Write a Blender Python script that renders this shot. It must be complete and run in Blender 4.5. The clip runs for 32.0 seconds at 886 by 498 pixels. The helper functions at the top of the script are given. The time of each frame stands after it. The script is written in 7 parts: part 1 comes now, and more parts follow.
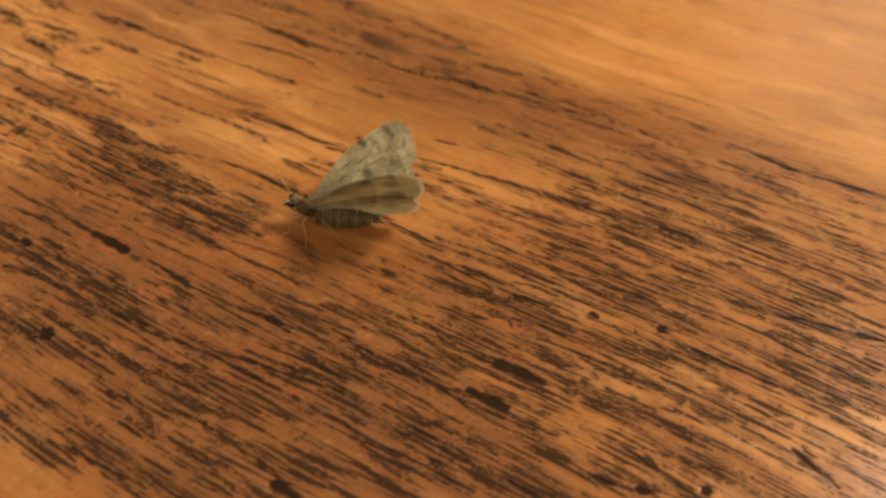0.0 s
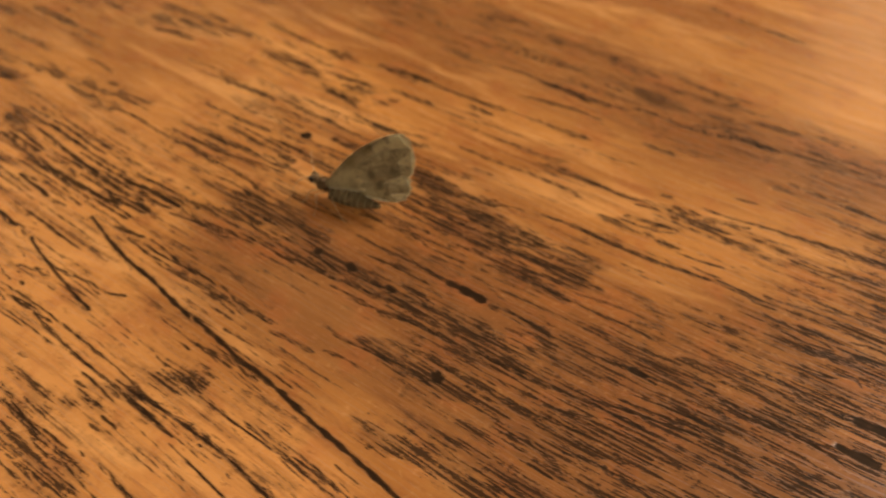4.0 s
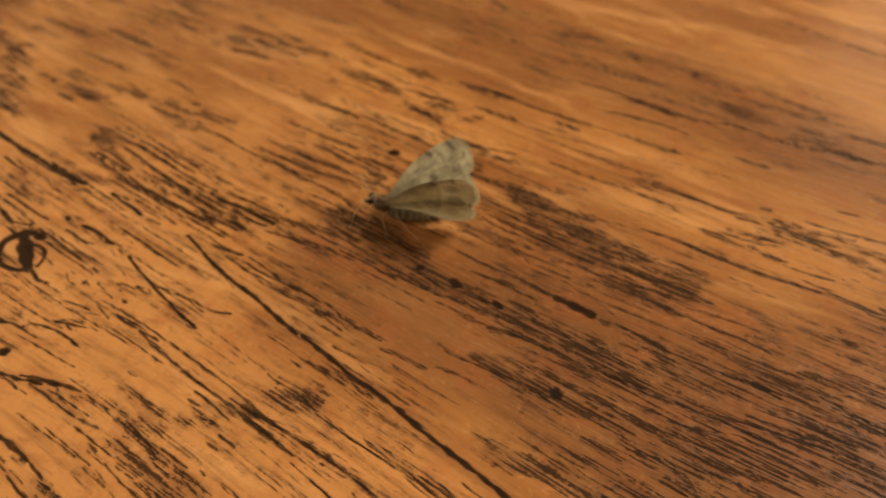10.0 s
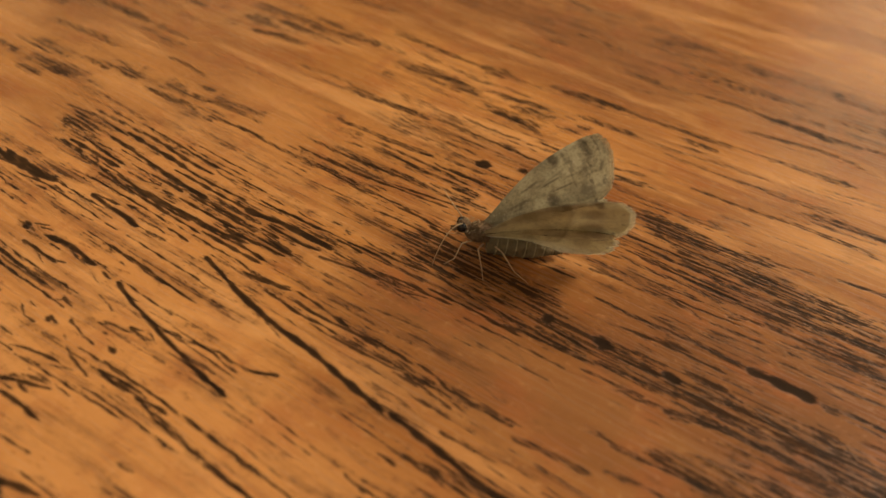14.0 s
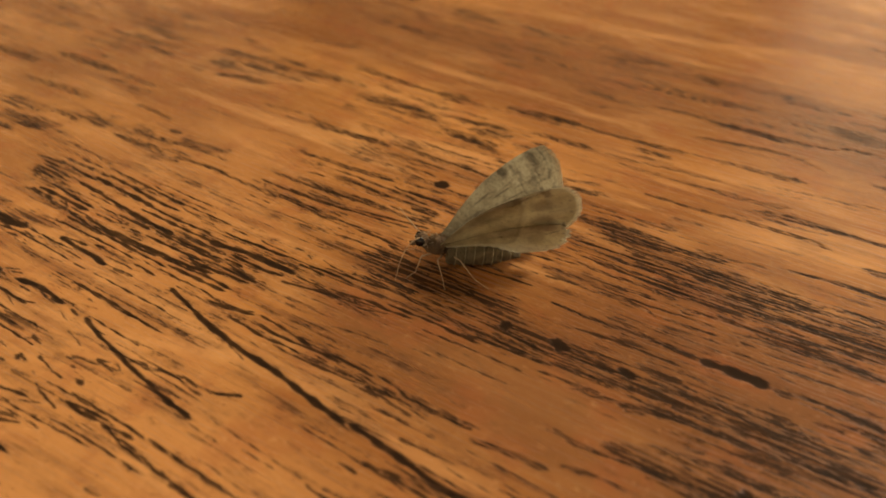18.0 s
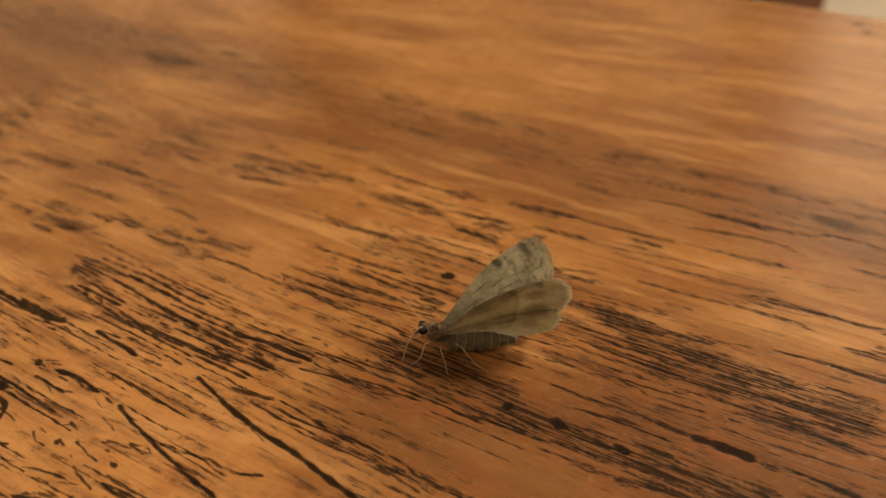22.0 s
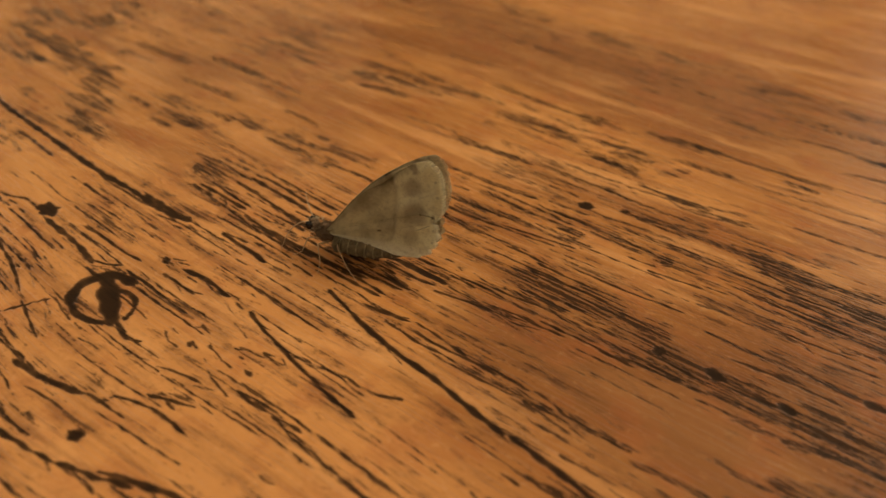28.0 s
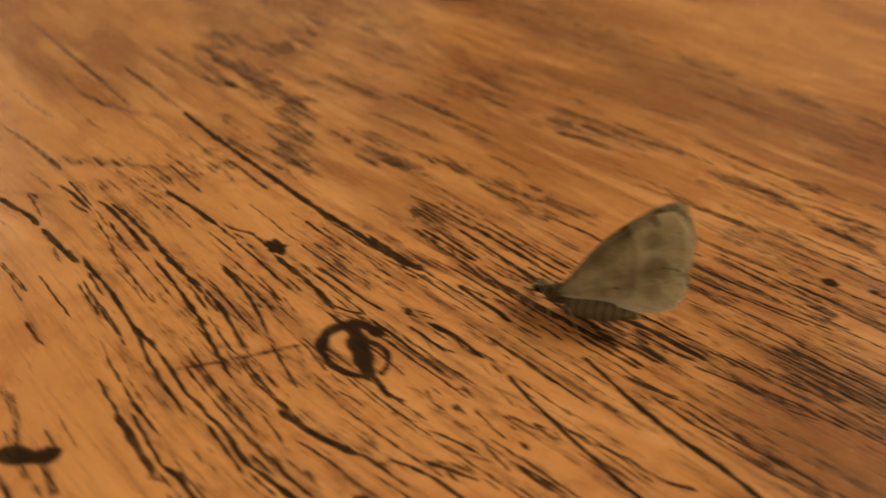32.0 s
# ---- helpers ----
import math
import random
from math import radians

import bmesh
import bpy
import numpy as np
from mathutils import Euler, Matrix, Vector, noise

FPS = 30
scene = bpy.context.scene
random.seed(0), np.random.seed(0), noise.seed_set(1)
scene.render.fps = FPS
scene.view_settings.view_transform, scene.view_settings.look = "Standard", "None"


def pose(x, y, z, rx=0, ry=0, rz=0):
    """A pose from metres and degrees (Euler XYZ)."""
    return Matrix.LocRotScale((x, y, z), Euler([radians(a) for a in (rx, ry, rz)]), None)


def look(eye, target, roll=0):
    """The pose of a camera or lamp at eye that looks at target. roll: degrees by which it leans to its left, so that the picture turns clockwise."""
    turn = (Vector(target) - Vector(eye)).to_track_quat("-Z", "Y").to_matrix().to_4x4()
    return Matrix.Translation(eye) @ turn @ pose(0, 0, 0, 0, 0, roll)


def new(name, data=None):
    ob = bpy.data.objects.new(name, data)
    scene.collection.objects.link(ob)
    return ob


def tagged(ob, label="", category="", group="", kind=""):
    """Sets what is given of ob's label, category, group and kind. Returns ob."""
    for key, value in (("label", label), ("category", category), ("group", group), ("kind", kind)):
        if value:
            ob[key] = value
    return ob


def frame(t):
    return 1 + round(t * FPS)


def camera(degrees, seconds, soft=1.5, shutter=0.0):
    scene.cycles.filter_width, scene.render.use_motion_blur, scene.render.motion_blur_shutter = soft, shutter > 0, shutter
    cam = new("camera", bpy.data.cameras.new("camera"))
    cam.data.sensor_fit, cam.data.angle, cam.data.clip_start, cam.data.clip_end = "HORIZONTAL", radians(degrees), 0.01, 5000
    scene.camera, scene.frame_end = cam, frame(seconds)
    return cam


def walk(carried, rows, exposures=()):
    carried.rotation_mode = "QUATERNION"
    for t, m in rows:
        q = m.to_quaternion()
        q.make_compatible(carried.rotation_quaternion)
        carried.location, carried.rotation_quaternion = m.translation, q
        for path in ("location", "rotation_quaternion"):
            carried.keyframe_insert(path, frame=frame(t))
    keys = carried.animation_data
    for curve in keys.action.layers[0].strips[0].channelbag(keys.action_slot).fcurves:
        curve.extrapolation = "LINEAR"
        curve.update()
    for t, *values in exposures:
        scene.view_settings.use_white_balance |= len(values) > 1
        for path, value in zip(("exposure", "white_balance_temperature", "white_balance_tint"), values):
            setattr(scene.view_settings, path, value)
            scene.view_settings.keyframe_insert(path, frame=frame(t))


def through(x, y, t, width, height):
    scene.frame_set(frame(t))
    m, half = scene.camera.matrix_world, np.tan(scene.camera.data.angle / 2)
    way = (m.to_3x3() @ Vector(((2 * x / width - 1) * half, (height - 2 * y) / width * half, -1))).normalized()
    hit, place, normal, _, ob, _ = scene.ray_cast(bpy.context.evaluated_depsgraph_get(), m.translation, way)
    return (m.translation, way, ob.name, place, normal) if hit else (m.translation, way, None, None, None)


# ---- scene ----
cam = camera(58.00, 32.0, soft=1.5, shutter=0.5)
cam.data.dof.use_dof = True
cam.data.dof.focus_distance = 0.093
cam.data.dof.aperture_fstop = 23.0
walk(cam, [
    (0.0, pose(0.07219, -0.01030, 0.07639, 43.11, -0.58, -0.58)),
    (0.5, pose(0.06761, -0.01523, 0.07496, 42.92, -0.17, 0.26)),
    (1.0, pose(0.06488, -0.01578, 0.07816, 42.74, 0.33, 0.69)),
    (1.5, pose(0.05809, -0.01671, 0.07994, 42.94, 0.19, 1.00)),
    (2.0, pose(0.05557, -0.01616, 0.08150, 43.01, 0.39, 1.58)),
    (2.5, pose(0.05134, -0.01203, 0.08333, 42.83, 0.47, 1.81)),
    (3.0, pose(0.04338, -0.01201, 0.08347, 42.76, 0.38, 2.16)),
    (3.5, pose(0.04026, -0.01048, 0.08648, 42.70, 0.68, 2.59)),
    (4.0, pose(0.03132, -0.01211, 0.08867, 43.11, 0.61, 2.83)),
    (4.5, pose(0.02616, -0.01393, 0.08952, 43.29, 0.51, 3.12)),
    (6.5, pose(0.02383, -0.01245, 0.08454, 44.24, 0.83, 3.33)),
    (7.0, pose(0.02247, -0.01105, 0.08650, 44.32, 0.87, 2.96)),
    (7.5, pose(0.02126, -0.01036, 0.08795, 44.29, 1.19, 3.02)),
    (8.0, pose(0.02113, -0.01037, 0.08870, 44.22, 1.18, 2.98)),
    (8.5, pose(0.01841, -0.01048, 0.08851, 44.29, 1.16, 3.05)),
    (9.0, pose(0.01961, -0.01018, 0.08920, 44.30, 1.21, 3.17)),
    (9.5, pose(0.02040, -0.00978, 0.08814, 44.48, 1.25, 3.04)),
    (10.0, pose(0.01719, -0.01289, 0.08711, 44.85, 1.39, 2.92)),
    (10.5, pose(0.01539, -0.01661, 0.08773, 45.23, 1.25, 2.99)),
    (11.0, pose(0.01574, -0.01883, 0.08393, 45.70, 1.10, 2.67)),
    (11.5, pose(0.01341, -0.02218, 0.08002, 46.46, 0.83, 2.76)),
    (12.0, pose(0.00841, -0.01685, 0.07368, 47.21, 0.72, 3.07)),
    (12.5, pose(0.00335, -0.00342, 0.07044, 47.52, 0.44, 2.62)),
    (13.0, pose(0.00001, 0.00509, 0.06727, 48.21, -0.53, 2.13)),
    (13.5, pose(-0.00453, 0.01076, 0.06252, 48.68, -2.13, 1.69)),
    (14.0, pose(-0.00614, 0.01051, 0.05950, 49.17, -3.80, 1.46)),
    (14.5, pose(-0.00736, 0.00961, 0.05711, 49.65, -5.04, 1.37)),
    (16.5, pose(-0.00682, 0.01021, 0.05642, 50.42, -6.15, 0.07)),
    (17.0, pose(-0.00666, 0.01070, 0.05609, 49.83, -5.53, -0.97)),
    (17.5, pose(-0.00225, 0.01000, 0.05677, 49.72, -3.16, -2.14)),
    (18.0, pose(-0.00103, 0.00673, 0.05914, 52.20, -0.70, -0.85)),
    (18.5, pose(-0.00000, 0.00670, 0.05925, 53.03, 0.56, -0.62)),
    (19.0, pose(0.00018, 0.00498, 0.06035, 54.03, 0.83, -0.57)),
    (19.5, pose(-0.00004, 0.00269, 0.06212, 56.21, 0.76, -0.60)),
    (20.0, pose(0.00006, 0.00262, 0.06230, 56.49, 0.84, -0.56)),
    (20.5, pose(0.00003, 0.00215, 0.06250, 56.95, 0.81, -0.55)),
    (21.0, pose(-0.00009, 0.00171, 0.06280, 57.37, 0.75, -0.56)),
    (21.5, pose(-0.00013, 0.00050, 0.06363, 58.07, 0.70, -0.62)),
    (22.0, pose(-0.00000, 0.00039, 0.06364, 58.58, 0.74, -0.59)),
    (22.5, pose(-0.00014, -0.00052, 0.06430, 58.84, 0.66, -0.72)),
    (23.0, pose(0.00011, -0.00065, 0.06442, 59.04, 0.73, -0.65)),
    (23.5, pose(-0.00149, 0.00216, 0.06255, 58.07, 0.45, -0.22)),
    (24.0, pose(-0.00512, 0.00284, 0.06173, 56.25, 0.17, 1.00)),
    (24.5, pose(-0.00702, 0.00515, 0.06007, 54.51, -0.00, 1.85)),
    (25.0, pose(-0.00794, 0.00688, 0.05887, 52.77, -0.23, 2.35)),
    (25.5, pose(-0.00839, 0.00709, 0.05858, 52.06, -0.23, 2.74)),
    (27.5, pose(-0.00939, 0.00566, 0.05960, 53.17, -0.60, 3.64)),
    (28.0, pose(-0.01081, 0.00525, 0.05977, 53.28, -0.87, 5.40)),
    (28.5, pose(-0.01238, 0.00536, 0.05959, 53.31, -1.12, 7.13)),
    (29.0, pose(-0.01416, 0.00476, 0.05978, 53.38, -1.10, 9.60)),
    (29.5, pose(-0.01547, 0.00400, 0.06016, 53.66, -1.00, 11.55)),
    (30.0, pose(-0.01618, 0.00384, 0.06023, 53.90, -0.83, 12.70)),
    (30.5, pose(-0.01614, 0.00331, 0.06044, 54.26, -0.64, 13.30)),
    (31.0, pose(-0.01863, 0.00279, 0.06092, 54.85, -1.00, 13.39)),
    (31.5, pose(-0.01972, 0.00291, 0.06085, 54.92, -1.95, 12.89)),
    (32.0, pose(-0.03678, 0.00757, 0.06045, 54.81, -2.65, 10.03)),
], exposures=[(0.0, 0.17), (4.5, 0.08), (8.0, 0.03), (14.5, -0.07), (18.5, -0.09), (21.0, -0.18), (23.0, -0.16), (25.5, -0.08), (28.0, -0.15), (32.0, -0.2)])

# ---- light: two warm ceiling lamps, the rear one added as fill, a wall lamp and a faint ambient ----
world = bpy.data.worlds.new("world")
scene.world = world
world.use_nodes = True
world.node_tree.nodes["Background"].inputs["Color"].default_value = (1.0, 0.86, 0.7, 1)
world.node_tree.nodes["Background"].inputs["Strength"].default_value = 0.02


def ceiling_lamp(x, y, z, watts, size, colour):
    data = bpy.data.lights.new("lamp_light", "AREA")
    data.shape, data.size, data.energy, data.color = "DISK", size, watts, colour
    ob = new("lamp_light", data)
    ob.matrix_basis = pose(x, y, z - 0.035)
    return ob


KEY = (1.65, 0.62, 1.72)
# added fill lamp behind the camera, to brighten the moth's near side
FILL = (-0.9, -1.2, 1.72)
ceiling_lamp(*KEY, 62, 0.8, (1.0, 0.86, 0.68))
ceiling_lamp(*FILL, 4.5, 0.6, (1.0, 0.86, 0.68))
SCONCE = (-1.72, 1.64, 0.93)
wall_light = ceiling_lamp(*SCONCE, 2.4, 0.18, (1.0, 0.82, 0.62))
wall_light.matrix_basis = look(SCONCE, (-1.2, 0.0, 0.4))


# ---- materials ----
def material(name, rough=0.5, metal=0.0, spec=0.5):
    m = bpy.data.materials.new(name)
    m.use_nodes = True
    n = m.node_tree.nodes
    b = n["Principled BSDF"]
    b.inputs["Roughness"].default_value = rough
    b.inputs["Metallic"].default_value = metal
    b.inputs["Specular IOR Level"].default_value = spec
    return m, n, m.node_tree.links, b


def add_noise(n, l, vector, scale, detail=4.0, rough=0.55, distort=0.0):
    t = n.new("ShaderNodeTexNoise")
    t.inputs["Scale"].default_value = scale
    t.inputs["Detail"].default_value = detail
    t.inputs["Roughness"].default_value = rough
    t.inputs["Distortion"].default_value = distort
    if vector is not None:
        l.new(vector, t.inputs["Vector"])
    return t.outputs["Fac"]


def add_math(n, l, op, a, b=0.5, c=None):
    m = n.new("ShaderNodeMath")
    m.operation = op
    for k, v in enumerate((a, b, c)):
        if v is None:
            continue
        if isinstance(v, (int, float)):
            m.inputs[k].default_value = v
        else:
            l.new(v, m.inputs[k])
    return m.outputs[0]


def add_range(n, l, value, lo, hi, to_lo=0.0, to_hi=1.0, smooth=True):
    m = n.new("ShaderNodeMapRange")
    m.interpolation_type = "SMOOTHSTEP" if smooth else "LINEAR"
    l.new(value, m.inputs["Value"])
    for key, v in (("From Min", lo), ("From Max", hi), ("To Min", to_lo), ("To Max", to_hi)):
        m.inputs[key].default_value = v
    return m.outputs["Result"]


def add_mix(n, l, fac, a, b, mode="MIX"):
    m = n.new("ShaderNodeMix")
    m.data_type, m.blend_type = "RGBA", mode
    for sock, v in ((m.inputs[0], fac), (m.inputs[6], a), (m.inputs[7], b)):
        if isinstance(v, tuple):
            sock.default_value = (*v, 1)
        elif isinstance(v, (int, float)):
            sock.default_value = v
        else:
            l.new(v, sock)
    return m.outputs[2]


def add_bump(n, l, b, height, strength, distance):
    k = n.new("ShaderNodeBump")
    k.inputs["Strength"].default_value = strength
    k.inputs["Distance"].default_value = distance
    l.new(height, k.inputs["Height"])
    l.new(k.outputs[0], b.inputs["Normal"])


def plain(name, colour, rough=0.6, scale=40.0, vary=0.25, bump=0.1, metal=0.0):
    """Paint, plaster and the like: one colour with two scales of variation."""
    m, n, l, b = material(name, rough, metal)
    obj = n.new("ShaderNodeTexCoord").outputs["Object"]
    big, fine = add_noise(n, l, obj, scale * 0.12), add_noise(n, l, obj, scale)
    mix = add_math(n, l, "MULTIPLY", big, fine)
    dark = tuple(c * (1 - vary) for c in colour)
    l.new(add_mix(n, l, add_range(n, l, mix, 0.12, 0.42), dark, colour), b.inputs["Base Color"])
    add_bump(n, l, b, fine, bump, 0.002)
    return m


GRAIN = -39.0  # degrees from world x to the way that the planks run


def wood_surface():
    """Satin print of rustic oak; attributes give its streaks, stains, tone and the flow of its grain."""
    m, n, l, b = material("rustic_wood", 0.36)

    def attr(name):
        a = n.new("ShaderNodeAttribute")
        a.attribute_name = name
        return a
    dark, stain_, tone = attr("dark").outputs["Fac"], attr("stain").outputs["Fac"], attr("tone").outputs["Fac"]
    ink = attr("ink").outputs["Fac"]
    flow = attr("flow").outputs["Vector"]

    def stretched(along, across, detail=4.0, rough=0.55, distort=0.0):
        k = n.new("ShaderNodeMapping")
        k.inputs["Scale"].default_value = (along, across, 1)
        l.new(flow, k.inputs["Vector"])
        return add_noise(n, l, k.outputs[0], 1.0, detail, rough, distort)
    comb = stretched(150, 3000, 3.0, 0.6)          # fine dashes side by side
    ragged = add_math(n, l, "MULTIPLY_ADD", stretched(1100, 3600, 3.0, 0.6), 0.45, add_math(n, l, "MULTIPLY", comb, 0.55))
    blotch = add_noise(n, l, flow, 150, 4.0, 0.6, 0.4)
    speck = stretched(420, 1300, 3.0, 0.6)
    fibre = stretched(120, 2400, 5.0, 0.62)        # hair-fine fibres
    vein = stretched(28, 480, 4.0, 0.6, 0.3)       # soft veins
    flame = stretched(34, 150, 4.0, 0.55, 0.5)     # pale flames
    patch = stretched(14, 60, 3.0, 0.5, 0.4)       # clouds of tone
    fleck = add_noise(n, l, flow, 900, 3.0, 0.6)
    # the streaks, cut ragged: a brown halo and a black core
    edge = add_math(n, l, "MULTIPLY_ADD", add_math(n, l, "SUBTRACT", ragged, 0.5), 2.1, dark)
    halo, core = add_range(n, l, edge, 0.24, 0.62), add_range(n, l, edge, 0.48, 0.86)
    base = add_mix(n, l, add_range(n, l, patch, 0.36, 0.64), (0.335, 0.134, 0.036), (0.57, 0.258, 0.071))
    base = add_mix(n, l, add_range(n, l, tone, 0.0, 1.0), base, (0.62, 0.288, 0.089))
    base = add_mix(n, l, add_range(n, l, tone, -1.0, 0.0, 0.85, 0.0, False), base, (0.215, 0.086, 0.028))
    base = add_mix(n, l, add_range(n, l, blotch, 0.48, 0.68, 0.0, 0.4), base, (0.36, 0.112, 0.036))
    base = add_mix(n, l, add_range(n, l, speck, 0.60, 0.72, 0.0, 0.5), base, (0.20, 0.070, 0.024))
    base = add_mix(n, l, add_math(n, l, "MULTIPLY", add_range(n, l, flame, 0.47, 0.70, 0.0, 0.55), add_range(n, l, tone, -0.7, 0.0, 0.2, 1.0)), base, (0.78, 0.405, 0.145))
    base = add_mix(n, l, add_range(n, l, vein, 0.50, 0.72, 0.0, 0.5), base, (0.21, 0.076, 0.025))
    base = add_mix(n, l, add_range(n, l, fibre, 0.49, 0.70, 0.0, 0.34), base, (0.19, 0.068, 0.023))
    base = add_mix(n, l, add_range(n, l, fleck, 0.55, 0.75, 0.0, 0.2), base, (0.75, 0.42, 0.19))
    serrate = stretched(1500, 5200, 2.0, 0.6)
    bundle = stretched(85, 480, 5.0, 0.62, 0.35)     # dashes come in bundles along the grain
    mottle = add_noise(n, l, flow, 520, 4.0, 0.65, 0.5)
    worn = add_math(n, l, "MULTIPLY_ADD", add_math(n, l, "SUBTRACT", bundle, 0.5), 2.6, stain_)
    worn = add_math(n, l, "MULTIPLY_ADD", add_math(n, l, "SUBTRACT", mottle, 0.5), 1.0, worn)
    worn = add_math(n, l, "MULTIPLY", add_range(n, l, worn, 0.12, 0.88), add_range(n, l, stain_, 0.03, 0.3))
    base = add_mix(n, l, add_math(n, l, "MULTIPLY", worn, 0.5), base, (0.12, 0.055, 0.026))
    fine = stretched(130, 2700, 3.0, 0.55, 0.15)
    dashes = add_math(n, l, "MULTIPLY_ADD", add_math(n, l, "SUBTRACT", fine, 0.5), 4.6, worn)
    dashes = add_math(n, l, "MULTIPLY_ADD", add_math(n, l, "SUBTRACT", serrate, 0.5), 1.4, dashes)
    dashes = add_math(n, l, "MULTIPLY", add_range(n, l, dashes, 0.72, 1.12), add_range(n, l, stain_, 0.12, 0.42))
    base = add_mix(n, l, add_math(n, l, "MULTIPLY", dashes, 0.88), base, (0.026, 0.015, 0.009))
    base = add_mix(n, l, add_math(n, l, "MULTIPLY", halo, 0.72), base, (0.085, 0.038, 0.017))
    base = add_mix(n, l, add_math(n, l, "MULTIPLY", core, 0.9), base, (0.018, 0.010, 0.006))
    # crisp pores and cracks, a little broken along the fibres
    fray = add_math(n, l, "MULTIPLY_ADD", add_math(n, l, "SUBTRACT", serrate, 0.5), 0.9, ink)
    fray = add_math(n, l, "MULTIPLY_ADD", add_math(n, l, "SUBTRACT", comb, 0.5), 0.5, fray)
    sharp = add_math(n, l, "MULTIPLY", add_range(n, l, fray, 0.30, 0.66), add_range(n, l, ink, 0.08, 0.35))
    grey = add_math(n, l, "MULTIPLY", ink, add_range(n, l, fray, 0.0, 0.6, 0.35, 1.0))
    line_ = add_math(n, l, "MULTIPLY_ADD", sharp, 0.48, add_math(n, l, "MULTIPLY", grey, 0.5))
    base = add_mix(n, l, line_, base, (0.022, 0.012, 0.006))
    streak_ = add_math(n, l, "MAXIMUM", core, line_)
    l.new(base, b.inputs["Base Color"])
    b.inputs["Coat Weight"].default_value = 0.16
    b.inputs["Coat Roughness"].default_value = 0.17
    satin = add_range(n, l, fibre, 0.35, 0.65, 0.19, 0.30)
    l.new(add_math(n, l, "MULTIPLY_ADD", streak_, 0.3, satin), b.inputs["Roughness"])
    l.new(add_range(n, l, add_math(n, l, "MAXIMUM", streak_, add_math(n, l, "MULTIPLY", dashes, 0.8)), 0.0, 1.0, 0.42, 0.04), b.inputs["Specular IOR Level"])
    relief = add_math(n, l, "MULTIPLY_ADD", streak_, -0.6, add_math(n, l, "MULTIPLY", fibre, 0.6))
    add_bump(n, l, b, relief, 0.28, 0.00012)
    return m


WOOD = wood_surface()
WALL = plain("wall_paint", (0.78, 0.70, 0.58), 0.75, 60, 0.1)
CEILING = plain("ceiling_paint", (0.82, 0.79, 0.72), 0.8, 60, 0.1)
FLOOR = plain("floor_stone", (0.42, 0.34, 0.26), 0.5, 18)
DOOR = plain("door_paint", (0.30, 0.23, 0.17), 0.5, 30)
CASING = plain("dark_oak", (0.16, 0.066, 0.030), 0.42, 35)
LEG = plain("table_leg_wood", (0.20, 0.085, 0.035), 0.5, 30)
BRASS = plain("brass", (0.55, 0.38, 0.16), 0.3, 50, 0.15, 0.02, 1.0)


def glow(name, colour, strength):
    m, n, l, b = material(name)
    b.inputs["Base Color"].default_value = (0.9, 0.88, 0.84, 1)
    b.inputs["Emission Color"].default_value = (*colour, 1)
    b.inputs["Emission Strength"].default_value = strength
    return m


DIFFUSER = glow("lamp_glass", (1.0, 0.84, 0.64), 4.0)


# ---- mesh helpers ----
def mesh_of(name, bm, mat, smooth=False):
    me = bpy.data.meshes.new(name)
    bm.normal_update()
    bm.to_mesh(me)
    bm.free()
    for k in (mat if isinstance(mat, (list, tuple)) else [mat]):
        me.materials.append(k)
    if smooth:
        me.polygons.foreach_set("use_smooth", [True] * len(me.polygons))
    return me


def part(name, bm, mat, parent, label="", smooth=False):
    ob = new(name, mesh_of(name, bm, mat, smooth))
    ob.parent = parent
    return tagged(ob, label) if label else ob


def box(x0, y0, z0, x1, y1, z1, bevel=0.0):
    bm = bmesh.new()
    bmesh.ops.create_cube(bm, size=1)
    for v in bm.verts:
        v.co = ((x0 + x1) / 2 + v.co.x * (x1 - x0), (y0 + y1) / 2 + v.co.y * (y1 - y0), (z0 + z1) / 2 + v.co.z * (z1 - z0))
    if bevel:
        bmesh.ops.bevel(bm, geom=bm.edges[:], offset=bevel, segments=3, affect="EDGES", profile=0.5)
    return bm


def lathe(profile, sides=24, axis="Z"):
    """A turned body from (radius, height) pairs, closed at both ends."""
    bm = bmesh.new()
    rings = []
    for r, h in profile:
        ring = []
        for k in range(sides):
            a = 2 * math.pi * k / sides
            p = (r * math.cos(a), r * math.sin(a), h)
            ring.append(bm.verts.new(p if axis == "Z" else (p[2], p[0], p[1])))
        rings.append(ring)
    for a, c in zip(rings, rings[1:]):
        for k in range(sides):
            bm.faces.new((a[k], a[(k + 1) % sides], c[(k + 1) % sides], c[k]))
    bm.faces.new(rings[0][::-1])
    bm.faces.new(rings[-1])
    bmesh.ops.recalc_face_normals(bm, faces=bm.faces[:])
    return bm


def tube(points, radii, sides=8):
    """A round limb along points, with a radius at each."""
    bm = bmesh.new()
    pts = [Vector(p) for p in points]
    rings = []
    for i, p in enumerate(pts):
        d = (pts[min(i + 1, len(pts) - 1)] - pts[max(i - 1, 0)]).normalized()
        u = d.cross(Vector((0, 0, 1)) if abs(d.z) < 0.9 else Vector((1, 0, 0))).normalized()
        v = d.cross(u)
        rings.append([bm.verts.new(p + radii[i] * (math.cos(a) * u + math.sin(a) * v))
                      for a in (2 * math.pi * k / sides for k in range(sides))])
    for a, c in zip(rings, rings[1:]):
        for k in range(sides):
            bm.faces.new((a[k], a[(k + 1) % sides], c[(k + 1) % sides], c[k]))
    bm.faces.new(rings[0][::-1])
    bm.faces.new(rings[-1])
    bmesh.ops.recalc_face_normals(bm, faces=bm.faces[:])
    return bm


# ---- the room round the table ----
def structure(name, bm, mat, label):
    return tagged(new(name, mesh_of(name, bm, mat)), label, name.split("_")[0], kind="structure")


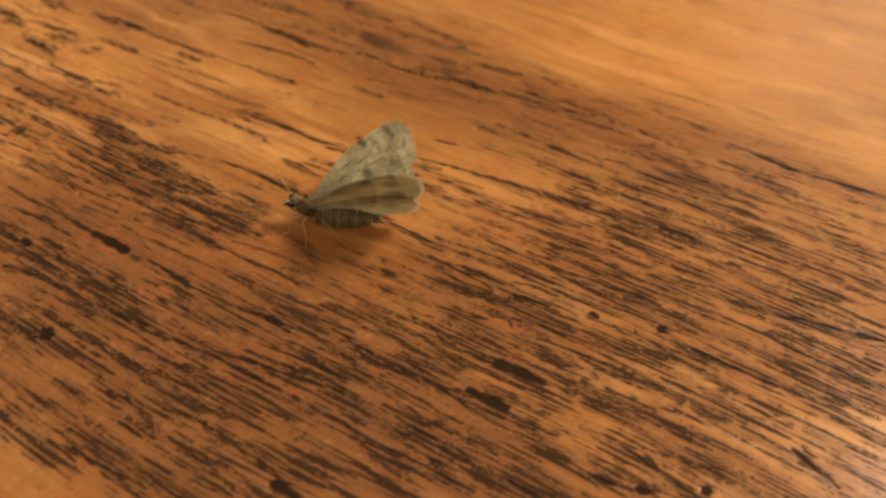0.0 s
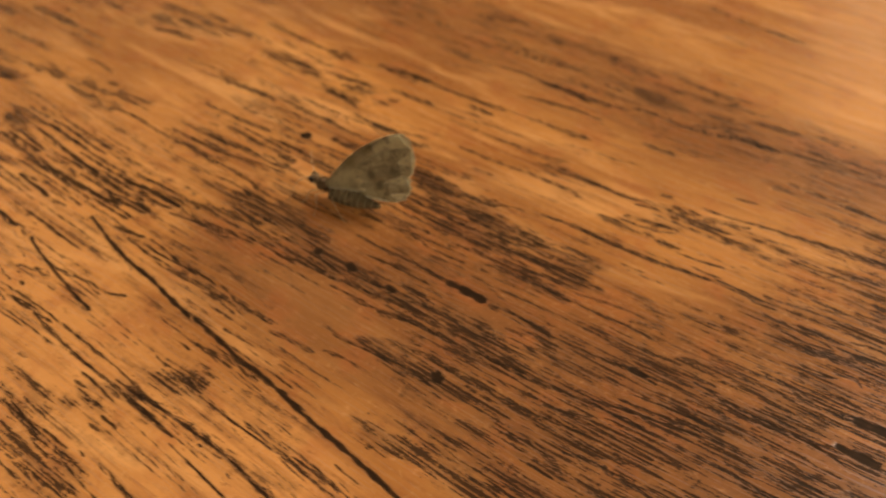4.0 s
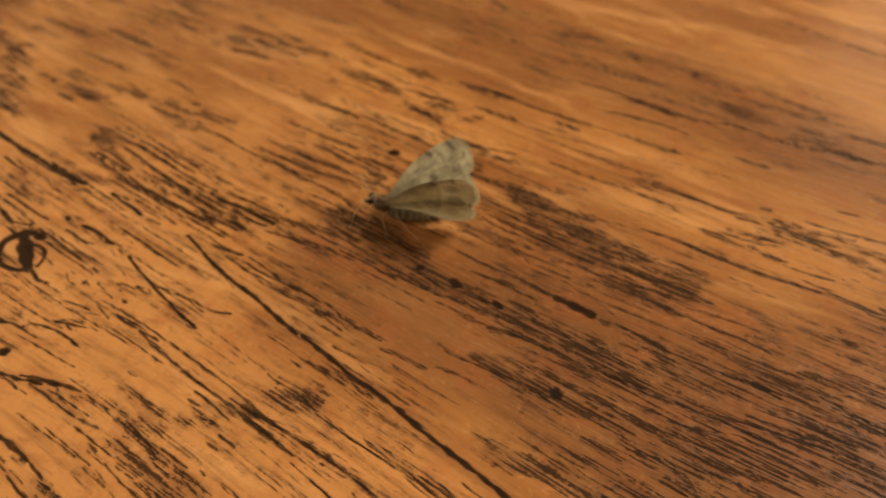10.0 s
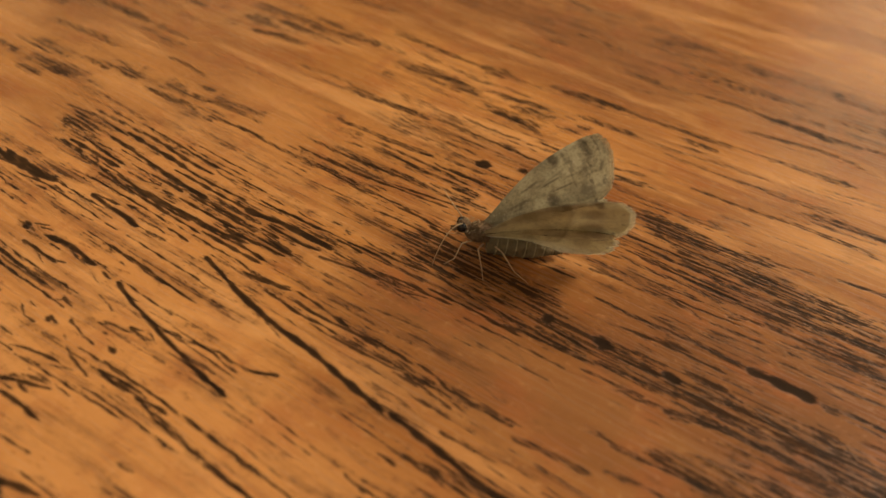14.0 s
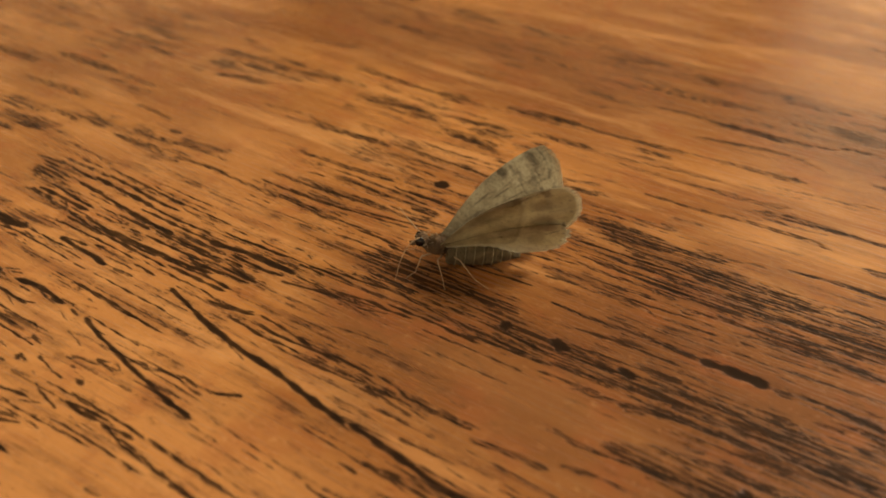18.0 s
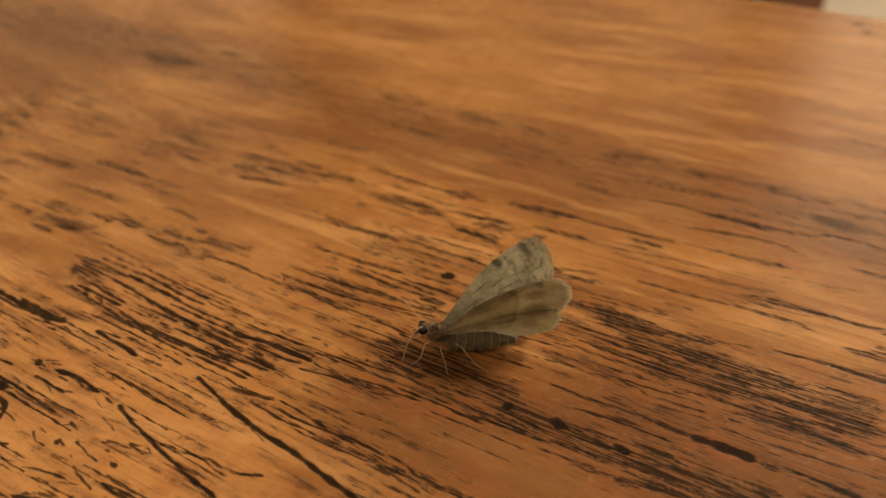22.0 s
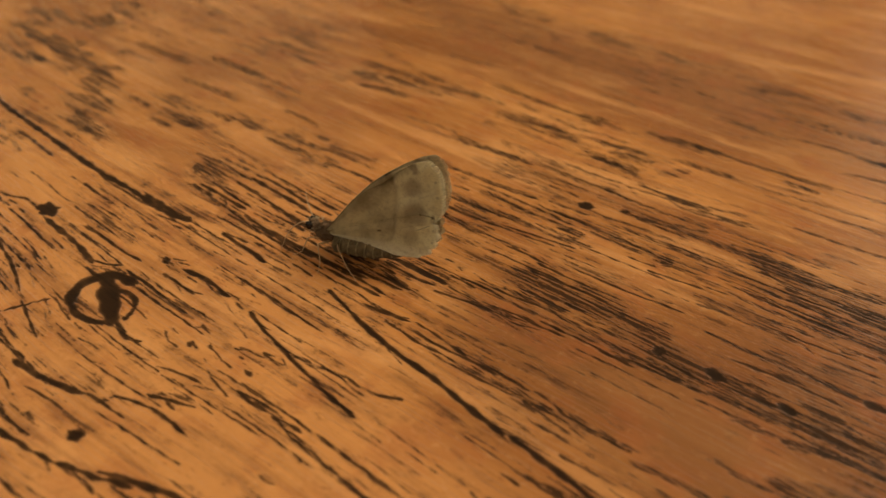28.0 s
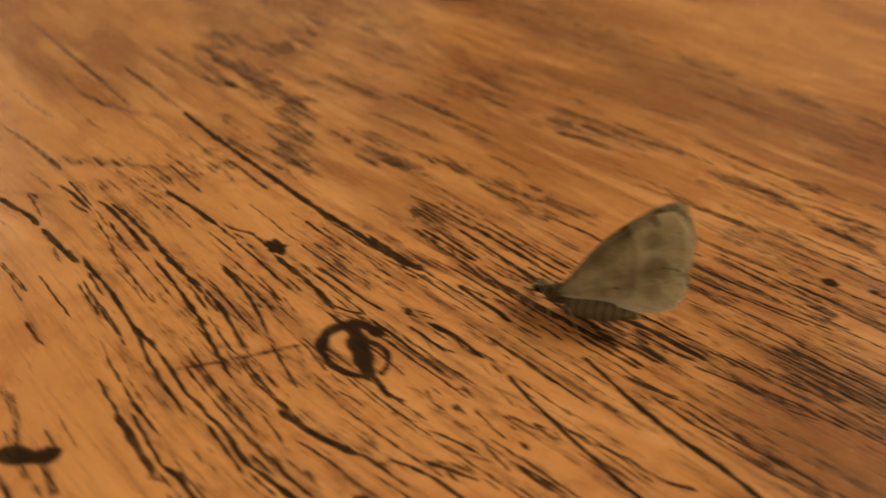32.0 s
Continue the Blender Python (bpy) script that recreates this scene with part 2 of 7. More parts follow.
X0, X1, Y0, Y1, Z0, Z1 = -3.0, 2.9, -2.2, 1.75, -0.74, 1.75
structure("floor", box(X0, Y0, Z0 - 0.1, X1, Y1, Z0), FLOOR, "tan stone floor under the table")
structure("ceiling", box(X0, Y0, Z1, X1, Y1, Z1 + 0.1), CEILING, "off-white plaster ceiling with two added round lamps")
structure("wall_west", box(X0 - 0.12, Y0, Z0, X0, Y1, Z1), WALL, "cream painted wall of the room")
structure("wall_east", box(X1, Y0, Z0, X1 + 0.12, Y1, Z1), WALL, "cream painted wall of the room")
structure("wall_south", box(X0, Y0 - 0.12, Z0, X1, Y0, Z1), WALL, "cream painted wall of the room")
DX0, DX1, DZ = -0.18, 0.70, Z0 + 2.05
wall = box(X0, Y1, Z0, DX0, Y1 + 0.12, Z1)
for bx in ((DX1, Y1, Z0, X1, Y1 + 0.12, Z1), (DX0, Y1, DZ, DX1, Y1 + 0.12, Z1)):
    extra = bpy.data.meshes.new("extra")
    piece = box(*bx)
    piece.to_mesh(extra)
    piece.free()
    wall.from_mesh(extra)
structure("wall_north", wall, WALL, "cream painted wall round a dark wooden door casing")
door = tagged(new("door_1"), "closed dull tan door in a dark oak casing", "door", kind="structure")
part("door_leaf", box(DX0 + 0.003, Y1 + 0.04, Z0 + 0.005, DX1 - 0.003, Y1 + 0.08, DZ - 0.003, 0.003), DOOR, door)
for x in (DX0 - 0.127, DX1 + 0.002):
    part("door_casing", box(x, Y1 - 0.03, Z0, x + 0.125, Y1 - 0.001, DZ + 0.12, 0.006), CASING, door, "dark reddish oak casing")
part("door_head", box(DX0 - 0.0015, Y1 - 0.028, DZ, DX1 + 0.0015, Y1 - 0.001, DZ + 0.12, 0.006), CASING, door)
knob = lathe([(0.004, 0), (0.012, 0.004), (0.012, 0.03), (0.028, 0.045), (0.03, 0.06), (0.02, 0.072), (0.004, 0.076)])
bmesh.ops.transform(knob, matrix=pose(DX0 + 0.07, Y1 + 0.042, Z0 + 1.0, 90), verts=knob.verts)
part("door_knob", knob, BRASS, door, "round brass knob", True)
# the lamp behind the camera is only added fill, given the same fixture
for lx, ly, _ in (KEY, FILL):
    lamp = tagged(new("ceiling_lamp"), "added unseen ceiling lamp of round frosted glass, lit warm", "ceiling lamp", "ceiling lamps")
    lamp.matrix_basis = pose(lx, ly, Z1)
    part("base", lathe([(0.02, -0.012), (0.425, -0.012), (0.43, -0.006), (0.425, -0.001), (0.02, -0.001)], 40), BRASS, lamp, "thin brass base", True)
    part("diffuser", lathe([(0.02, -0.050), (0.32, -0.048), (0.402, -0.036), (0.408, -0.0125), (0.02, -0.0125)], 40), DIFFUSER, lamp, "glowing frosted glass", True)
sconce = tagged(new("wall_lamp"), "small wall lamp with a glowing frosted globe", "wall lamp")
sconce.matrix_basis = pose(SCONCE[0], Y1, SCONCE[2])
plate = lathe([(0.02, 0.001), (0.06, 0.001), (0.058, 0.012), (0.02, 0.016)], 32)
bmesh.ops.transform(plate, matrix=pose(0, 0, 0, 90), verts=plate.verts)
part("back_plate", plate, BRASS, sconce, "round brass plate", True)
globe = bmesh.new()
bmesh.ops.create_uvsphere(globe, u_segments=32, v_segments=20, radius=0.045)
bmesh.ops.translate(globe, vec=(0, -0.058, 0), verts=globe.verts)
part("globe", globe, DIFFUSER, sconce, "glowing frosted glass", True)


# ---- the table: its top is printed like old plank wood ----
TURN = radians(GRAIN)
CS, SN = math.cos(TURN), math.sin(TURN)
EDGE = 0.254          # the far edge runs along the planks
S_MIN, S_MAX, N_MIN = -0.72, 0.62, -0.48


def spaced(stops):
    """Coordinates from stops (start, step): the grid is finest where the camera passes near."""
    out = []
    for (a, step), (c, _) in zip(stops, stops[1:]):
        count = max(1, round((c - a) / step))
        out.append(np.linspace(a, c, count, endpoint=False))
    return np.concatenate(out + [np.array([stops[-1][0]])])


sc = spaced([(S_MIN, 0.03), (-0.24, 0.0012), (-0.16, 0.00036), (0.085, 0.0009), (0.13, 0.03), (S_MAX, 0)])
nc = spaced([(N_MIN, 0.03), (-0.016, 0.00015), (0.118, 0.0003), (0.175, 0.0008), (EDGE, 0)])
dark = np.zeros((len(nc), len(sc)))
stained, ink = np.zeros_like(dark), np.zeros_like(dark)
rng = np.random.default_rng(7)


def near(xy, reach):
    """The window of the grid round some points, and its coordinates in world millimetres."""
    p = np.asarray(xy, float).reshape(-1, 2) / 1000
    s, q = p[:, 0] * CS + p[:, 1] * SN, -p[:, 0] * SN + p[:, 1] * CS
    r = reach / 1000
    a, c = np.searchsorted(sc, (s.min() - r, s.max() + r))
    d, e = np.searchsorted(nc, (q.min() - r, q.max() + r))
    ss, qq = np.meshgrid(sc[a:c], nc[d:e])
    return (slice(d, e), slice(a, c)), (ss * CS - qq * SN) * 1000, (ss * SN + qq * CS) * 1000


def along(points, x, y):
    """Distance from a line through points, and the share of its length at the nearest place."""
    p = np.asarray(points, float).reshape(-1, 2)
    lengths = np.hypot(*(p[1:] - p[:-1]).T)
    total, done = lengths.sum(), 0.0
    best, where = np.full(x.shape, 1e9), np.zeros(x.shape)
    for a, c, m in zip(p, p[1:], lengths):
        d = (c - a) / max(m, 1e-9)
        f = np.clip((x - a[0]) * d[0] + (y - a[1]) * d[1], 0, m)
        dist = np.hypot(x - a[0] - f * d[0], y - a[1] - f * d[1])
        closer = dist < best
        best[closer], where[closer] = dist[closer], ((done + f) / total)[closer]
        done += m
    return best, where, total


def rounded(points):
    """Chaikin's corner cutting, so that lines bend softly."""
    p = np.asarray(points, float).reshape(-1, 2)
    for _ in range(2 if len(p) > 3 else 0):
        cut = np.empty((2 * len(p) - 2, 2))
        cut[0::2], cut[1::2] = 0.75 * p[:-1] + 0.25 * p[1:], 0.25 * p[:-1] + 0.75 * p[1:]
        p = np.concatenate([p[:1], cut, p[-1:]])
    return p


lines = []             # where the grain runs which way: x, y, double angle, weight


def streak(width, *points, depth=1.0, taper=0.22, told=True, broken=False):
    """A dark open pore or crack, millimetres: its width, then x, y along it."""
    p = rounded(points)
    if told:
        d = p[1:] - p[:-1]
        a = 2 * np.arctan2(d[:, 1], d[:, 0])
        lines.append(np.c_[(p[1:] + p[:-1]) / 2, np.cos(a), np.sin(a), np.hypot(*d.T)])
    steps = np.hypot(*(p[1:] - p[:-1]).T)
    total, done = steps.sum(), 0.0
    k = rng.uniform(0, 6.3, 3)
    for a, c, m in zip(p, p[1:], steps):
        win, x, y = near((a, c), width * 0.95 + 0.15)
        if x.size:
            d = (c - a) / max(m, 1e-9)
            g = np.clip((x - a[0]) * d[0] + (y - a[1]) * d[1], 0, m)
            off = np.hypot(x - a[0] - g * d[0], y - a[1] - g * d[1])
            f = (done + g) / total
            ends = np.clip(np.minimum(f, 1 - f) / taper, 0, 1) ** 0.5
            sway = 1 + 0.16 * np.sin(f * total * 0.7 + k[0]) + 0.14 * np.sin(f * total * 1.9 + k[1])
            if broken:
                sway = sway * (0.15 + 0.95 * np.abs(np.sin(f * total * 1.15 + k[2])))
            half = np.maximum(width * 0.41 * (0.25 + 0.75 * ends) * sway, 0.07)
            ink = 0.93 + 0.18 * np.sin(f * total * 0.55 + k[2]) + 0.14 * np.sin(f * total * 1.35 + k[0])
            np.maximum(dark[win], np.clip(depth * np.maximum(ink, 0.6 * depth) * (1.12 - 0.5 * off / half), 0, 1.3), out=dark[win])
        done += m


def feathered(width, *points, depth=1.0, told=True, broken=False, fine=0.8):
    """A streak in a brown cloud, with fine short dashes strewn along it."""
    streak(width, *points, depth=depth, told=told, broken=broken)
    p = rounded(points)
    steps = np.hypot(*(p[1:] - p[:-1]).T)
    total = steps.sum()
    stain(width * 1.5 + 1.2, *points, most=0.33 * min(depth, 1.0))
    for _ in range(int(total * fine * rng.uniform(0.6, 1.3))):
        k = rng.choice(len(steps), p=steps / total)
        d = (p[k + 1] - p[k]) / steps[k]
        q = np.array((-d[1], d[0]))
        o = p[k] + (p[k + 1] - p[k]) * rng.uniform() + q * rng.normal(0, 0.55 + 0.6 * width)
        lean = rng.normal(0.0, 0.16)
        e = (d + q * lean) * rng.uniform(0.4, 1.6)
        streak(rng.uniform(0.22, 0.4), *(o - e), *(o + e), depth=rng.uniform(0.45, 0.85) * min(depth, 1.0), taper=0.45, told=False)


def stain(width, *points, most=0.55):
    """A soft brown cloud along a line."""
    p = rounded(points)
    win, x, y = near(p, width * 1.2)
    if x.size == 0:
        return
    d, f, total = along(p, x, y)
    stained[win] = np.maximum(stained[win], most * np.exp(-(d / (width * 0.5)) ** 2))


def hatch(count, half, x0, y0, x1, y1):
    """A comb of fine parallel dashes from one end to the other, half a width to each side."""
    a, c = np.array((x0, y0)), np.array((x1, y1))
    long = np.hypot(*(c - a))
    d = (c - a) / long
    q = np.array((-d[1], d[0]))
    lanes = max(3, round(2 * half / 0.52))
    fill = min(0.85, max(0.25, 4.0 * count / (lanes * long)))
    for k in range(lanes):
        g = -half + 2 * half * (k + rng.uniform(0.2, 0.8)) / lanes
        narrow = math.sqrt(max(0.05, 1 - (g / half) ** 2))
        at, stop = long * (0.5 - 0.55 * narrow + rng.normal(0, 0.08)), long * (0.5 + 0.55 * narrow + rng.normal(0, 0.08))
        while at < stop:
            run = rng.uniform(1.6, 9.0)
            if rng.uniform() < fill:
                bend = q * rng.normal(0, 0.10)
                o, e = a + d * at + q * g, a + d * (at + run) + q * (g + rng.normal(0, 0.12))
                streak(rng.uniform(0.22, 0.44), *o, *((o + e) / 2 + bend), *e, depth=rng.uniform(0.4, 0.95), taper=0.35)
            at += run + rng.uniform(0.1, 1.0)
    stain(half * 1.7, x0, y0, x1, y1, most=0.62)


def pit(radius, x, y):
    """A small dark hole with a ragged rim."""
    win, gx, gy = near((x, y), radius * 2.2)
    u = ((gx - x) * math.cos(TURN) + (gy - y) * math.sin(TURN)) / 1.22
    v = ((gy - y) * math.cos(TURN) - (gx - x) * math.sin(TURN)) / 1.0
    a = np.arctan2(v, u)
    k = rng.uniform(0, 6.3, 3)
    r = radius * (1.0 + 0.14 * np.sin(2 * a + k[0]) + 0.14 * np.sin(5 * a + k[1]) + 0.08 * np.sin(9 * a + k[2]))
    ink[win] = np.maximum(ink[win], np.clip(0.5 + (r - np.hypot(u, v)) / 0.4, 0, 1))
    stained[win] = np.maximum(stained[win], 0.6 * np.exp(-(np.hypot(u, v) / (radius * 1.5)) ** 2))


def pore(width, depth, *points, told=True):
    """A crisp printed line, millimetres: its width and darkness, then x, y along it."""
    p = rounded(points)
    d = p[1:] - p[:-1]
    steps = np.hypot(*d.T)
    knotted = steps.sum() > 8 and p[:, 0].mean() < -30 and p[:, 1].mean() < 95     # the rings round the knot are single lines
    if width > 0.42 and depth < 0.93 and not knotted:
        # a broad mark is a bundle of fine strands in a worn patch
        stain(width * 1.5, *points, most=0.8 * depth)
        side = np.array((-(p[-1] - p[0])[1], (p[-1] - p[0])[0])) / max(np.hypot(*(p[-1] - p[0])), 1e-6)
        count = max(2, round(width / 0.33))
        for k in range(count):
            at = ((k + 0.5 + rng.uniform(-0.25, 0.25)) / count - 0.5) * width
            narrow = 1 - (2 * at / width) ** 2
            reach = np.clip(0.5 + 0.5 * math.sqrt(max(narrow, 0.05)) + rng.uniform(-0.12, 0.08), 0.3, 1.08)
            mid, f = rng.uniform(0.42, 0.58), np.linspace(0, 1, 6)
            f = np.clip(mid + (f - 0.5) * reach, 0, 1)
            cum = np.r_[0, np.cumsum(steps)] / steps.sum()
            q = np.c_[np.interp(f, cum, p[:, 0]), np.interp(f, cum, p[:, 1])] + side * (at + rng.normal(0, 0.03, (6, 1)))
            pore(rng.uniform(0.07, 0.19), depth * rng.uniform(0.75, 1.0), *np.ravel(q), told=told and k == 0)
        return
    a = 2 * np.arctan2(d[:, 1], d[:, 0])
    if told:
        lines.append(np.c_[(p[1:] + p[:-1]) / 2, np.cos(a), np.sin(a), steps])
    total, done = steps.sum(), 0.0
    k = rng.uniform(0, 6.3, 4)
    solid = depth > 0.93
    if solid and total > 9 and np.hypot(*(p.mean(0) - (-55, 71))) > 10:
        width *= 0.8      # long cracks are narrow
    elif knotted and not solid:
        width, depth = min(width, 0.7) * 0.95 + 0.06, max(depth, 0.75)
    width, depth = (width * 1.1 + 0.08 if solid else width * 1.05 + 0.045), min(1.0, depth ** 0.42)
    taper = min(0.5, (0.3 if solid else 0.6) * width / total + (0.01 if solid else 0.07))
    for a, c, m in zip(p, p[1:], steps):
        win, x, y = near((a, c), width * 0.9 + 1.0)
        if x.size:
            e = (c - a) / max(m, 1e-9)
            g = np.clip((x - a[0]) * e[0] + (y - a[1]) * e[1], 0, m)
            f = (done + g) / total
            along_ = f * total
            off = np.hypot(x - a[0] - g * e[0], y - a[1] - g * e[1])
            off = off + 0.05 * np.sin(along_ * 2.3 + k[3] + 2.5 * np.sign((x - a[0]) * e[1] - (y - a[1]) * e[0]))
            ends = np.sqrt(np.clip(np.minimum(f, 1 - f) / taper, 0, 1))
            half = np.maximum(width * 0.5 * (0.28 + 0.72 * ends) * (1 + 0.16 * np.sin(along_ * 0.8 + k[0]) + 0.12 * np.sin(along_ * 2.1 + k[1])), 0.098)
            soft = 0.075 + 0.16 * half
            np.maximum(stained[win], 0.5 * depth * ends * np.exp(-(off / (half + 0.42)) ** 2), out=stained[win])
            strength = depth * (1 + 0.10 * np.sin(along_ * 0.9 + k[2]) + 0.07 * np.sin(along_ * 2.9 + k[0]))
            np.maximum(ink[win], np.clip(strength, 0, 1) * np.clip((half + soft - off) / (2 * soft), 0, 1), out=ink[win])
        done += m


def smudge(width, most, *points):
    """A soft dark patch along a line, for wear and one painted shadow."""
    stain(width * 1.1, *points, most=most)


# what lies farther off: broad stains, dashes and streaks
stain(12.5, -79.8, 206.7, -62.0, 194.6)
stain(11.8, -69.9, 200.2, -63.0, 195.5, most=0.7)
stain(1.7, 13.5, 26.1, 17.3, 23.4)
stain(6.2, 60.3, 111.9, 74.3, 103.0, 87.1, 94.8, 102.7, 85.4)
stain(4.1, 113.0, 40.2, 121.1, 32.9)
stain(4.6, 104.3, 46.4, 111.8, 42.2, 117.9, 39.0)
stain(6.5, 110.9, 37.4, 116.5, 33.6)
hatch(70, 3.5, 111.6, 46.5, 123.3, 38.6)
hatch(30, 1.1, 3.3, 39.6, 18.3, 28.3)
feathered(4.92, -69.9, 200.2, -63.0, 195.5, depth=0.6)
feathered(1.30, 55.7, 28.5, 58.9, 26.5)
feathered(0.59, -14.1, 44.1, -9.2, 41.5, -3.6, 38.3, 2.5, 34.1, 6.8, 30.3, 10.9, 27.8, 14.2, 24.7, 17.3, 22.6)
streak(0.35, -6.1, 36.3, -1.5, 32.7, 4.4, 27.9, 7.2, 25.1)
streak(0.32, -4.4, 43.5, 1.9, 39.2, 7.8, 35.5)
streak(0.30, 12.0, 34.5, 16.0, 30.6)
feathered(0.80, 116.8, 82.8, 124.5, 77.1, 136.0, 71.1)
feathered(1.03, 116.1, 49.9, 126.2, 46.1)
feathered(0.79, 41.1, 25.6, 45.8, 22.5, 50.0, 21.3)
feathered(0.58, 44.8, 27.9, 48.7, 25.7, 52.5, 23.1, 57.3, 20.7)
feathered(0.81, 62.7, 25.7, 67.7, 23.9)
feathered(0.65, 92.1, 32.8, 96.3, 29.3, 99.7, 26.0, 103.2, 24.1, 107.6, 21.6)
feathered(0.71, 88.5, 29.2, 91.2, 27.9)
feathered(0.89, 93.0, 27.6, 94.7, 27.2)
feathered(1.07, 86.2, 25.9, 89.3, 24.0, 92.3, 21.6)
feathered(0.75, 78.8, 29.2, 83.3, 26.5)
feathered(1.01, 82.8, 22.7, 85.5, 21.5)
feathered(0.72, 102.6, 45.1, 106.1, 43.0, 108.9, 41.3, 111.7, 39.7)
feathered(0.70, 114.3, 50.1, 117.4, 48.8, 121.3, 46.5)
feathered(0.86, 110.5, 32.2, 114.1, 27.4)
feathered(0.98, -69.7, 43.2, -67.4, 41.7, -64.8, 39.7)
pit(0.33, -49.0, 51.4)
pit(0.37, -42.8, 65.0)
pit(0.30, -35.2, 61.4)
pit(0.89, 26.7, 47.5)
pit(0.72, -49.2, 51.9)
pit(0.62, 1.3, 96.9)
pit(0.55, 6.1, 96.2)
pit(0.67, 7.4, 69.6)
pit(0.74, 12.8, 66.4)
pit(0.56, 19.1, 62.4)
pit(0.59, 100.3, 27.3)
pit(0.62, 99.8, 48.0)
pit(0.56, 92.0, 50.2)
pit(1.39, 116.3, 220.3)
pit(1.35, 115.6, 212.8)
pit(1.40, -70.2, 87.9)

# broad worn patches
smudge(5.0, 0.95, 3.5, 72.0, 18.1, 62.1, 32.7, 54.5)
smudge(8.0, 0.60, -34.9, 137.5, -21.1, 130.1)
smudge(6.0, 0.55, -9.9, 123.4, -3.5, 119.2)
smudge(5.0, 0.90, -7.5, 80.6, 1.2, 74.7)
smudge(4.0, 0.85, 3.4, 72.5, 9.2, 67.9)
smudge(9.0, 0.75, -105.8, 148.6, -82.7, 130.8, -75.9, 111.5)
smudge(3.0, 0.60, -108.7, 102.0, -93.2, 103.0, -85.0, 115.6)
smudge(5.0, 0.60, -65.7, 120.6, -49.8, 114.0)
smudge(5.0, 0.60, -45.3, 111.3, -36.6, 104.5)
smudge(5.0, 0.80, -7.5, 80.6, 0.0, 75.3)
smudge(4.0, 0.70, 0.4, 71.7, 7.9, 66.8)
smudge(6.0, 0.85, 22.0, 87.0, 38.5, 71.2, 45.1, 65.5)
smudge(6.0, 0.85, 19.0, 39.6, 31.9, 33.5, 49.9, 27.6)
smudge(8.0, 0.65, -27.2, 36.8, -17.8, 30.5)
smudge(5.0, 0.75, -20.7, 42.0, -5.1, 46.2)
smudge(5.0, 0.65, -53.5, 101.1, -37.8, 88.0)
smudge(5.0, 0.60, -71.6, 121.0, -57.6, 112.8)
smudge(6.0, 0.90, -6.6, 80.2, 6.9, 72.0)
smudge(7.0, 0.85, 27.3, 75.4, 46.5, 67.9)
smudge(5.0, 0.85, 16.2, 52.5, 30.2, 45.0)
smudge(4.0, 0.60, -46.9, 88.7, -17.3, 79.9)
smudge(6.0, 0.60, -35.7, 135.7, -27.0, 131.5)
smudge(6.0, 0.60, -34.7, 46.5, -23.8, 40.9)
smudge(8.0, 0.70, 87.6, 48.2, 104.7, 38.6)
smudge(6.0, 0.85, 66.9, 43.6, 78.6, 39.8)
smudge(4.0, 0.70, 62.9, 79.2, 72.8, 73.1)

# the print near the camera: width, depth, then x, y along each line
pore(0.76, 0.75, -145.6, 152.1, -132.3, 141.5, -119.4, 130.9, -107.8, 121.2)
pore(0.66, 0.70, -116.7, 136.1, -106.2, 127.9, -98.5, 121.6)
pore(0.96, 0.98, -98.5, 121.6, -93.0, 117.0, -85.9, 111.4, -80.3, 107.3, -74.9, 103.2, -70.4, 99.8, -66.4, 97.0, -61.7, 94.1, -57.4, 91.0, -54.6, 89.0, -52.6, 88.1, -50.6, 87.4)
pore(0.30, 0.70, -67.6, 97.5, -64.7, 94.9, -61.8, 93.3, -58.7, 90.9, -57.2, 90.3, -55.8, 89.9)
pore(0.28, 0.40, -99.6, 98.4, -95.8, 95.7)
pore(0.61, 0.50, -99.8, 101.3, -96.7, 99.2)
pore(0.56, 0.60, -96.4, 100.2, -92.0, 97.9, -89.1, 96.1)
pore(0.46, 0.50, -93.2, 96.9, -89.9, 95.4)
pore(0.63, 0.90, -89.8, 97.2, -86.6, 95.4, -83.8, 93.8, -80.8, 91.7, -79.3, 90.8)
pore(0.85, 0.40, -82.6, 92.1, -81.1, 90.8)
pore(0.27, 0.80, -79.3, 90.8, -77.5, 89.3, -75.7, 88.2)
pore(0.64, 0.90, -78.6, 91.3, -76.2, 90.0, -74.8, 90.6, -72.2, 88.6)
pore(0.30, 0.70, -76.5, 89.6, -74.9, 88.7)
pore(0.26, 0.50, -74.2, 87.8, -72.7, 86.7)
pore(1.24, 0.80, -70.0, 86.3, -67.8, 84.6, -65.3, 82.8, -62.7, 80.8, -60.0, 78.2, -59.1, 77.4)
pore(0.40, 0.80, -59.5, 78.0, -57.3, 77.4, -55.8, 77.4)
pore(0.39, 0.50, -92.4, 104.2, -88.5, 100.9, -84.7, 98.0)
pore(0.62, 0.35, -90.1, 105.4, -86.6, 102.7)
pore(0.54, 0.50, -84.6, 105.2, -81.7, 102.0)
pore(0.31, 0.50, -82.9, 106.6, -79.3, 103.6, -76.2, 101.2)
pore(0.79, 0.30, -97.3, 115.9, -92.9, 111.4)
pore(0.44, 0.40, -93.7, 113.4, -88.6, 109.2)
pore(0.54, 0.30, -90.7, 110.8, -86.7, 107.7)
smudge(3.99, 0.50, -91.1, 121.0, -83.1, 111.7, -75.5, 110.5)
smudge(4.80, 0.50, -79.5, 113.7, -71.2, 107.6)
smudge(1.86, 0.70, -76.3, 112.4, -72.4, 109.3)
smudge(5.42, 0.45, -103.8, 92.8, -100.6, 96.3, -93.9, 98.0, -89.9, 100.9, -86.8, 105.6, -83.8, 107.4)
pore(0.20, 0.60, -77.2, 96.8, -74.3, 94.7, -71.8, 92.8)
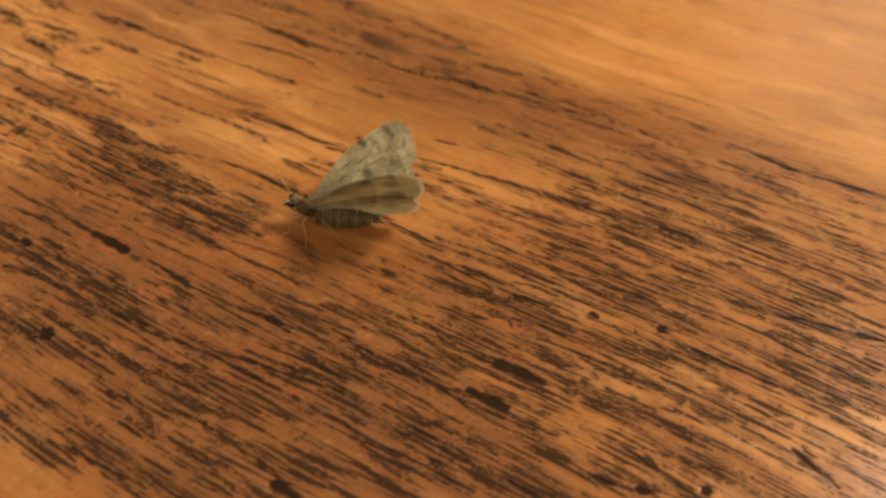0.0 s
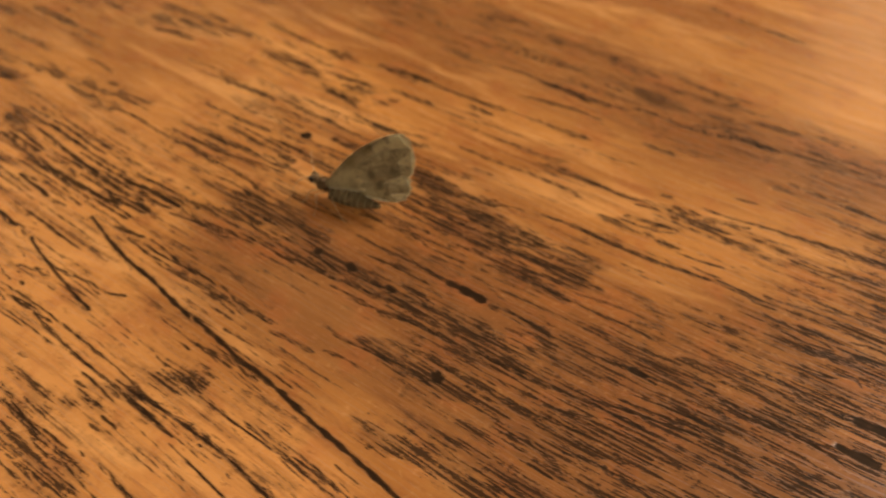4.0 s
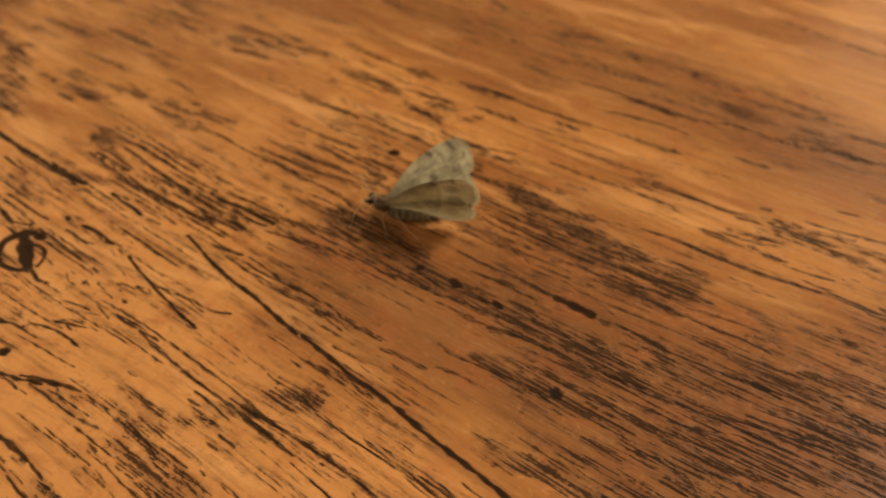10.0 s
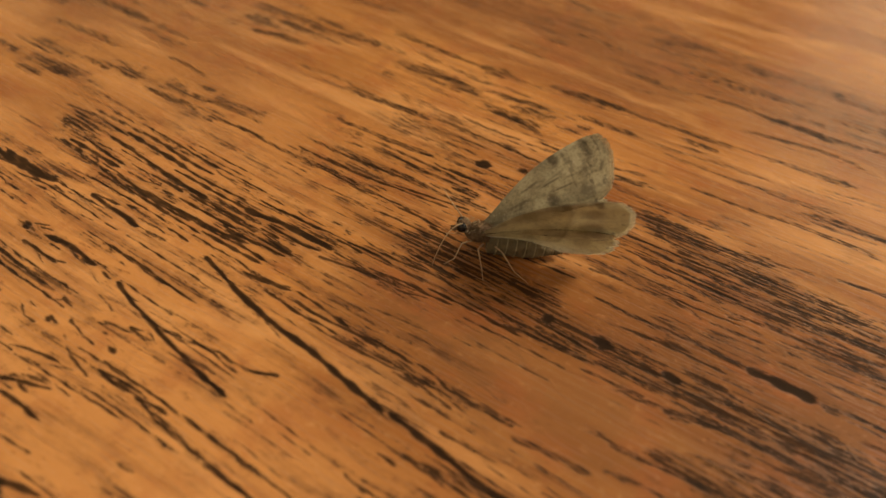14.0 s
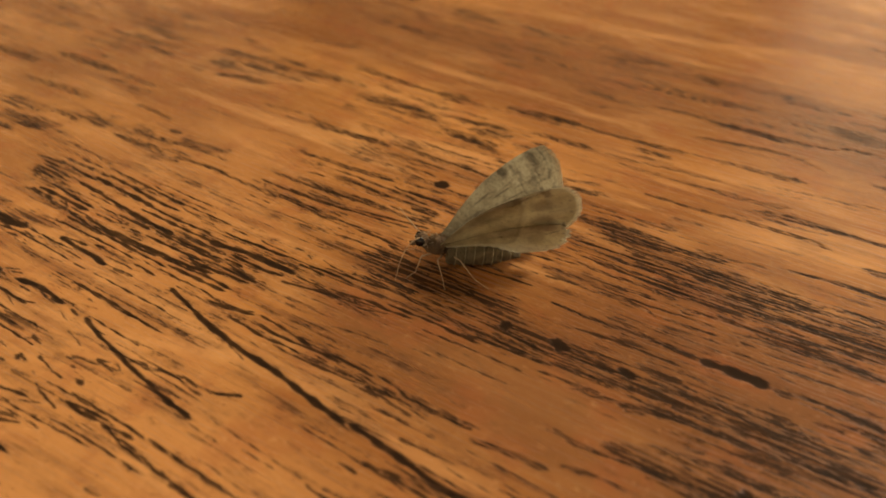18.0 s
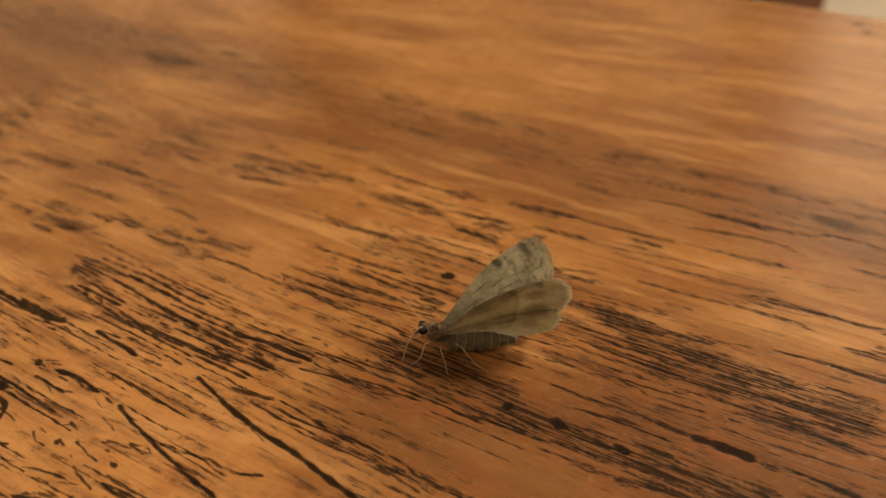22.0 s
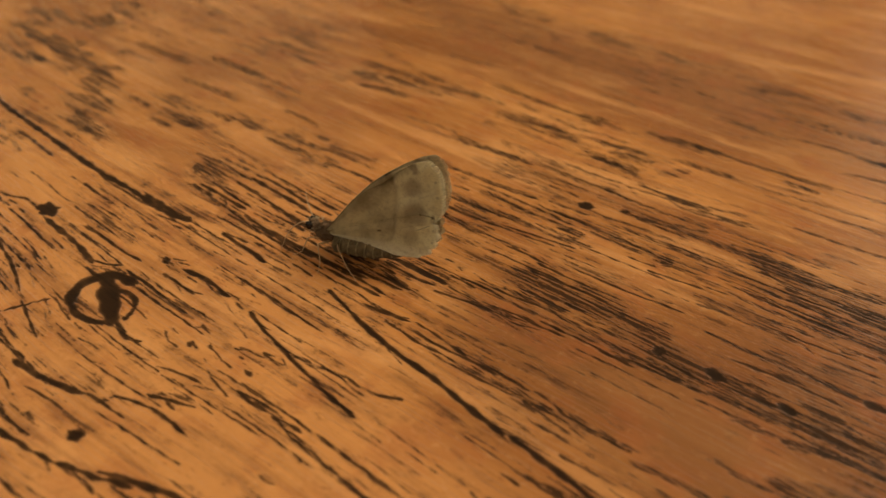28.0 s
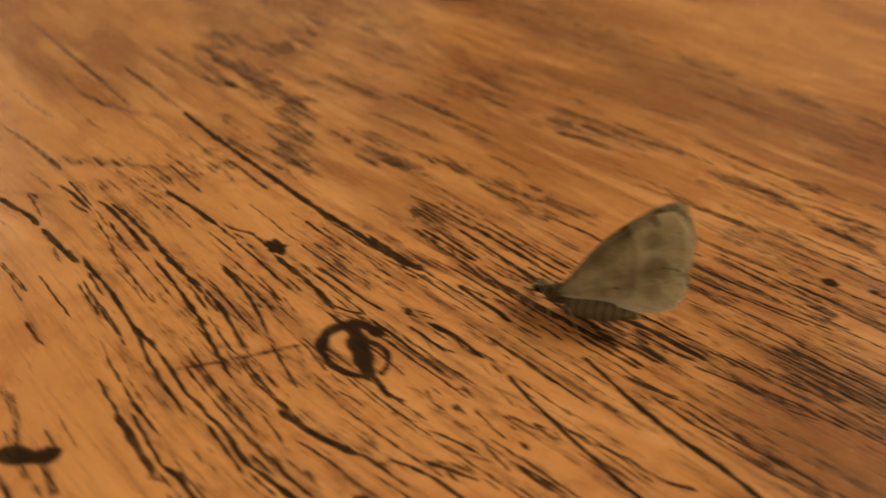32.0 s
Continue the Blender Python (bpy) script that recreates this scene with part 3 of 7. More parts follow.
pore(0.19, 0.50, -72.0, 92.8, -69.2, 90.6, -67.0, 89.6)
pore(0.30, 0.70, -68.5, 94.8, -65.3, 92.4)
pore(0.20, 0.40, -71.1, 96.3, -69.7, 95.3)
pore(0.56, 0.80, -97.5, 92.6, -95.3, 91.4, -92.1, 88.9, -89.1, 86.4, -87.1, 84.6, -85.4, 83.1)
pore(0.59, 0.70, -95.4, 92.3, -92.3, 90.5, -88.4, 87.4, -86.0, 85.7, -83.6, 83.5, -81.3, 81.7)
pore(0.38, 0.80, -93.5, 88.2, -91.1, 85.9, -88.4, 83.5)
pore(0.90, 0.60, -88.3, 85.1, -85.8, 83.4)
pore(0.23, 0.50, -96.5, 90.3, -93.2, 87.3)
pore(0.15, 0.30, -95.3, 88.1, -90.8, 83.7, -88.3, 80.6)
pore(0.51, 0.40, -105.1, 95.2, -102.0, 93.6, -99.0, 91.4, -97.2, 90.1)
pore(0.46, 0.60, -101.3, 91.6, -99.3, 90.4, -97.2, 89.6)
pore(0.34, 0.50, -104.1, 96.4, -100.6, 93.6, -97.7, 91.2)
pore(0.70, 0.50, -84.1, 83.9, -81.1, 82.1, -79.1, 80.8)
pore(0.36, 0.60, -95.2, 81.1, -92.4, 78.9)
pore(0.69, 0.50, -82.8, 82.7, -80.0, 80.6, -78.0, 79.0, -76.0, 77.9)
pore(0.48, 0.80, -75.5, 77.6, -73.9, 76.3, -72.6, 75.1, -70.8, 73.3, -69.4, 71.6, -68.2, 70.2, -67.0, 68.8)
pore(0.80, 0.80, -67.2, 67.7, -66.0, 66.4, -64.7, 65.1, -63.1, 63.7)
pore(0.59, 0.90, -63.1, 63.7, -61.2, 62.4, -59.2, 61.0)
pore(0.42, 0.60, -77.6, 78.0, -75.5, 75.9, -73.8, 74.2)
pore(0.19, 0.50, -73.2, 73.1, -70.8, 70.7, -68.9, 68.7, -67.1, 67.4)
pore(0.40, 0.90, -83.9, 81.7, -81.1, 79.3, -79.0, 77.4, -76.1, 74.6, -73.5, 72.1, -71.8, 69.9, -69.8, 67.6, -68.2, 65.8, -66.5, 64.1)
pore(0.36, 0.85, -75.8, 83.0, -73.3, 80.8, -71.2, 78.7, -69.6, 77.1, -67.8, 75.0, -66.3, 73.0, -65.3, 71.5)
pore(0.31, 0.90, -64.3, 70.0, -62.8, 68.2, -61.3, 66.4, -59.5, 64.3)
pore(0.19, 0.50, -64.4, 66.7, -63.0, 65.2, -61.6, 63.8)
pore(0.19, 0.40, -69.5, 72.8, -67.6, 70.4, -66.1, 67.9)
pore(0.46, 0.80, -92.5, 79.9, -90.3, 78.0, -88.2, 76.5, -85.6, 74.4, -83.0, 71.9, -80.7, 69.7, -78.7, 68.2, -77.2, 67.4, -75.2, 65.7)
pore(0.36, 0.80, -80.6, 69.5, -78.2, 67.2, -76.4, 64.9, -74.6, 63.2, -72.9, 61.6, -71.0, 60.1, -68.9, 58.2)
pore(0.40, 0.60, -90.2, 77.3, -86.3, 73.6)
pore(0.41, 0.80, -75.2, 65.7, -72.4, 63.2, -70.5, 61.2, -68.2, 59.8, -67.1, 59.1)
pore(0.18, 0.50, -76.6, 67.0, -75.0, 65.2)
pore(0.20, 0.40, -83.8, 76.2, -81.2, 73.6)
pore(0.20, 0.30, -81.4, 75.5, -79.9, 73.9)
pore(0.18, 0.40, -82.8, 66.6, -80.6, 64.4)
pore(0.12, 0.30, -78.8, 64.3, -77.1, 62.6)
pore(0.12, 0.30, -76.9, 64.2, -75.2, 62.5)
pore(0.34, 0.70, -79.7, 60.9, -77.7, 58.9, -75.5, 57.1)
pore(0.11, 0.40, -76.3, 61.2, -74.4, 59.2)
pore(0.28, 0.60, -73.0, 63.9, -70.8, 65.0, -68.9, 66.0, -67.0, 67.2, -65.0, 68.2, -62.9, 69.6, -60.6, 70.9)
pore(0.27, 0.70, -60.6, 70.9, -59.5, 69.5, -58.2, 68.2, -57.3, 67.4)
pore(0.13, 0.50, -61.8, 70.6, -59.8, 67.9)
pore(0.13, 0.30, -61.2, 69.1, -59.0, 66.0)
pore(0.10, 0.30, -65.8, 74.9, -64.0, 72.4)
pore(0.29, 0.60, -68.4, 80.0, -65.8, 77.4)
pore(0.16, 0.50, -70.4, 81.6, -68.1, 79.8)
pore(0.25, 0.40, -69.6, 83.1, -66.9, 81.1, -65.0, 79.8)
pore(0.24, 0.60, -66.5, 81.8, -64.1, 79.8)
pore(0.16, 0.50, -65.4, 82.1, -63.1, 80.3)
pore(0.22, 0.40, -65.7, 78.1, -63.5, 75.9)
pore(0.22, 0.50, -66.0, 76.7, -64.3, 75.3)
pore(0.28, 0.60, -64.4, 85.1, -62.7, 84.1, -61.1, 83.2)
pore(0.23, 0.60, -55.1, 64.7, -53.8, 64.2, -52.0, 63.2)
pore(1.96, 0.98, -56.5, 75.2, -55.0, 72.3, -53.5, 69.4, -52.4, 67.3)
pore(0.64, 0.95, -51.9, 67.5, -50.7, 66.0, -49.6, 65.0)
pore(0.31, 0.70, -50.3, 65.4, -49.0, 64.9, -48.0, 64.9)
pore(1.15, 0.97, -58.4, 69.8, -59.1, 71.5, -58.9, 73.3, -58.2, 74.4, -57.2, 75.5, -55.8, 75.8, -54.2, 75.0, -52.8, 74.3)
pore(0.68, 0.95, -58.4, 69.8, -57.2, 68.5, -55.8, 67.7, -54.2, 67.3, -52.4, 67.3)
pore(0.56, 0.95, -53.8, 72.8, -52.6, 72.6, -51.1, 71.0, -51.0, 69.5, -51.4, 68.0)
pore(1.06, 0.95, -58.5, 73.5, -57.3, 75.0, -55.7, 75.6, -54.5, 75.2)
pore(0.40, 0.80, -54.6, 76.5, -53.0, 75.3, -51.6, 74.6)
pore(0.90, 0.55, -59.5, 76.5, -56.6, 76.6, -54.6, 75.9)
smudge(3.68, 0.55, -72.8, 120.6, -67.3, 116.9, -62.2, 113.9)
smudge(2.24, 0.70, -66.1, 114.0, -62.1, 112.5)
pore(1.00, 0.80, -61.9, 114.6, -58.9, 112.1)
smudge(2.52, 0.45, -64.2, 122.1, -59.6, 117.7)
smudge(2.81, 0.50, -58.9, 112.7, -54.2, 110.0)
pore(1.53, 0.55, -67.5, 129.6, -62.9, 127.1, -58.5, 124.7, -55.1, 122.2)
pore(1.04, 0.60, -58.7, 118.0, -55.1, 115.7, -53.6, 114.1)
pore(1.28, 0.85, -54.9, 115.8, -53.4, 115.1)
smudge(1.94, 0.50, -57.7, 132.2, -51.7, 127.6, -46.5, 123.3)
pore(0.92, 0.50, -46.6, 120.0, -43.2, 117.7, -39.7, 114.6)
smudge(1.85, 0.50, -43.6, 113.6, -38.0, 110.9)
pore(1.33, 0.30, -52.6, 131.0, -45.2, 125.9)
pore(0.30, 0.80, -68.4, 94.5, -65.8, 92.6, -62.8, 90.7)
pore(0.19, 0.50, -62.8, 90.7, -60.9, 89.2)
pore(0.30, 0.50, -65.8, 89.9, -62.9, 88.1, -61.0, 86.7)
pore(0.20, 0.50, -63.9, 89.4, -60.4, 87.3)
pore(0.17, 0.40, -60.7, 89.7, -58.6, 87.7)
pore(0.35, 0.90, -63.6, 85.1, -60.5, 82.9, -58.2, 81.2, -56.1, 79.8, -53.6, 78.5)
pore(0.19, 0.50, -59.4, 85.0, -56.2, 83.0)
pore(0.19, 0.50, -62.6, 88.5, -59.7, 86.6)
pore(0.18, 0.60, -58.4, 88.3, -56.1, 86.5)
pore(0.43, 0.50, -62.3, 85.0, -60.6, 84.4)
pore(0.18, 0.50, -56.3, 85.1, -54.0, 83.3)
pore(0.62, 0.90, -60.2, 60.8, -58.4, 59.8, -56.1, 58.7, -54.1, 58.0, -52.2, 57.3, -50.8, 57.0)
pore(0.89, 0.90, -56.8, 59.0, -55.6, 58.6)
pore(0.32, 0.80, -50.9, 57.2, -49.7, 56.7, -48.5, 56.1, -47.3, 55.3)
pore(0.66, 0.70, -49.1, 56.1, -47.8, 56.7, -47.7, 57.1)
pore(0.35, 0.80, -47.7, 57.1, -45.9, 56.7, -44.2, 56.2)
pore(0.25, 0.60, -57.1, 57.4, -54.6, 56.3, -52.4, 55.2, -51.0, 54.3)
pore(0.54, 0.35, -55.0, 57.1, -53.4, 56.6)
pore(0.17, 0.80, -61.3, 59.6, -59.3, 57.8, -58.3, 56.7)
pore(0.18, 0.40, -59.8, 55.9, -57.9, 54.7)
pore(0.29, 0.50, -55.3, 54.1, -53.9, 53.2)
pore(0.47, 0.85, -67.4, 59.0, -65.2, 57.7, -63.2, 56.0, -61.5, 54.2, -59.5, 53.1, -57.8, 52.3, -55.9, 51.2, -54.0, 50.5, -52.7, 49.7, -51.3, 49.3, -49.7, 48.6)
pore(0.51, 0.70, -60.9, 54.8, -58.7, 53.3)
pore(0.51, 0.80, -49.7, 48.6, -48.1, 48.3, -46.4, 47.8, -45.0, 47.3, -43.6, 47.3, -42.4, 46.9, -41.4, 46.6)
pore(0.30, 0.50, -50.8, 49.0, -49.5, 47.6)
pore(0.27, 0.60, -47.5, 47.7, -46.1, 47.0, -44.6, 45.7)
pore(0.33, 0.80, -66.5, 57.6, -64.3, 55.7, -62.3, 54.0, -60.9, 52.7)
pore(0.28, 0.70, -60.8, 53.2, -58.9, 52.0, -57.0, 50.9)
pore(0.11, 0.40, -60.5, 52.0, -57.6, 50.4, -55.3, 49.0)
pore(0.68, 0.60, -75.8, 57.0, -73.2, 54.9, -71.0, 52.8, -68.7, 50.9)
pore(0.27, 0.80, -74.3, 57.4, -71.2, 54.5, -68.3, 51.8)
pore(0.45, 0.70, -68.3, 51.8, -66.7, 51.3, -65.2, 50.1, -63.3, 48.6, -61.5, 47.2, -60.1, 46.5)
pore(0.40, 0.80, -61.3, 46.9, -59.5, 45.5, -57.7, 44.6, -55.4, 43.1, -53.7, 42.3)
pore(0.31, 0.90, -60.4, 46.7, -58.9, 46.0, -58.8, 45.4)
pore(0.50, 0.60, -56.1, 44.3, -53.7, 43.2, -50.9, 41.7)
pore(0.71, 0.60, -69.0, 50.4, -67.1, 50.4)
pore(0.25, 0.70, -66.4, 49.0, -64.2, 47.3, -62.9, 46.1)
pore(0.23, 0.40, -63.7, 46.0, -61.3, 43.7, -58.8, 41.7, -56.6, 40.2)
pore(0.27, 0.40, -66.4, 54.3, -64.9, 53.0)
pore(0.17, 0.40, -47.1, 53.7, -46.3, 53.1)
pore(0.10, 0.30, -50.9, 45.9, -47.8, 44.3)
pore(0.15, 0.50, -52.6, 61.7, -50.3, 60.9)
pore(0.16, 0.30, -49.2, 63.0, -46.3, 62.3)
pore(0.32, 0.80, -46.9, 56.9, -45.2, 56.5, -43.8, 56.0, -42.7, 55.5, -41.5, 54.8, -40.0, 53.8, -38.7, 52.8)
pore(0.42, 0.80, -44.4, 57.5, -42.4, 57.2, -40.4, 56.7, -39.1, 56.4)
pore(0.31, 0.70, -42.3, 56.8, -41.0, 55.9)
pore(0.75, 0.95, -58.9, 92.9, -56.8, 91.5, -54.7, 89.9, -52.7, 88.6, -50.9, 87.7)
pore(0.30, 0.80, -58.2, 91.3, -56.0, 90.3, -53.9, 89.0)
pore(0.69, 0.90, -53.4, 96.1, -51.8, 95.1, -50.2, 93.7, -49.0, 92.6)
pore(0.56, 0.70, -52.4, 96.4, -50.3, 95.0, -48.2, 93.6, -46.3, 92.2, -44.3, 90.9)
pore(0.27, 0.80, -51.0, 97.1, -48.3, 94.9, -45.7, 92.9, -43.8, 91.5)
pore(0.58, 0.60, -48.6, 93.6, -47.2, 91.6)
pore(0.92, 0.55, -55.1, 101.6, -52.8, 99.6, -51.0, 98.1)
pore(0.69, 0.55, -53.6, 102.0, -49.8, 99.2, -46.7, 97.0, -44.2, 95.2, -42.2, 93.8)
pore(0.39, 0.50, -52.0, 103.0, -48.6, 100.3, -45.5, 97.9)
pore(0.53, 0.85, -48.5, 101.8, -46.2, 100.2, -43.8, 98.7)
pore(0.43, 0.50, -51.4, 103.7, -48.5, 101.8)
pore(0.60, 0.60, -45.8, 98.8, -42.7, 96.4, -39.8, 94.4, -37.4, 92.6, -35.9, 91.3)
pore(0.47, 0.60, -43.9, 99.0, -40.8, 96.8, -37.3, 93.9, -34.5, 91.9, -32.8, 90.9)
pore(0.48, 0.60, -43.4, 100.2, -40.6, 97.8, -37.9, 96.0)
pore(0.38, 0.55, -42.0, 99.2, -38.0, 96.3, -35.0, 93.9, -32.7, 92.1)
pore(0.36, 0.70, -47.8, 97.7, -44.6, 95.2, -41.5, 92.7, -39.1, 90.7)
pore(0.27, 0.70, -45.7, 96.2, -42.6, 93.7, -39.6, 91.4, -37.3, 89.8)
pore(0.17, 0.50, -42.6, 91.5, -40.2, 89.5)
pore(0.27, 0.60, -43.0, 90.2, -40.6, 88.6, -39.0, 88.0)
pore(0.43, 0.70, -44.3, 89.6, -42.3, 88.1, -40.0, 86.4, -37.7, 84.8, -35.2, 83.4, -32.6, 81.6)
pore(0.24, 0.60, -46.9, 90.9, -43.8, 88.3, -40.9, 85.9, -38.2, 84.3, -36.5, 83.2)
pore(0.34, 0.65, -42.5, 87.7, -39.3, 85.6, -36.2, 83.4, -33.3, 81.6)
pore(0.25, 0.70, -40.5, 85.8, -37.3, 83.4, -33.8, 81.1, -31.4, 79.4)
pore(0.54, 0.70, -39.1, 90.7, -36.3, 88.7, -34.0, 87.1, -32.4, 86.2)
pore(0.37, 0.70, -37.7, 91.3, -34.6, 89.3, -31.9, 87.4, -29.4, 85.8, -27.0, 84.3)
pore(0.29, 0.70, -36.8, 91.9, -33.1, 89.3, -30.6, 87.7, -27.7, 86.1)
pore(0.34, 0.80, -37.8, 88.8, -35.4, 86.9)
pore(0.35, 0.80, -34.9, 87.5, -32.2, 85.4, -29.6, 83.6, -26.8, 82.0)
pore(0.44, 0.80, -32.2, 86.8, -30.0, 85.3, -27.9, 83.7, -25.1, 82.0)
pore(0.36, 0.80, -35.5, 85.7, -33.3, 84.2, -30.4, 82.4, -27.6, 80.7)
pore(0.36, 0.75, -34.6, 86.6, -31.2, 84.2, -28.3, 82.3, -25.4, 80.3)
pore(0.87, 0.50, -33.4, 84.5, -31.6, 83.3)
pore(0.29, 0.60, -38.0, 87.0, -36.3, 86.1)
pore(0.35, 0.75, -37.8, 85.2, -34.4, 83.1, -31.1, 81.0, -27.9, 79.3, -25.7, 78.2)
pore(0.26, 0.70, -35.9, 83.6, -32.5, 81.4, -29.3, 79.4)
pore(0.44, 0.80, -32.6, 81.6, -29.4, 79.9, -26.4, 78.2)
pore(0.61, 0.70, -30.5, 81.6, -27.3, 79.6, -24.3, 78.2)
pore(0.53, 0.80, -28.9, 80.4, -25.8, 78.7)
pore(0.32, 0.80, -35.3, 80.1, -33.6, 78.9, -32.3, 77.9)
pore(0.15, 0.70, -37.1, 80.6, -35.3, 79.0)
pore(0.67, 0.95, -45.7, 85.4, -44.1, 84.0, -42.3, 82.7, -40.5, 81.6, -39.5, 80.5, -38.6, 79.9)
pore(0.37, 0.60, -45.3, 85.4, -43.6, 84.5, -41.9, 83.6)
pore(0.38, 0.60, -41.2, 83.8, -39.9, 83.2)
pore(0.35, 0.40, -55.9, 104.6, -53.3, 103.3)
pore(1.11, 0.35, -56.8, 110.4, -53.9, 108.3, -51.7, 106.9)
pore(0.65, 0.40, -53.2, 108.6, -48.7, 105.2, -44.2, 101.5)
pore(0.89, 0.50, -46.4, 110.0, -42.9, 108.2, -39.7, 105.7, -36.8, 104.0)
pore(0.98, 0.85, -36.5, 104.3, -35.1, 103.5)
pore(0.77, 0.70, -35.1, 103.5, -32.3, 101.9, -30.5, 101.1, -28.6, 99.7)
pore(0.94, 0.50, -40.7, 109.5, -36.9, 107.7, -32.2, 105.4, -29.3, 103.0)
smudge(3.22, 0.50, -35.5, 108.8, -29.7, 105.3)
pore(0.33, 0.40, -33.7, 98.0, -31.0, 96.2)
pore(0.18, 0.40, -32.7, 91.8, -30.3, 89.6, -27.7, 87.9)
pore(0.20, 0.40, -32.1, 91.1, -27.8, 88.5)
pore(0.30, 0.30, -60.9, 101.0, -56.6, 98.3)
pore(0.19, 0.40, -51.8, 91.1, -49.5, 89.8, -45.8, 87.8)
pore(0.19, 0.40, -57.3, 94.3, -54.8, 92.9)
pore(0.29, 0.30, -53.5, 94.4, -50.5, 92.6, -47.7, 91.0)
pore(0.28, 0.60, -55.5, 88.4, -52.8, 87.2, -50.1, 85.9)
pore(0.17, 0.50, -52.1, 89.8, -50.6, 88.8)
pore(0.36, 0.60, -52.9, 86.4, -51.1, 85.6)
pore(0.33, 0.60, -56.0, 86.3, -54.1, 85.1)
pore(0.39, 0.35, -50.8, 86.7, -48.8, 85.1)
pore(0.18, 0.40, -48.6, 85.5, -45.1, 83.7)
pore(0.16, 0.50, -54.3, 83.9, -52.4, 82.7)
pore(0.16, 0.50, -51.3, 85.2, -49.3, 83.8)
pore(0.35, 0.70, -51.1, 79.6, -50.1, 78.9)
pore(0.40, 0.60, -50.0, 79.4, -48.2, 79.1)
pore(0.17, 0.50, -45.6, 81.4, -43.9, 80.5)
pore(0.24, 0.60, -42.5, 80.3, -40.7, 79.1)
pore(0.24, 0.60, -36.7, 79.0, -35.0, 77.9)
pore(0.90, 0.85, -28.8, 86.1, -26.3, 84.3)
pore(0.92, 0.97, -27.4, 84.5, -25.4, 83.3, -23.1, 82.5, -20.8, 81.1, -18.5, 79.6, -17.0, 78.7, -16.5, 78.2)
pore(0.71, 0.85, -27.1, 83.1, -25.9, 82.3, -25.0, 82.0)
pore(0.36, 0.80, -24.4, 81.9, -22.0, 80.2, -19.8, 78.9, -17.6, 77.8)
pore(0.35, 0.75, -23.6, 81.4, -21.2, 79.7, -19.0, 78.2)
pore(0.44, 0.70, -28.0, 82.6, -24.8, 80.5, -22.1, 78.6)
pore(0.35, 0.80, -24.9, 81.1, -22.6, 79.5)
pore(0.53, 0.70, -27.7, 81.1, -24.5, 79.2, -22.6, 77.9)
pore(0.29, 0.70, -26.4, 86.6, -24.3, 85.1, -22.7, 84.2, -20.8, 83.2, -18.8, 81.8)
pore(0.36, 0.80, -23.5, 84.8, -21.2, 83.5, -19.2, 82.1, -17.0, 81.2)
pore(0.18, 0.60, -21.4, 84.7, -19.8, 83.5, -17.5, 82.1)
pore(0.19, 0.50, -25.4, 87.2, -23.0, 85.6)
pore(0.37, 0.70, -16.2, 80.1, -14.8, 79.3, -12.9, 77.9)
pore(0.56, 0.60, -15.4, 81.7, -14.5, 81.1)
pore(0.28, 0.70, -14.8, 79.8, -12.3, 78.4, -10.9, 77.6)
pore(0.24, 0.60, -13.2, 80.7, -12.4, 79.7, -10.3, 78.3)
pore(0.20, 0.50, -17.0, 83.2, -15.8, 82.6)
pore(0.69, 0.65, -31.0, 101.5, -29.1, 100.0, -26.7, 98.0, -25.0, 97.0, -23.2, 95.8, -21.5, 94.8, -20.2, 93.8)
pore(0.97, 0.80, -20.5, 94.5, -19.1, 93.8, -17.4, 92.4, -15.8, 91.3, -14.1, 90.0, -12.6, 89.3)
pore(0.43, 0.70, -12.6, 89.3, -11.1, 88.2, -9.5, 87.3, -8.0, 86.3)
pore(0.39, 0.80, -9.5, 86.7, -7.3, 85.5, -5.8, 84.3, -4.4, 83.4)
pore(0.30, 0.75, -11.6, 85.6, -9.4, 84.4, -7.2, 82.9, -5.0, 81.7, -2.9, 80.5)
smudge(1.96, 0.50, -14.0, 91.9, -11.9, 89.9)
pore(0.47, 0.50, -13.9, 91.2, -11.2, 90.1)
smudge(2.42, 0.55, -24.4, 98.4, -18.4, 94.0)
smudge(1.08, 0.40, -27.3, 101.4, -21.8, 96.9)
smudge(1.57, 0.45, -31.4, 105.4, -27.5, 102.2)
pore(0.91, 0.60, -19.0, 105.5, -16.4, 104.1, -13.8, 102.5, -11.3, 101.2, -9.2, 100.1)
pore(1.35, 0.30, -18.8, 103.4, -15.3, 101.8)
pore(1.06, 0.70, -12.9, 101.7, -9.6, 100.1, -6.4, 98.5, -4.8, 98.2)
pore(0.80, 0.50, -12.4, 105.9, -9.9, 104.2, -7.3, 102.6, -4.9, 100.7, -0.9, 98.3)
pore(0.50, 0.65, -13.7, 101.0, -10.3, 98.6, -7.1, 96.7, -3.9, 94.6, -0.9, 92.1)
pore(0.59, 0.70, -12.7, 99.2, -9.4, 96.5, -6.2, 94.3, -3.1, 92.6, 0.6, 90.1)
pore(0.52, 0.60, -17.6, 100.3, -15.1, 99.1)
pore(0.71, 0.70, -18.6, 98.9, -15.6, 97.0, -13.2, 95.5, -10.4, 94.0)
pore(0.48, 0.60, -22.4, 100.5, -18.9, 97.9, -15.5, 96.0, -12.3, 93.8)
pore(0.48, 0.65, -17.2, 97.4, -13.9, 95.2, -10.7, 93.5, -7.6, 92.1)
pore(0.57, 0.80, -10.8, 94.5, -7.6, 92.3, -5.3, 90.7)
pore(0.34, 0.60, -23.6, 98.4, -20.2, 96.1, -16.8, 94.0, -13.6, 92.1)
pore(0.34, 0.60, -19.4, 96.1, -16.0, 93.7, -12.8, 91.8, -9.8, 90.5)
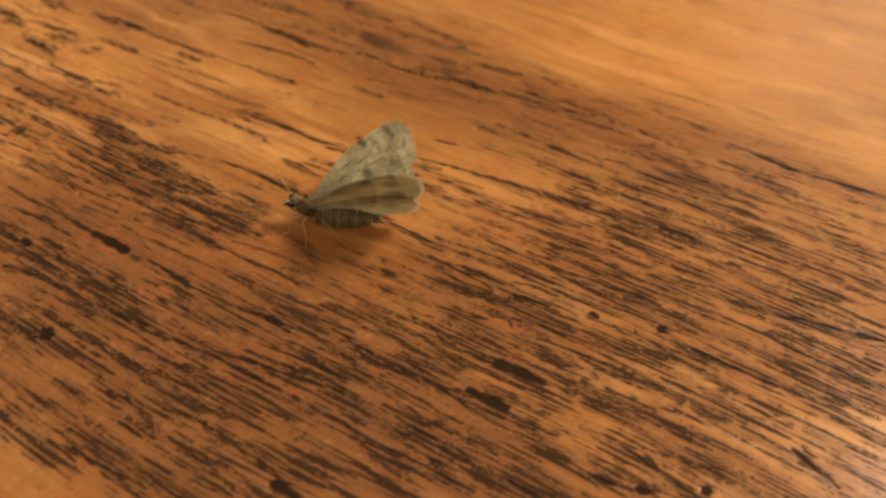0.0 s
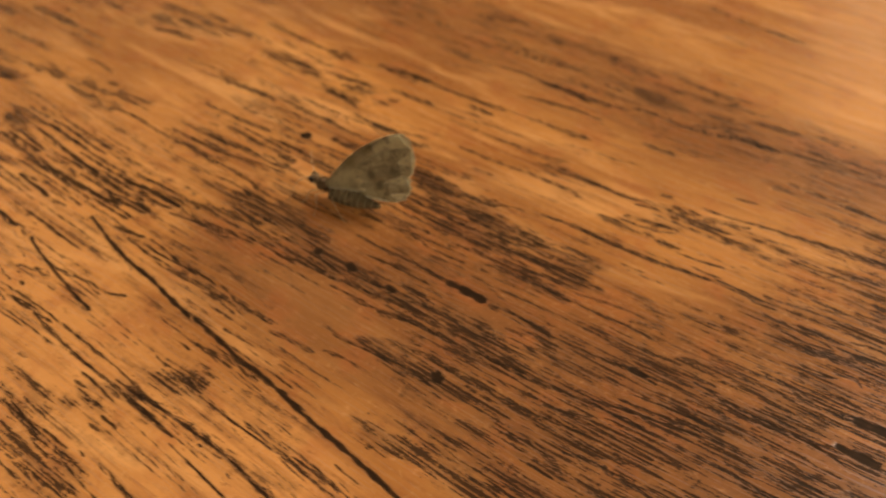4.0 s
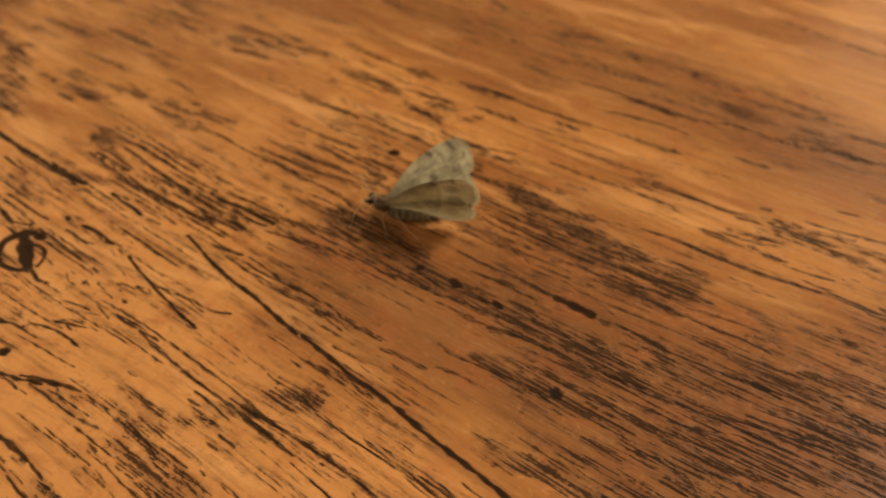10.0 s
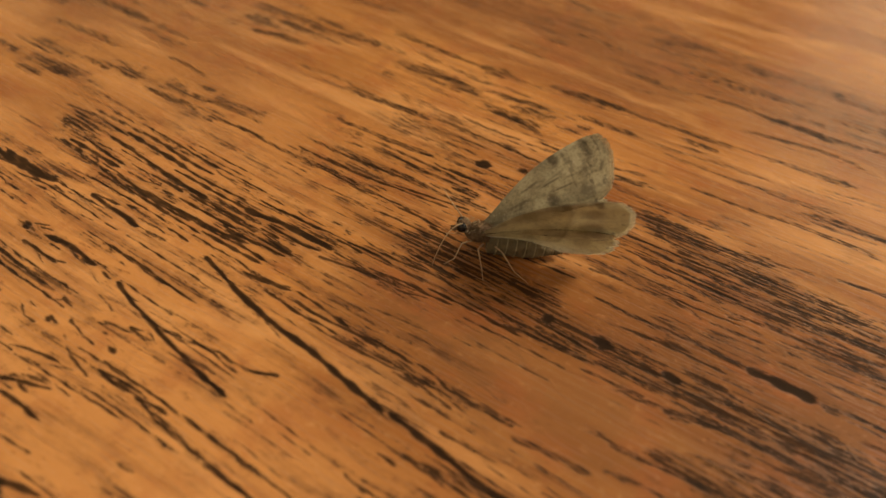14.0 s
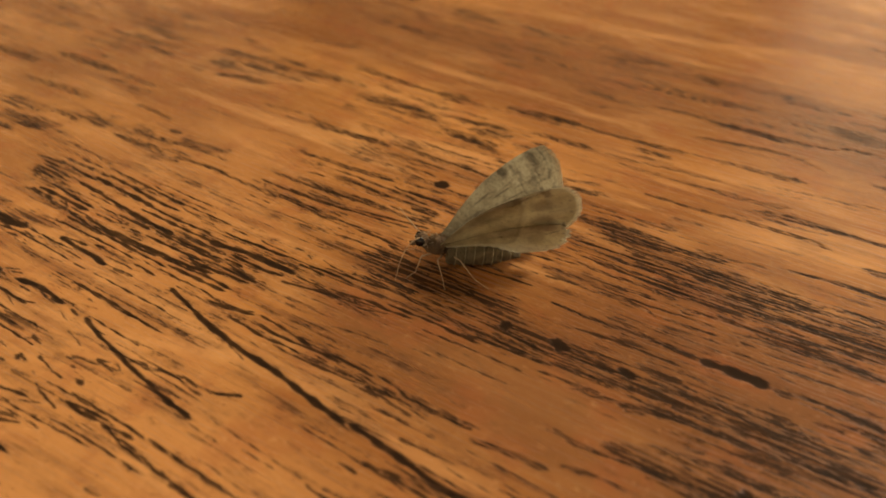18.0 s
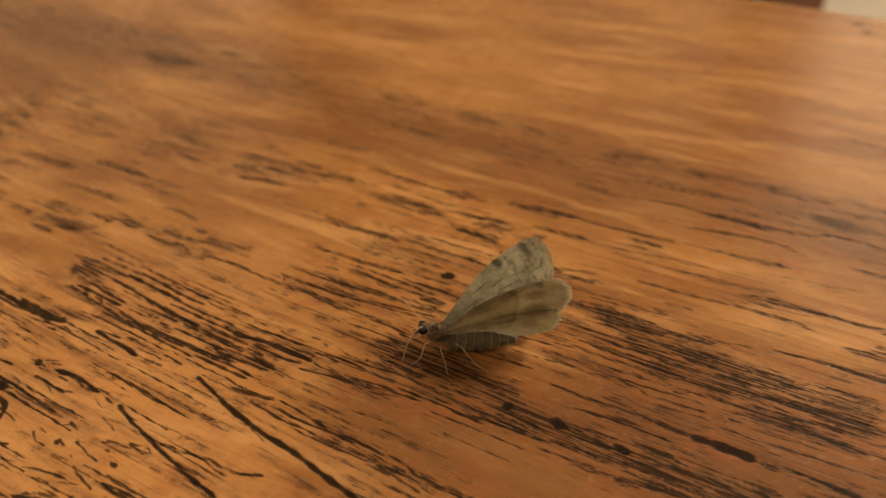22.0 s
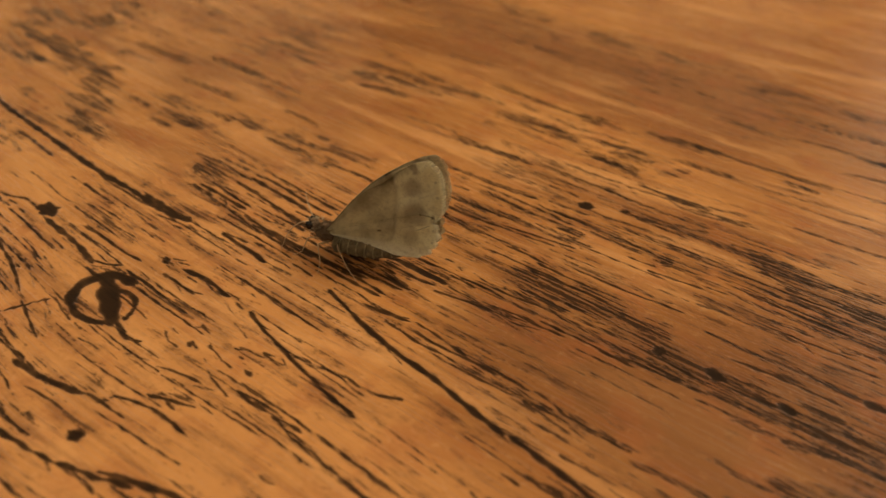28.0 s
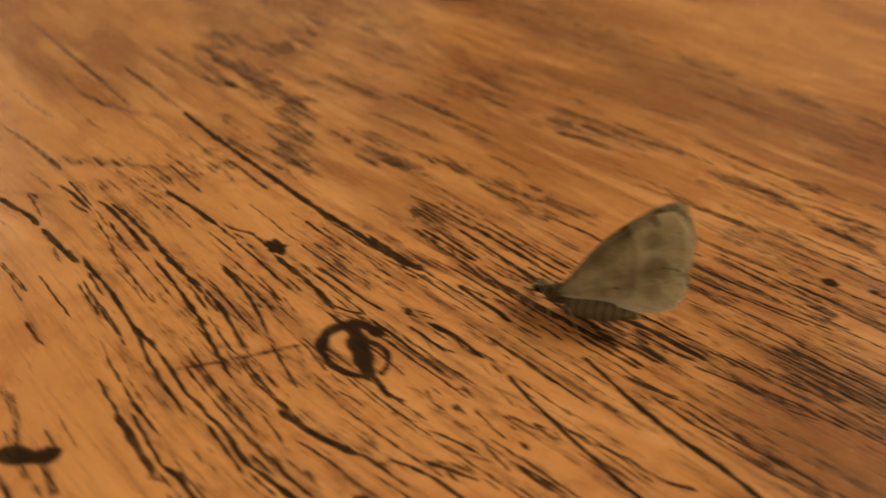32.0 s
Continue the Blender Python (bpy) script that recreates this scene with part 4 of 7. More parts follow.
pore(0.92, 0.40, -17.3, 94.7, -13.7, 92.5, -9.1, 91.1)
pore(0.35, 0.60, -10.6, 91.4, -6.8, 89.7, -3.8, 88.4, -0.9, 87.1)
pore(0.34, 0.50, -9.8, 90.5, -6.0, 88.5, -3.0, 87.1)
pore(0.57, 0.70, -6.1, 92.3, -3.1, 90.3, -0.2, 88.7)
pore(0.47, 0.70, -3.1, 91.5, 0.6, 89.5)
pore(0.59, 0.80, -3.1, 89.6, -0.2, 88.3, 1.3, 87.6)
pore(0.88, 0.70, -9.3, 95.8, -6.2, 94.3)
pore(0.49, 0.60, -4.8, 98.5, -1.6, 96.2, 1.4, 94.7)
pore(0.48, 0.70, -6.3, 97.1, -3.2, 94.9, 0.6, 92.8)
pore(0.37, 0.70, -3.9, 95.6, -0.9, 93.7, 1.4, 92.1)
pore(0.54, 0.50, -4.9, 102.2, -1.7, 100.3, 0.7, 98.7)
pore(1.66, 0.95, 0.1, 97.6, 1.6, 96.7)
pore(1.44, 0.40, -6.8, 108.6, -2.5, 106.0, 1.6, 102.0)
pore(0.67, 0.45, -11.8, 108.8, -7.5, 105.4, -2.5, 102.1, 1.5, 100.2)
# dark print here, with the moth's shadow painted into it
smudge(2.54, 0.75, -6.5, 82.6, -2.9, 80.2, 1.1, 78.0)
pore(0.78, 0.50, -8.4, 80.9, -6.3, 79.8)
pore(0.40, 0.70, -6.4, 82.0, -2.9, 80.0, -0.2, 78.6)
pore(0.40, 0.70, -5.8, 83.7, -2.3, 81.3, 0.5, 79.6)
pore(0.40, 0.70, -4.3, 80.8, -0.2, 78.6)
pore(0.52, 0.60, -8.5, 82.0, -7.1, 81.5)
pore(0.57, 0.85, -48.2, 77.5, -46.6, 76.9, -45.0, 76.2, -43.2, 74.9, -41.8, 73.6, -41.0, 73.1)
pore(0.27, 0.70, -47.0, 76.2, -45.6, 75.2)
pore(0.20, 0.50, -46.2, 76.7, -43.8, 74.6, -42.8, 73.6)
pore(0.38, 0.80, -51.1, 78.9, -50.2, 78.3)
pore(0.35, 0.60, -49.1, 78.8, -47.5, 78.3)
pore(0.41, 0.80, -50.1, 76.5, -48.3, 75.3, -46.5, 74.0, -45.2, 73.2)
pore(0.12, 0.50, -48.0, 74.8, -46.3, 72.8)
pore(0.17, 0.60, -45.3, 73.5, -43.9, 73.2)
smudge(1.24, 0.70, -41.5, 73.6, -39.9, 72.9)
pore(0.18, 0.40, -41.3, 72.2, -39.6, 70.3)
pore(0.25, 0.50, -40.0, 72.3, -38.6, 71.0)
pore(0.18, 0.50, -39.2, 68.9, -38.2, 68.0, -37.0, 66.6)
pore(0.47, 0.97, -38.0, 71.0, -36.5, 69.1, -34.6, 67.1, -32.9, 65.6, -31.2, 63.7, -29.6, 62.3, -27.7, 60.5, -26.2, 59.1, -24.7, 57.9, -23.4, 56.8)
pore(0.71, 0.75, -37.5, 65.1, -35.9, 64.6, -34.5, 64.2, -32.8, 63.3, -32.0, 62.7)
pore(0.37, 0.70, -34.7, 64.6, -33.1, 64.2)
pore(0.43, 0.60, -31.4, 64.5, -30.1, 64.1, -29.0, 63.3)
pore(0.47, 0.75, -29.0, 63.3, -27.1, 62.8, -25.8, 62.2, -25.4, 61.6)
pore(0.44, 0.70, -25.6, 62.4, -24.1, 61.2, -22.8, 60.4, -21.9, 60.0)
pore(0.36, 0.70, -21.9, 60.0, -20.4, 59.8, -19.0, 59.6)
pore(0.17, 0.50, -25.4, 61.6, -24.2, 60.4, -22.9, 59.7)
pore(0.22, 0.50, -32.5, 64.1, -31.4, 62.5)
pore(0.26, 0.40, -46.3, 67.0, -45.3, 65.3, -43.8, 64.4)
pore(0.23, 0.40, -45.6, 67.4, -44.6, 66.5)
pore(0.43, 0.85, -42.8, 65.6, -41.7, 64.4)
pore(0.26, 0.40, -43.9, 67.8, -42.4, 67.7)
pore(0.29, 0.50, -42.6, 68.2, -41.1, 66.8)
pore(0.22, 0.60, -40.3, 64.7, -38.6, 63.1, -37.3, 62.0)
pore(0.31, 0.50, -37.1, 63.8, -36.3, 63.4)
pore(0.38, 0.50, -35.8, 61.9, -35.0, 61.1)
pore(0.39, 0.60, -40.8, 65.2, -39.9, 64.3)
pore(0.27, 0.50, -39.0, 65.1, -38.4, 64.9)
pore(0.16, 0.40, -40.6, 63.1, -39.9, 62.3)
pore(0.31, 0.60, -45.2, 61.5, -43.3, 61.1, -41.2, 60.3, -39.9, 59.8)
pore(0.30, 0.70, -38.7, 60.4, -37.7, 59.3, -36.6, 58.2)
pore(0.25, 0.50, -39.7, 61.6, -38.6, 60.0)
pore(0.20, 0.40, -40.8, 59.3, -37.8, 58.8)
pore(0.52, 0.70, -43.3, 57.9, -41.2, 57.5, -39.3, 57.0)
pore(0.37, 0.85, -36.0, 59.2, -34.8, 58.3, -33.7, 57.4, -32.1, 56.6)
pore(0.36, 0.50, -33.9, 58.1, -32.3, 57.3, -31.0, 56.6)
pore(0.30, 0.60, -34.9, 80.0, -33.1, 78.4)
pore(0.24, 0.80, -32.0, 79.1, -29.5, 77.3, -28.0, 76.5)
pore(0.42, 0.70, -31.5, 80.0, -27.5, 77.4, -24.5, 75.6)
pore(0.35, 0.75, -29.3, 79.4, -26.2, 77.7, -23.1, 75.4)
pore(0.36, 0.80, -27.7, 79.8, -24.3, 78.2, -21.4, 76.5)
pore(0.33, 0.70, -25.3, 79.8, -22.2, 77.6, -20.0, 76.5)
pore(0.25, 0.50, -29.5, 77.3, -26.8, 75.7, -24.8, 74.1)
pore(0.25, 0.70, -23.9, 79.2, -20.8, 77.0)
pore(0.41, 0.60, -26.4, 76.7, -23.7, 75.1)
pore(0.46, 0.70, -24.8, 74.1, -22.6, 72.6, -19.9, 71.6)
pore(0.15, 0.40, -44.0, 78.7, -42.2, 77.6)
pore(0.20, 0.60, -38.7, 74.0, -37.8, 73.3)
pore(0.41, 0.97, -30.1, 75.8, -28.3, 73.9, -26.4, 71.8)
pore(0.72, 0.99, -26.6, 72.0, -24.5, 69.7, -22.3, 67.7, -20.1, 65.7, -18.0, 64.2, -16.0, 62.6, -14.0, 60.7, -12.1, 59.0, -10.3, 57.4, -8.8, 56.1)
pore(0.18, 0.70, -26.4, 71.6, -25.6, 70.4, -24.8, 69.7)
pore(0.18, 0.60, -22.3, 67.7, -21.4, 66.3, -19.9, 64.6)
pore(0.42, 0.70, -25.4, 73.7, -23.2, 72.5, -21.2, 71.7, -19.5, 71.2)
pore(0.22, 0.70, -23.0, 71.2, -20.8, 69.8, -19.4, 68.7)
pore(0.30, 0.70, -20.8, 69.8, -18.7, 68.0, -16.0, 66.6, -14.4, 65.5)
pore(0.28, 0.55, -19.2, 71.2, -17.1, 69.7, -15.0, 67.9, -13.6, 66.6)
pore(0.38, 0.70, -19.3, 69.8, -16.8, 68.0, -14.2, 66.6, -11.7, 65.3, -9.8, 64.0)
pore(0.22, 0.60, -17.2, 66.7, -14.6, 64.9, -12.1, 63.7, -10.2, 62.4)
pore(0.43, 0.60, -14.0, 65.3, -10.9, 63.6, -8.5, 62.4, -6.7, 61.2)
pore(0.29, 0.50, -13.3, 64.1, -10.8, 62.8, -7.8, 61.2)
pore(0.36, 0.60, -11.1, 65.3, -8.5, 63.6, -6.1, 61.9)
pore(0.35, 0.60, -14.7, 67.9, -13.0, 66.3)
pore(0.54, 0.65, -8.5, 62.8, -6.1, 60.8, -3.7, 59.2)
pore(0.27, 0.70, -6.1, 62.3, -4.4, 61.0, -2.9, 59.2)
pore(0.75, 0.85, -2.9, 59.2, -1.5, 58.1, 0.7, 57.0, 2.8, 55.7)
pore(0.39, 0.50, -7.2, 60.8, -4.9, 58.9, -2.6, 57.0)
pore(0.65, 0.50, -3.7, 58.9, -0.9, 56.6)
smudge(2.19, 0.50, -13.4, 65.3, -9.7, 62.8, -4.9, 59.6, -0.4, 56.6)
pore(0.20, 0.40, -9.8, 58.3, -8.1, 57.4)
pore(0.19, 0.40, -5.4, 57.8, -3.1, 56.0)
pore(0.38, 0.60, -17.8, 77.0, -16.0, 76.2, -14.0, 75.5, -11.9, 74.5)
pore(0.55, 0.75, -14.4, 76.6, -12.0, 74.8, -10.0, 74.0, -7.9, 72.7, -6.0, 72.0)
pore(0.45, 0.70, -12.0, 75.5, -9.3, 74.2, -6.7, 73.2, -5.4, 72.2)
pore(0.34, 0.70, -8.0, 73.7, -5.4, 72.0, -2.8, 70.7)
pore(0.34, 0.70, -5.4, 73.0, -2.8, 71.4, -0.3, 70.0, 2.1, 68.2, 4.5, 66.7)
pore(0.27, 0.50, -8.5, 72.3, -5.3, 71.4)
pore(0.26, 0.70, -16.3, 77.9, -13.4, 76.1)
pore(0.47, 0.60, -16.8, 76.9, -15.4, 76.4)
pore(0.74, 0.85, -9.6, 78.5, -6.9, 76.7, -4.2, 74.9, -2.2, 73.1, -0.3, 71.9, 2.2, 70.0, 4.6, 68.1)
pore(0.37, 0.70, -11.0, 78.3, -8.2, 76.7, -5.5, 75.6)
pore(0.36, 0.70, -6.9, 78.2, -4.2, 76.3, -2.2, 75.0)
smudge(1.46, 0.60, -5.5, 76.6, -1.6, 72.6)
pore(0.44, 0.70, -1.6, 74.0, 1.0, 72.5, 4.7, 70.5)
pore(0.37, 0.60, -2.9, 76.5, -0.3, 75.0)
pore(0.46, 0.70, 1.1, 76.4, 4.3, 74.4)
pore(0.25, 0.25, -11.5, 69.6, -8.9, 68.5, -5.2, 66.6)
pore(0.54, 0.70, 18.9, 90.2, 21.3, 89.2, 23.1, 88.5)
pore(0.51, 0.75, 18.5, 88.8, 21.3, 87.2, 24.0, 85.5, 27.2, 83.6)
pore(0.50, 0.60, 19.0, 87.1, 22.2, 85.1)
pore(0.62, 0.75, 21.7, 86.4, 24.9, 84.2, 27.6, 82.3)
pore(0.63, 0.60, 22.2, 88.9, 25.9, 86.3, 28.6, 84.3)
pore(0.76, 0.60, 24.1, 86.9, 26.8, 85.2)
pore(0.48, 0.70, 22.2, 84.1, 25.8, 81.6, 29.3, 79.8)
pore(0.36, 0.70, 17.6, 84.6, 21.3, 82.5, 24.9, 80.3, 28.4, 78.5)
pore(0.47, 0.75, 16.8, 82.0, 20.4, 80.2, 23.1, 78.4, 27.5, 76.1)
pore(0.71, 0.75, 20.4, 81.4, 23.1, 79.9, 26.6, 77.9, 29.2, 75.9)
pore(0.34, 0.70, 18.6, 80.7, 22.2, 78.3, 25.7, 76.0, 28.3, 74.3)
pore(0.45, 0.70, 14.1, 81.2, 16.8, 80.4, 19.6, 78.2, 23.1, 76.5, 26.6, 74.2)
pore(1.03, 0.85, 28.5, 83.0, 30.8, 82.2)
pore(1.77, 0.65, 30.8, 82.4, 34.7, 80.7)
pore(1.66, 0.70, 29.3, 79.8, 31.9, 78.0, 34.0, 77.3)
pore(0.95, 0.45, 28.7, 88.4, 30.5, 86.4)
pore(0.58, 0.70, 27.5, 77.3, 30.9, 75.0, 34.2, 73.3, 36.6, 71.7)
pore(0.46, 0.70, 29.2, 76.1, 32.6, 74.4, 35.9, 72.8, 39.1, 71.2)
pore(1.17, 0.55, 34.3, 73.9, 36.7, 72.8)
pore(1.17, 0.70, 36.1, 75.8, 38.5, 74.3, 41.0, 73.0, 43.4, 71.9)
pore(0.70, 0.70, 36.8, 74.0, 40.1, 72.4, 42.5, 71.3)
pore(0.57, 0.70, 34.9, 71.6, 38.2, 70.0, 41.3, 68.5)
pore(0.67, 0.80, 38.2, 70.0, 42.1, 67.9, 44.4, 66.9, 46.6, 65.4)
pore(0.57, 0.60, 40.1, 72.4, 44.1, 70.8, 46.4, 69.8, 48.6, 68.2)
pore(0.58, 0.80, 44.2, 71.9, 46.6, 71.1, 48.1, 69.8)
pore(0.44, 0.60, 36.5, 69.4, 39.6, 67.5)
pore(0.44, 0.70, 41.3, 68.5, 45.1, 66.4, 47.4, 65.2)
pore(0.65, 0.80, 46.6, 65.6, 48.1, 64.6, 49.9, 63.3)
pore(0.55, 0.60, 17.9, 75.1, 20.5, 74.0, 23.1, 72.3, 23.9, 70.6)
pore(0.82, 0.75, 20.5, 75.8, 22.7, 74.9, 24.4, 73.8)
pore(0.44, 0.60, 20.5, 74.6, 24.0, 72.4, 27.3, 70.8)
pore(0.91, 0.75, 26.9, 71.9, 29.0, 71.2)
pore(0.45, 0.60, 29.0, 71.4, 31.5, 70.1, 33.9, 68.7)
pore(0.43, 0.60, 24.8, 70.7, 27.3, 69.1, 29.7, 68.0)
pore(0.58, 0.60, 12.4, 79.9, 15.1, 78.3, 17.9, 76.3)
pore(0.47, 0.50, 12.5, 78.0, 16.1, 76.3)
pore(0.22, 0.40, 18.9, 71.0, 21.4, 70.0)
pore(0.75, 0.80, 12.8, 73.1, 15.4, 71.5, 18.0, 69.8, 20.6, 68.6, 23.1, 67.2, 25.5, 65.5, 27.2, 64.5)
pore(1.11, 0.95, 27.2, 64.2, 29.5, 62.9, 31.1, 61.9, 32.6, 60.8)
pore(0.60, 0.75, 31.8, 61.2, 34.1, 59.8, 37.1, 58.5)
pore(0.60, 0.60, 33.3, 59.8, 34.8, 59.1)
pore(0.86, 0.85, 37.9, 58.0, 39.3, 57.1, 40.7, 56.0, 42.1, 54.8)
pore(0.47, 0.80, 42.1, 54.8, 44.2, 53.7, 47.0, 52.3, 49.7, 50.9, 51.6, 49.9)
pore(0.92, 0.97, 52.1, 50.1, 53.3, 49.3, 54.3, 48.7)
pore(0.36, 0.80, 54.2, 48.4, 55.4, 47.5)
smudge(1.54, 0.50, 28.1, 67.4, 33.0, 66.5)
smudge(2.54, 0.85, 34.7, 68.2, 37.8, 66.2, 40.8, 64.2, 44.5, 61.7)
pore(0.54, 0.70, 31.4, 68.7, 35.4, 66.6, 39.3, 64.6, 43.1, 62.7, 45.2, 61.0)
pore(0.43, 0.70, 34.8, 69.3, 38.7, 67.3, 41.8, 65.5, 44.8, 63.8)
smudge(1.26, 0.60, 31.3, 65.4, 34.4, 63.7)
pore(0.30, 0.50, 44.5, 61.7, 48.1, 59.4, 51.6, 57.6, 54.3, 56.0, 56.2, 54.5)
pore(0.52, 0.50, 45.4, 62.8, 49.2, 61.4, 52.8, 60.1, 55.5, 58.2, 58.2, 56.4)
pore(0.54, 0.60, 28.0, 94.8, 31.7, 92.8, 34.4, 91.0, 37.1, 89.7)
pore(0.66, 0.65, 37.2, 90.1, 40.7, 88.1, 43.3, 86.4, 45.8, 84.9, 48.2, 82.8, 49.8, 81.8)
pore(0.87, 0.50, 37.6, 95.1, 42.1, 93.1, 46.6, 91.4)
pore(1.23, 0.70, 41.9, 90.9, 45.4, 89.4, 48.8, 87.3, 50.5, 86.4)
pore(0.81, 0.40, 42.1, 93.1, 46.4, 89.7)
pore(0.67, 0.60, 50.5, 86.4, 52.9, 84.8, 55.4, 83.3)
pore(0.60, 0.35, 45.4, 96.9, 51.6, 94.1, 56.8, 91.4)
pore(0.51, 0.50, 33.8, 81.3, 37.3, 80.1, 39.0, 79.5)
pore(0.61, 0.75, 41.6, 78.8, 44.9, 77.3, 48.1, 75.6, 50.4, 74.2, 53.4, 72.3)
pore(0.98, 0.50, 45.7, 76.9, 47.3, 76.1)
pore(0.63, 0.50, 50.3, 79.3, 53.5, 77.6)
pore(0.50, 0.40, 51.0, 78.1, 54.1, 76.4)
pore(0.59, 0.85, 47.2, 75.8, 49.6, 74.2, 51.8, 72.8, 54.1, 71.5, 56.4, 70.3, 57.9, 69.6, 60.0, 68.4, 63.7, 66.9, 66.5, 65.7)
pore(1.12, 0.85, 66.6, 65.9, 68.6, 64.7, 70.6, 63.4, 72.5, 61.8)
smudge(1.62, 0.70, 72.9, 63.3, 73.8, 61.4)
pore(0.52, 0.70, 51.8, 85.8, 54.5, 83.6, 57.0, 82.7)
pore(0.66, 0.80, 56.4, 81.8, 58.5, 81.2, 60.1, 80.5)
pore(0.93, 0.50, 57.1, 82.9, 60.3, 81.5, 62.7, 80.7)
pore(2.03, 0.70, 63.2, 81.0, 65.8, 79.2, 68.0, 77.5, 69.3, 76.3)
pore(0.91, 0.60, 61.0, 80.9, 64.1, 79.2)
pore(1.03, 0.65, 66.6, 79.0, 69.8, 78.1, 73.7, 77.1)
pore(0.75, 0.60, 64.0, 78.5, 66.1, 76.8, 68.3, 75.7)
pore(0.62, 0.65, 59.0, 79.6, 62.1, 77.9, 65.1, 76.2, 68.7, 74.0, 73.1, 71.9, 77.8, 69.3)
pore(1.02, 0.70, 54.2, 79.2, 57.1, 78.3, 59.4, 77.2, 62.6, 76.1)
pore(1.21, 0.45, 56.6, 75.9, 58.8, 74.2, 60.9, 72.5)
smudge(2.15, 0.60, 59.5, 73.6, 61.6, 72.0)
pore(0.50, 0.50, 52.8, 78.8, 56.0, 77.1, 59.1, 75.7, 62.4, 75.5)
pore(0.38, 0.40, 50.3, 79.3, 52.7, 78.2, 55.0, 76.4)
pore(0.36, 0.50, 61.5, 71.4, 64.4, 69.9, 68.1, 68.4)
pore(0.34, 0.50, 63.3, 68.7, 65.4, 67.2, 67.5, 66.4)
pore(0.78, 0.70, 74.8, 77.7, 77.8, 76.6, 79.7, 75.3)
pore(0.53, 0.60, 67.1, 81.1, 70.9, 79.2, 74.8, 77.7)
pore(0.82, 0.50, 60.8, 84.1, 62.5, 83.5)
pore(1.43, 0.50, 79.1, 86.7, 81.5, 85.7, 82.8, 84.8)
pore(0.41, 0.35, 72.2, 83.8, 76.1, 82.4)
smudge(3.81, 0.50, 68.0, 77.5, 73.7, 74.1)
pore(0.79, 0.80, 46.5, 70.7, 48.0, 69.6)
pore(1.12, 0.55, 21.5, 58.8, 24.6, 57.0, 26.9, 55.6, 29.9, 53.9)
pore(0.92, 0.80, 21.5, 57.4, 23.8, 56.0, 26.9, 54.2, 29.1, 52.9)
pore(0.55, 0.65, 26.6, 59.0, 28.5, 57.1, 30.7, 55.3, 33.7, 53.6)
pore(1.06, 0.90, 29.9, 53.4, 32.1, 51.7, 34.9, 50.0, 37.7, 48.4, 41.1, 46.9, 44.5, 45.4)
smudge(3.10, 0.60, 26.9, 54.7, 30.6, 52.1, 34.8, 49.2, 39.0, 46.8)
pore(0.55, 0.50, 30.8, 55.8, 33.7, 54.0, 36.6, 52.3, 39.4, 50.7)
pore(0.56, 0.50, 32.3, 55.4, 34.5, 54.1)
pore(0.55, 0.50, 37.5, 53.7, 40.2, 51.6)
smudge(1.50, 0.50, 36.8, 55.1, 41.1, 52.5)
pore(0.78, 0.65, 23.1, 51.8, 26.0, 50.6, 28.2, 48.9, 30.4, 48.1, 32.5, 46.5, 34.5, 44.9)
pore(1.05, 0.80, 27.5, 49.3, 29.3, 48.5)
pore(1.19, 0.70, 22.3, 48.6, 23.8, 47.8)
pore(0.41, 0.50, 23.8, 47.8, 26.0, 46.2)
smudge(2.14, 0.60, 31.2, 50.3, 34.0, 47.8)
smudge(2.23, 0.50, 42.2, 49.5, 48.3, 47.2)
pore(0.45, 0.50, 21.6, 52.6, 25.3, 51.0, 29.0, 48.9)
pore(0.90, 0.85, 2.0, 68.7, 5.6, 67.1, 9.1, 65.1, 11.7, 63.6)
pore(0.50, 0.75, 11.2, 64.1, 14.2, 62.6, 17.5, 61.2, 20.7, 59.3, 24.6, 57.5)
pore(0.48, 0.70, 10.1, 63.0, 13.5, 61.0, 15.1, 60.1)
pore(0.95, 0.75, 13.5, 60.8, 15.9, 59.4)
pore(0.95, 0.75, 17.6, 58.2, 20.0, 57.1)
pore(0.76, 0.80, 15.1, 59.6, 18.4, 58.2, 21.5, 56.9, 24.6, 55.6)
pore(1.00, 0.60, 20.3, 58.8, 21.5, 56.4)
pore(1.33, 0.95, 12.1, 67.3, 13.7, 65.7)
pore(1.11, 0.95, 18.5, 63.1, 19.7, 61.8)
pore(1.28, 0.70, 7.2, 69.1, 8.1, 68.4)
pore(0.30, 0.70, 14.1, 64.7, 18.2, 62.5)
pore(0.39, 0.60, 8.0, 67.8, 11.6, 65.2)
pore(0.70, 0.70, 19.9, 60.8, 23.1, 59.9, 24.7, 59.2)
pore(0.42, 0.50, 14.7, 69.2, 18.9, 67.1, 24.7, 63.5)
pore(0.69, 0.80, 3.0, 54.2, 5.0, 53.4, 7.1, 52.2, 9.5, 50.8)
pore(0.43, 0.50, 11.0, 51.3, 14.1, 50.1, 17.2, 48.0)
pore(0.53, 0.60, 11.5, 54.1, 14.7, 52.4, 17.8, 51.1, 20.1, 49.9)
pore(0.77, 0.70, 18.6, 50.7, 21.6, 49.0, 23.8, 47.8)
pore(0.55, 0.60, 22.3, 53.1, 24.6, 52.6)
pore(0.26, 0.40, 10.7, 55.5, 12.3, 54.1)
pore(0.72, 0.99, -8.4, 56.2, -5.6, 53.9, -2.8, 51.6, -0.2, 49.2, 3.2, 47.0, 6.4, 44.3, 10.4, 40.7, 14.1, 37.8, 17.3, 35.2, 20.4, 32.6, 23.0, 30.3, 28.0, 26.4, 32.4, 22.5, 38.0, 18.0)
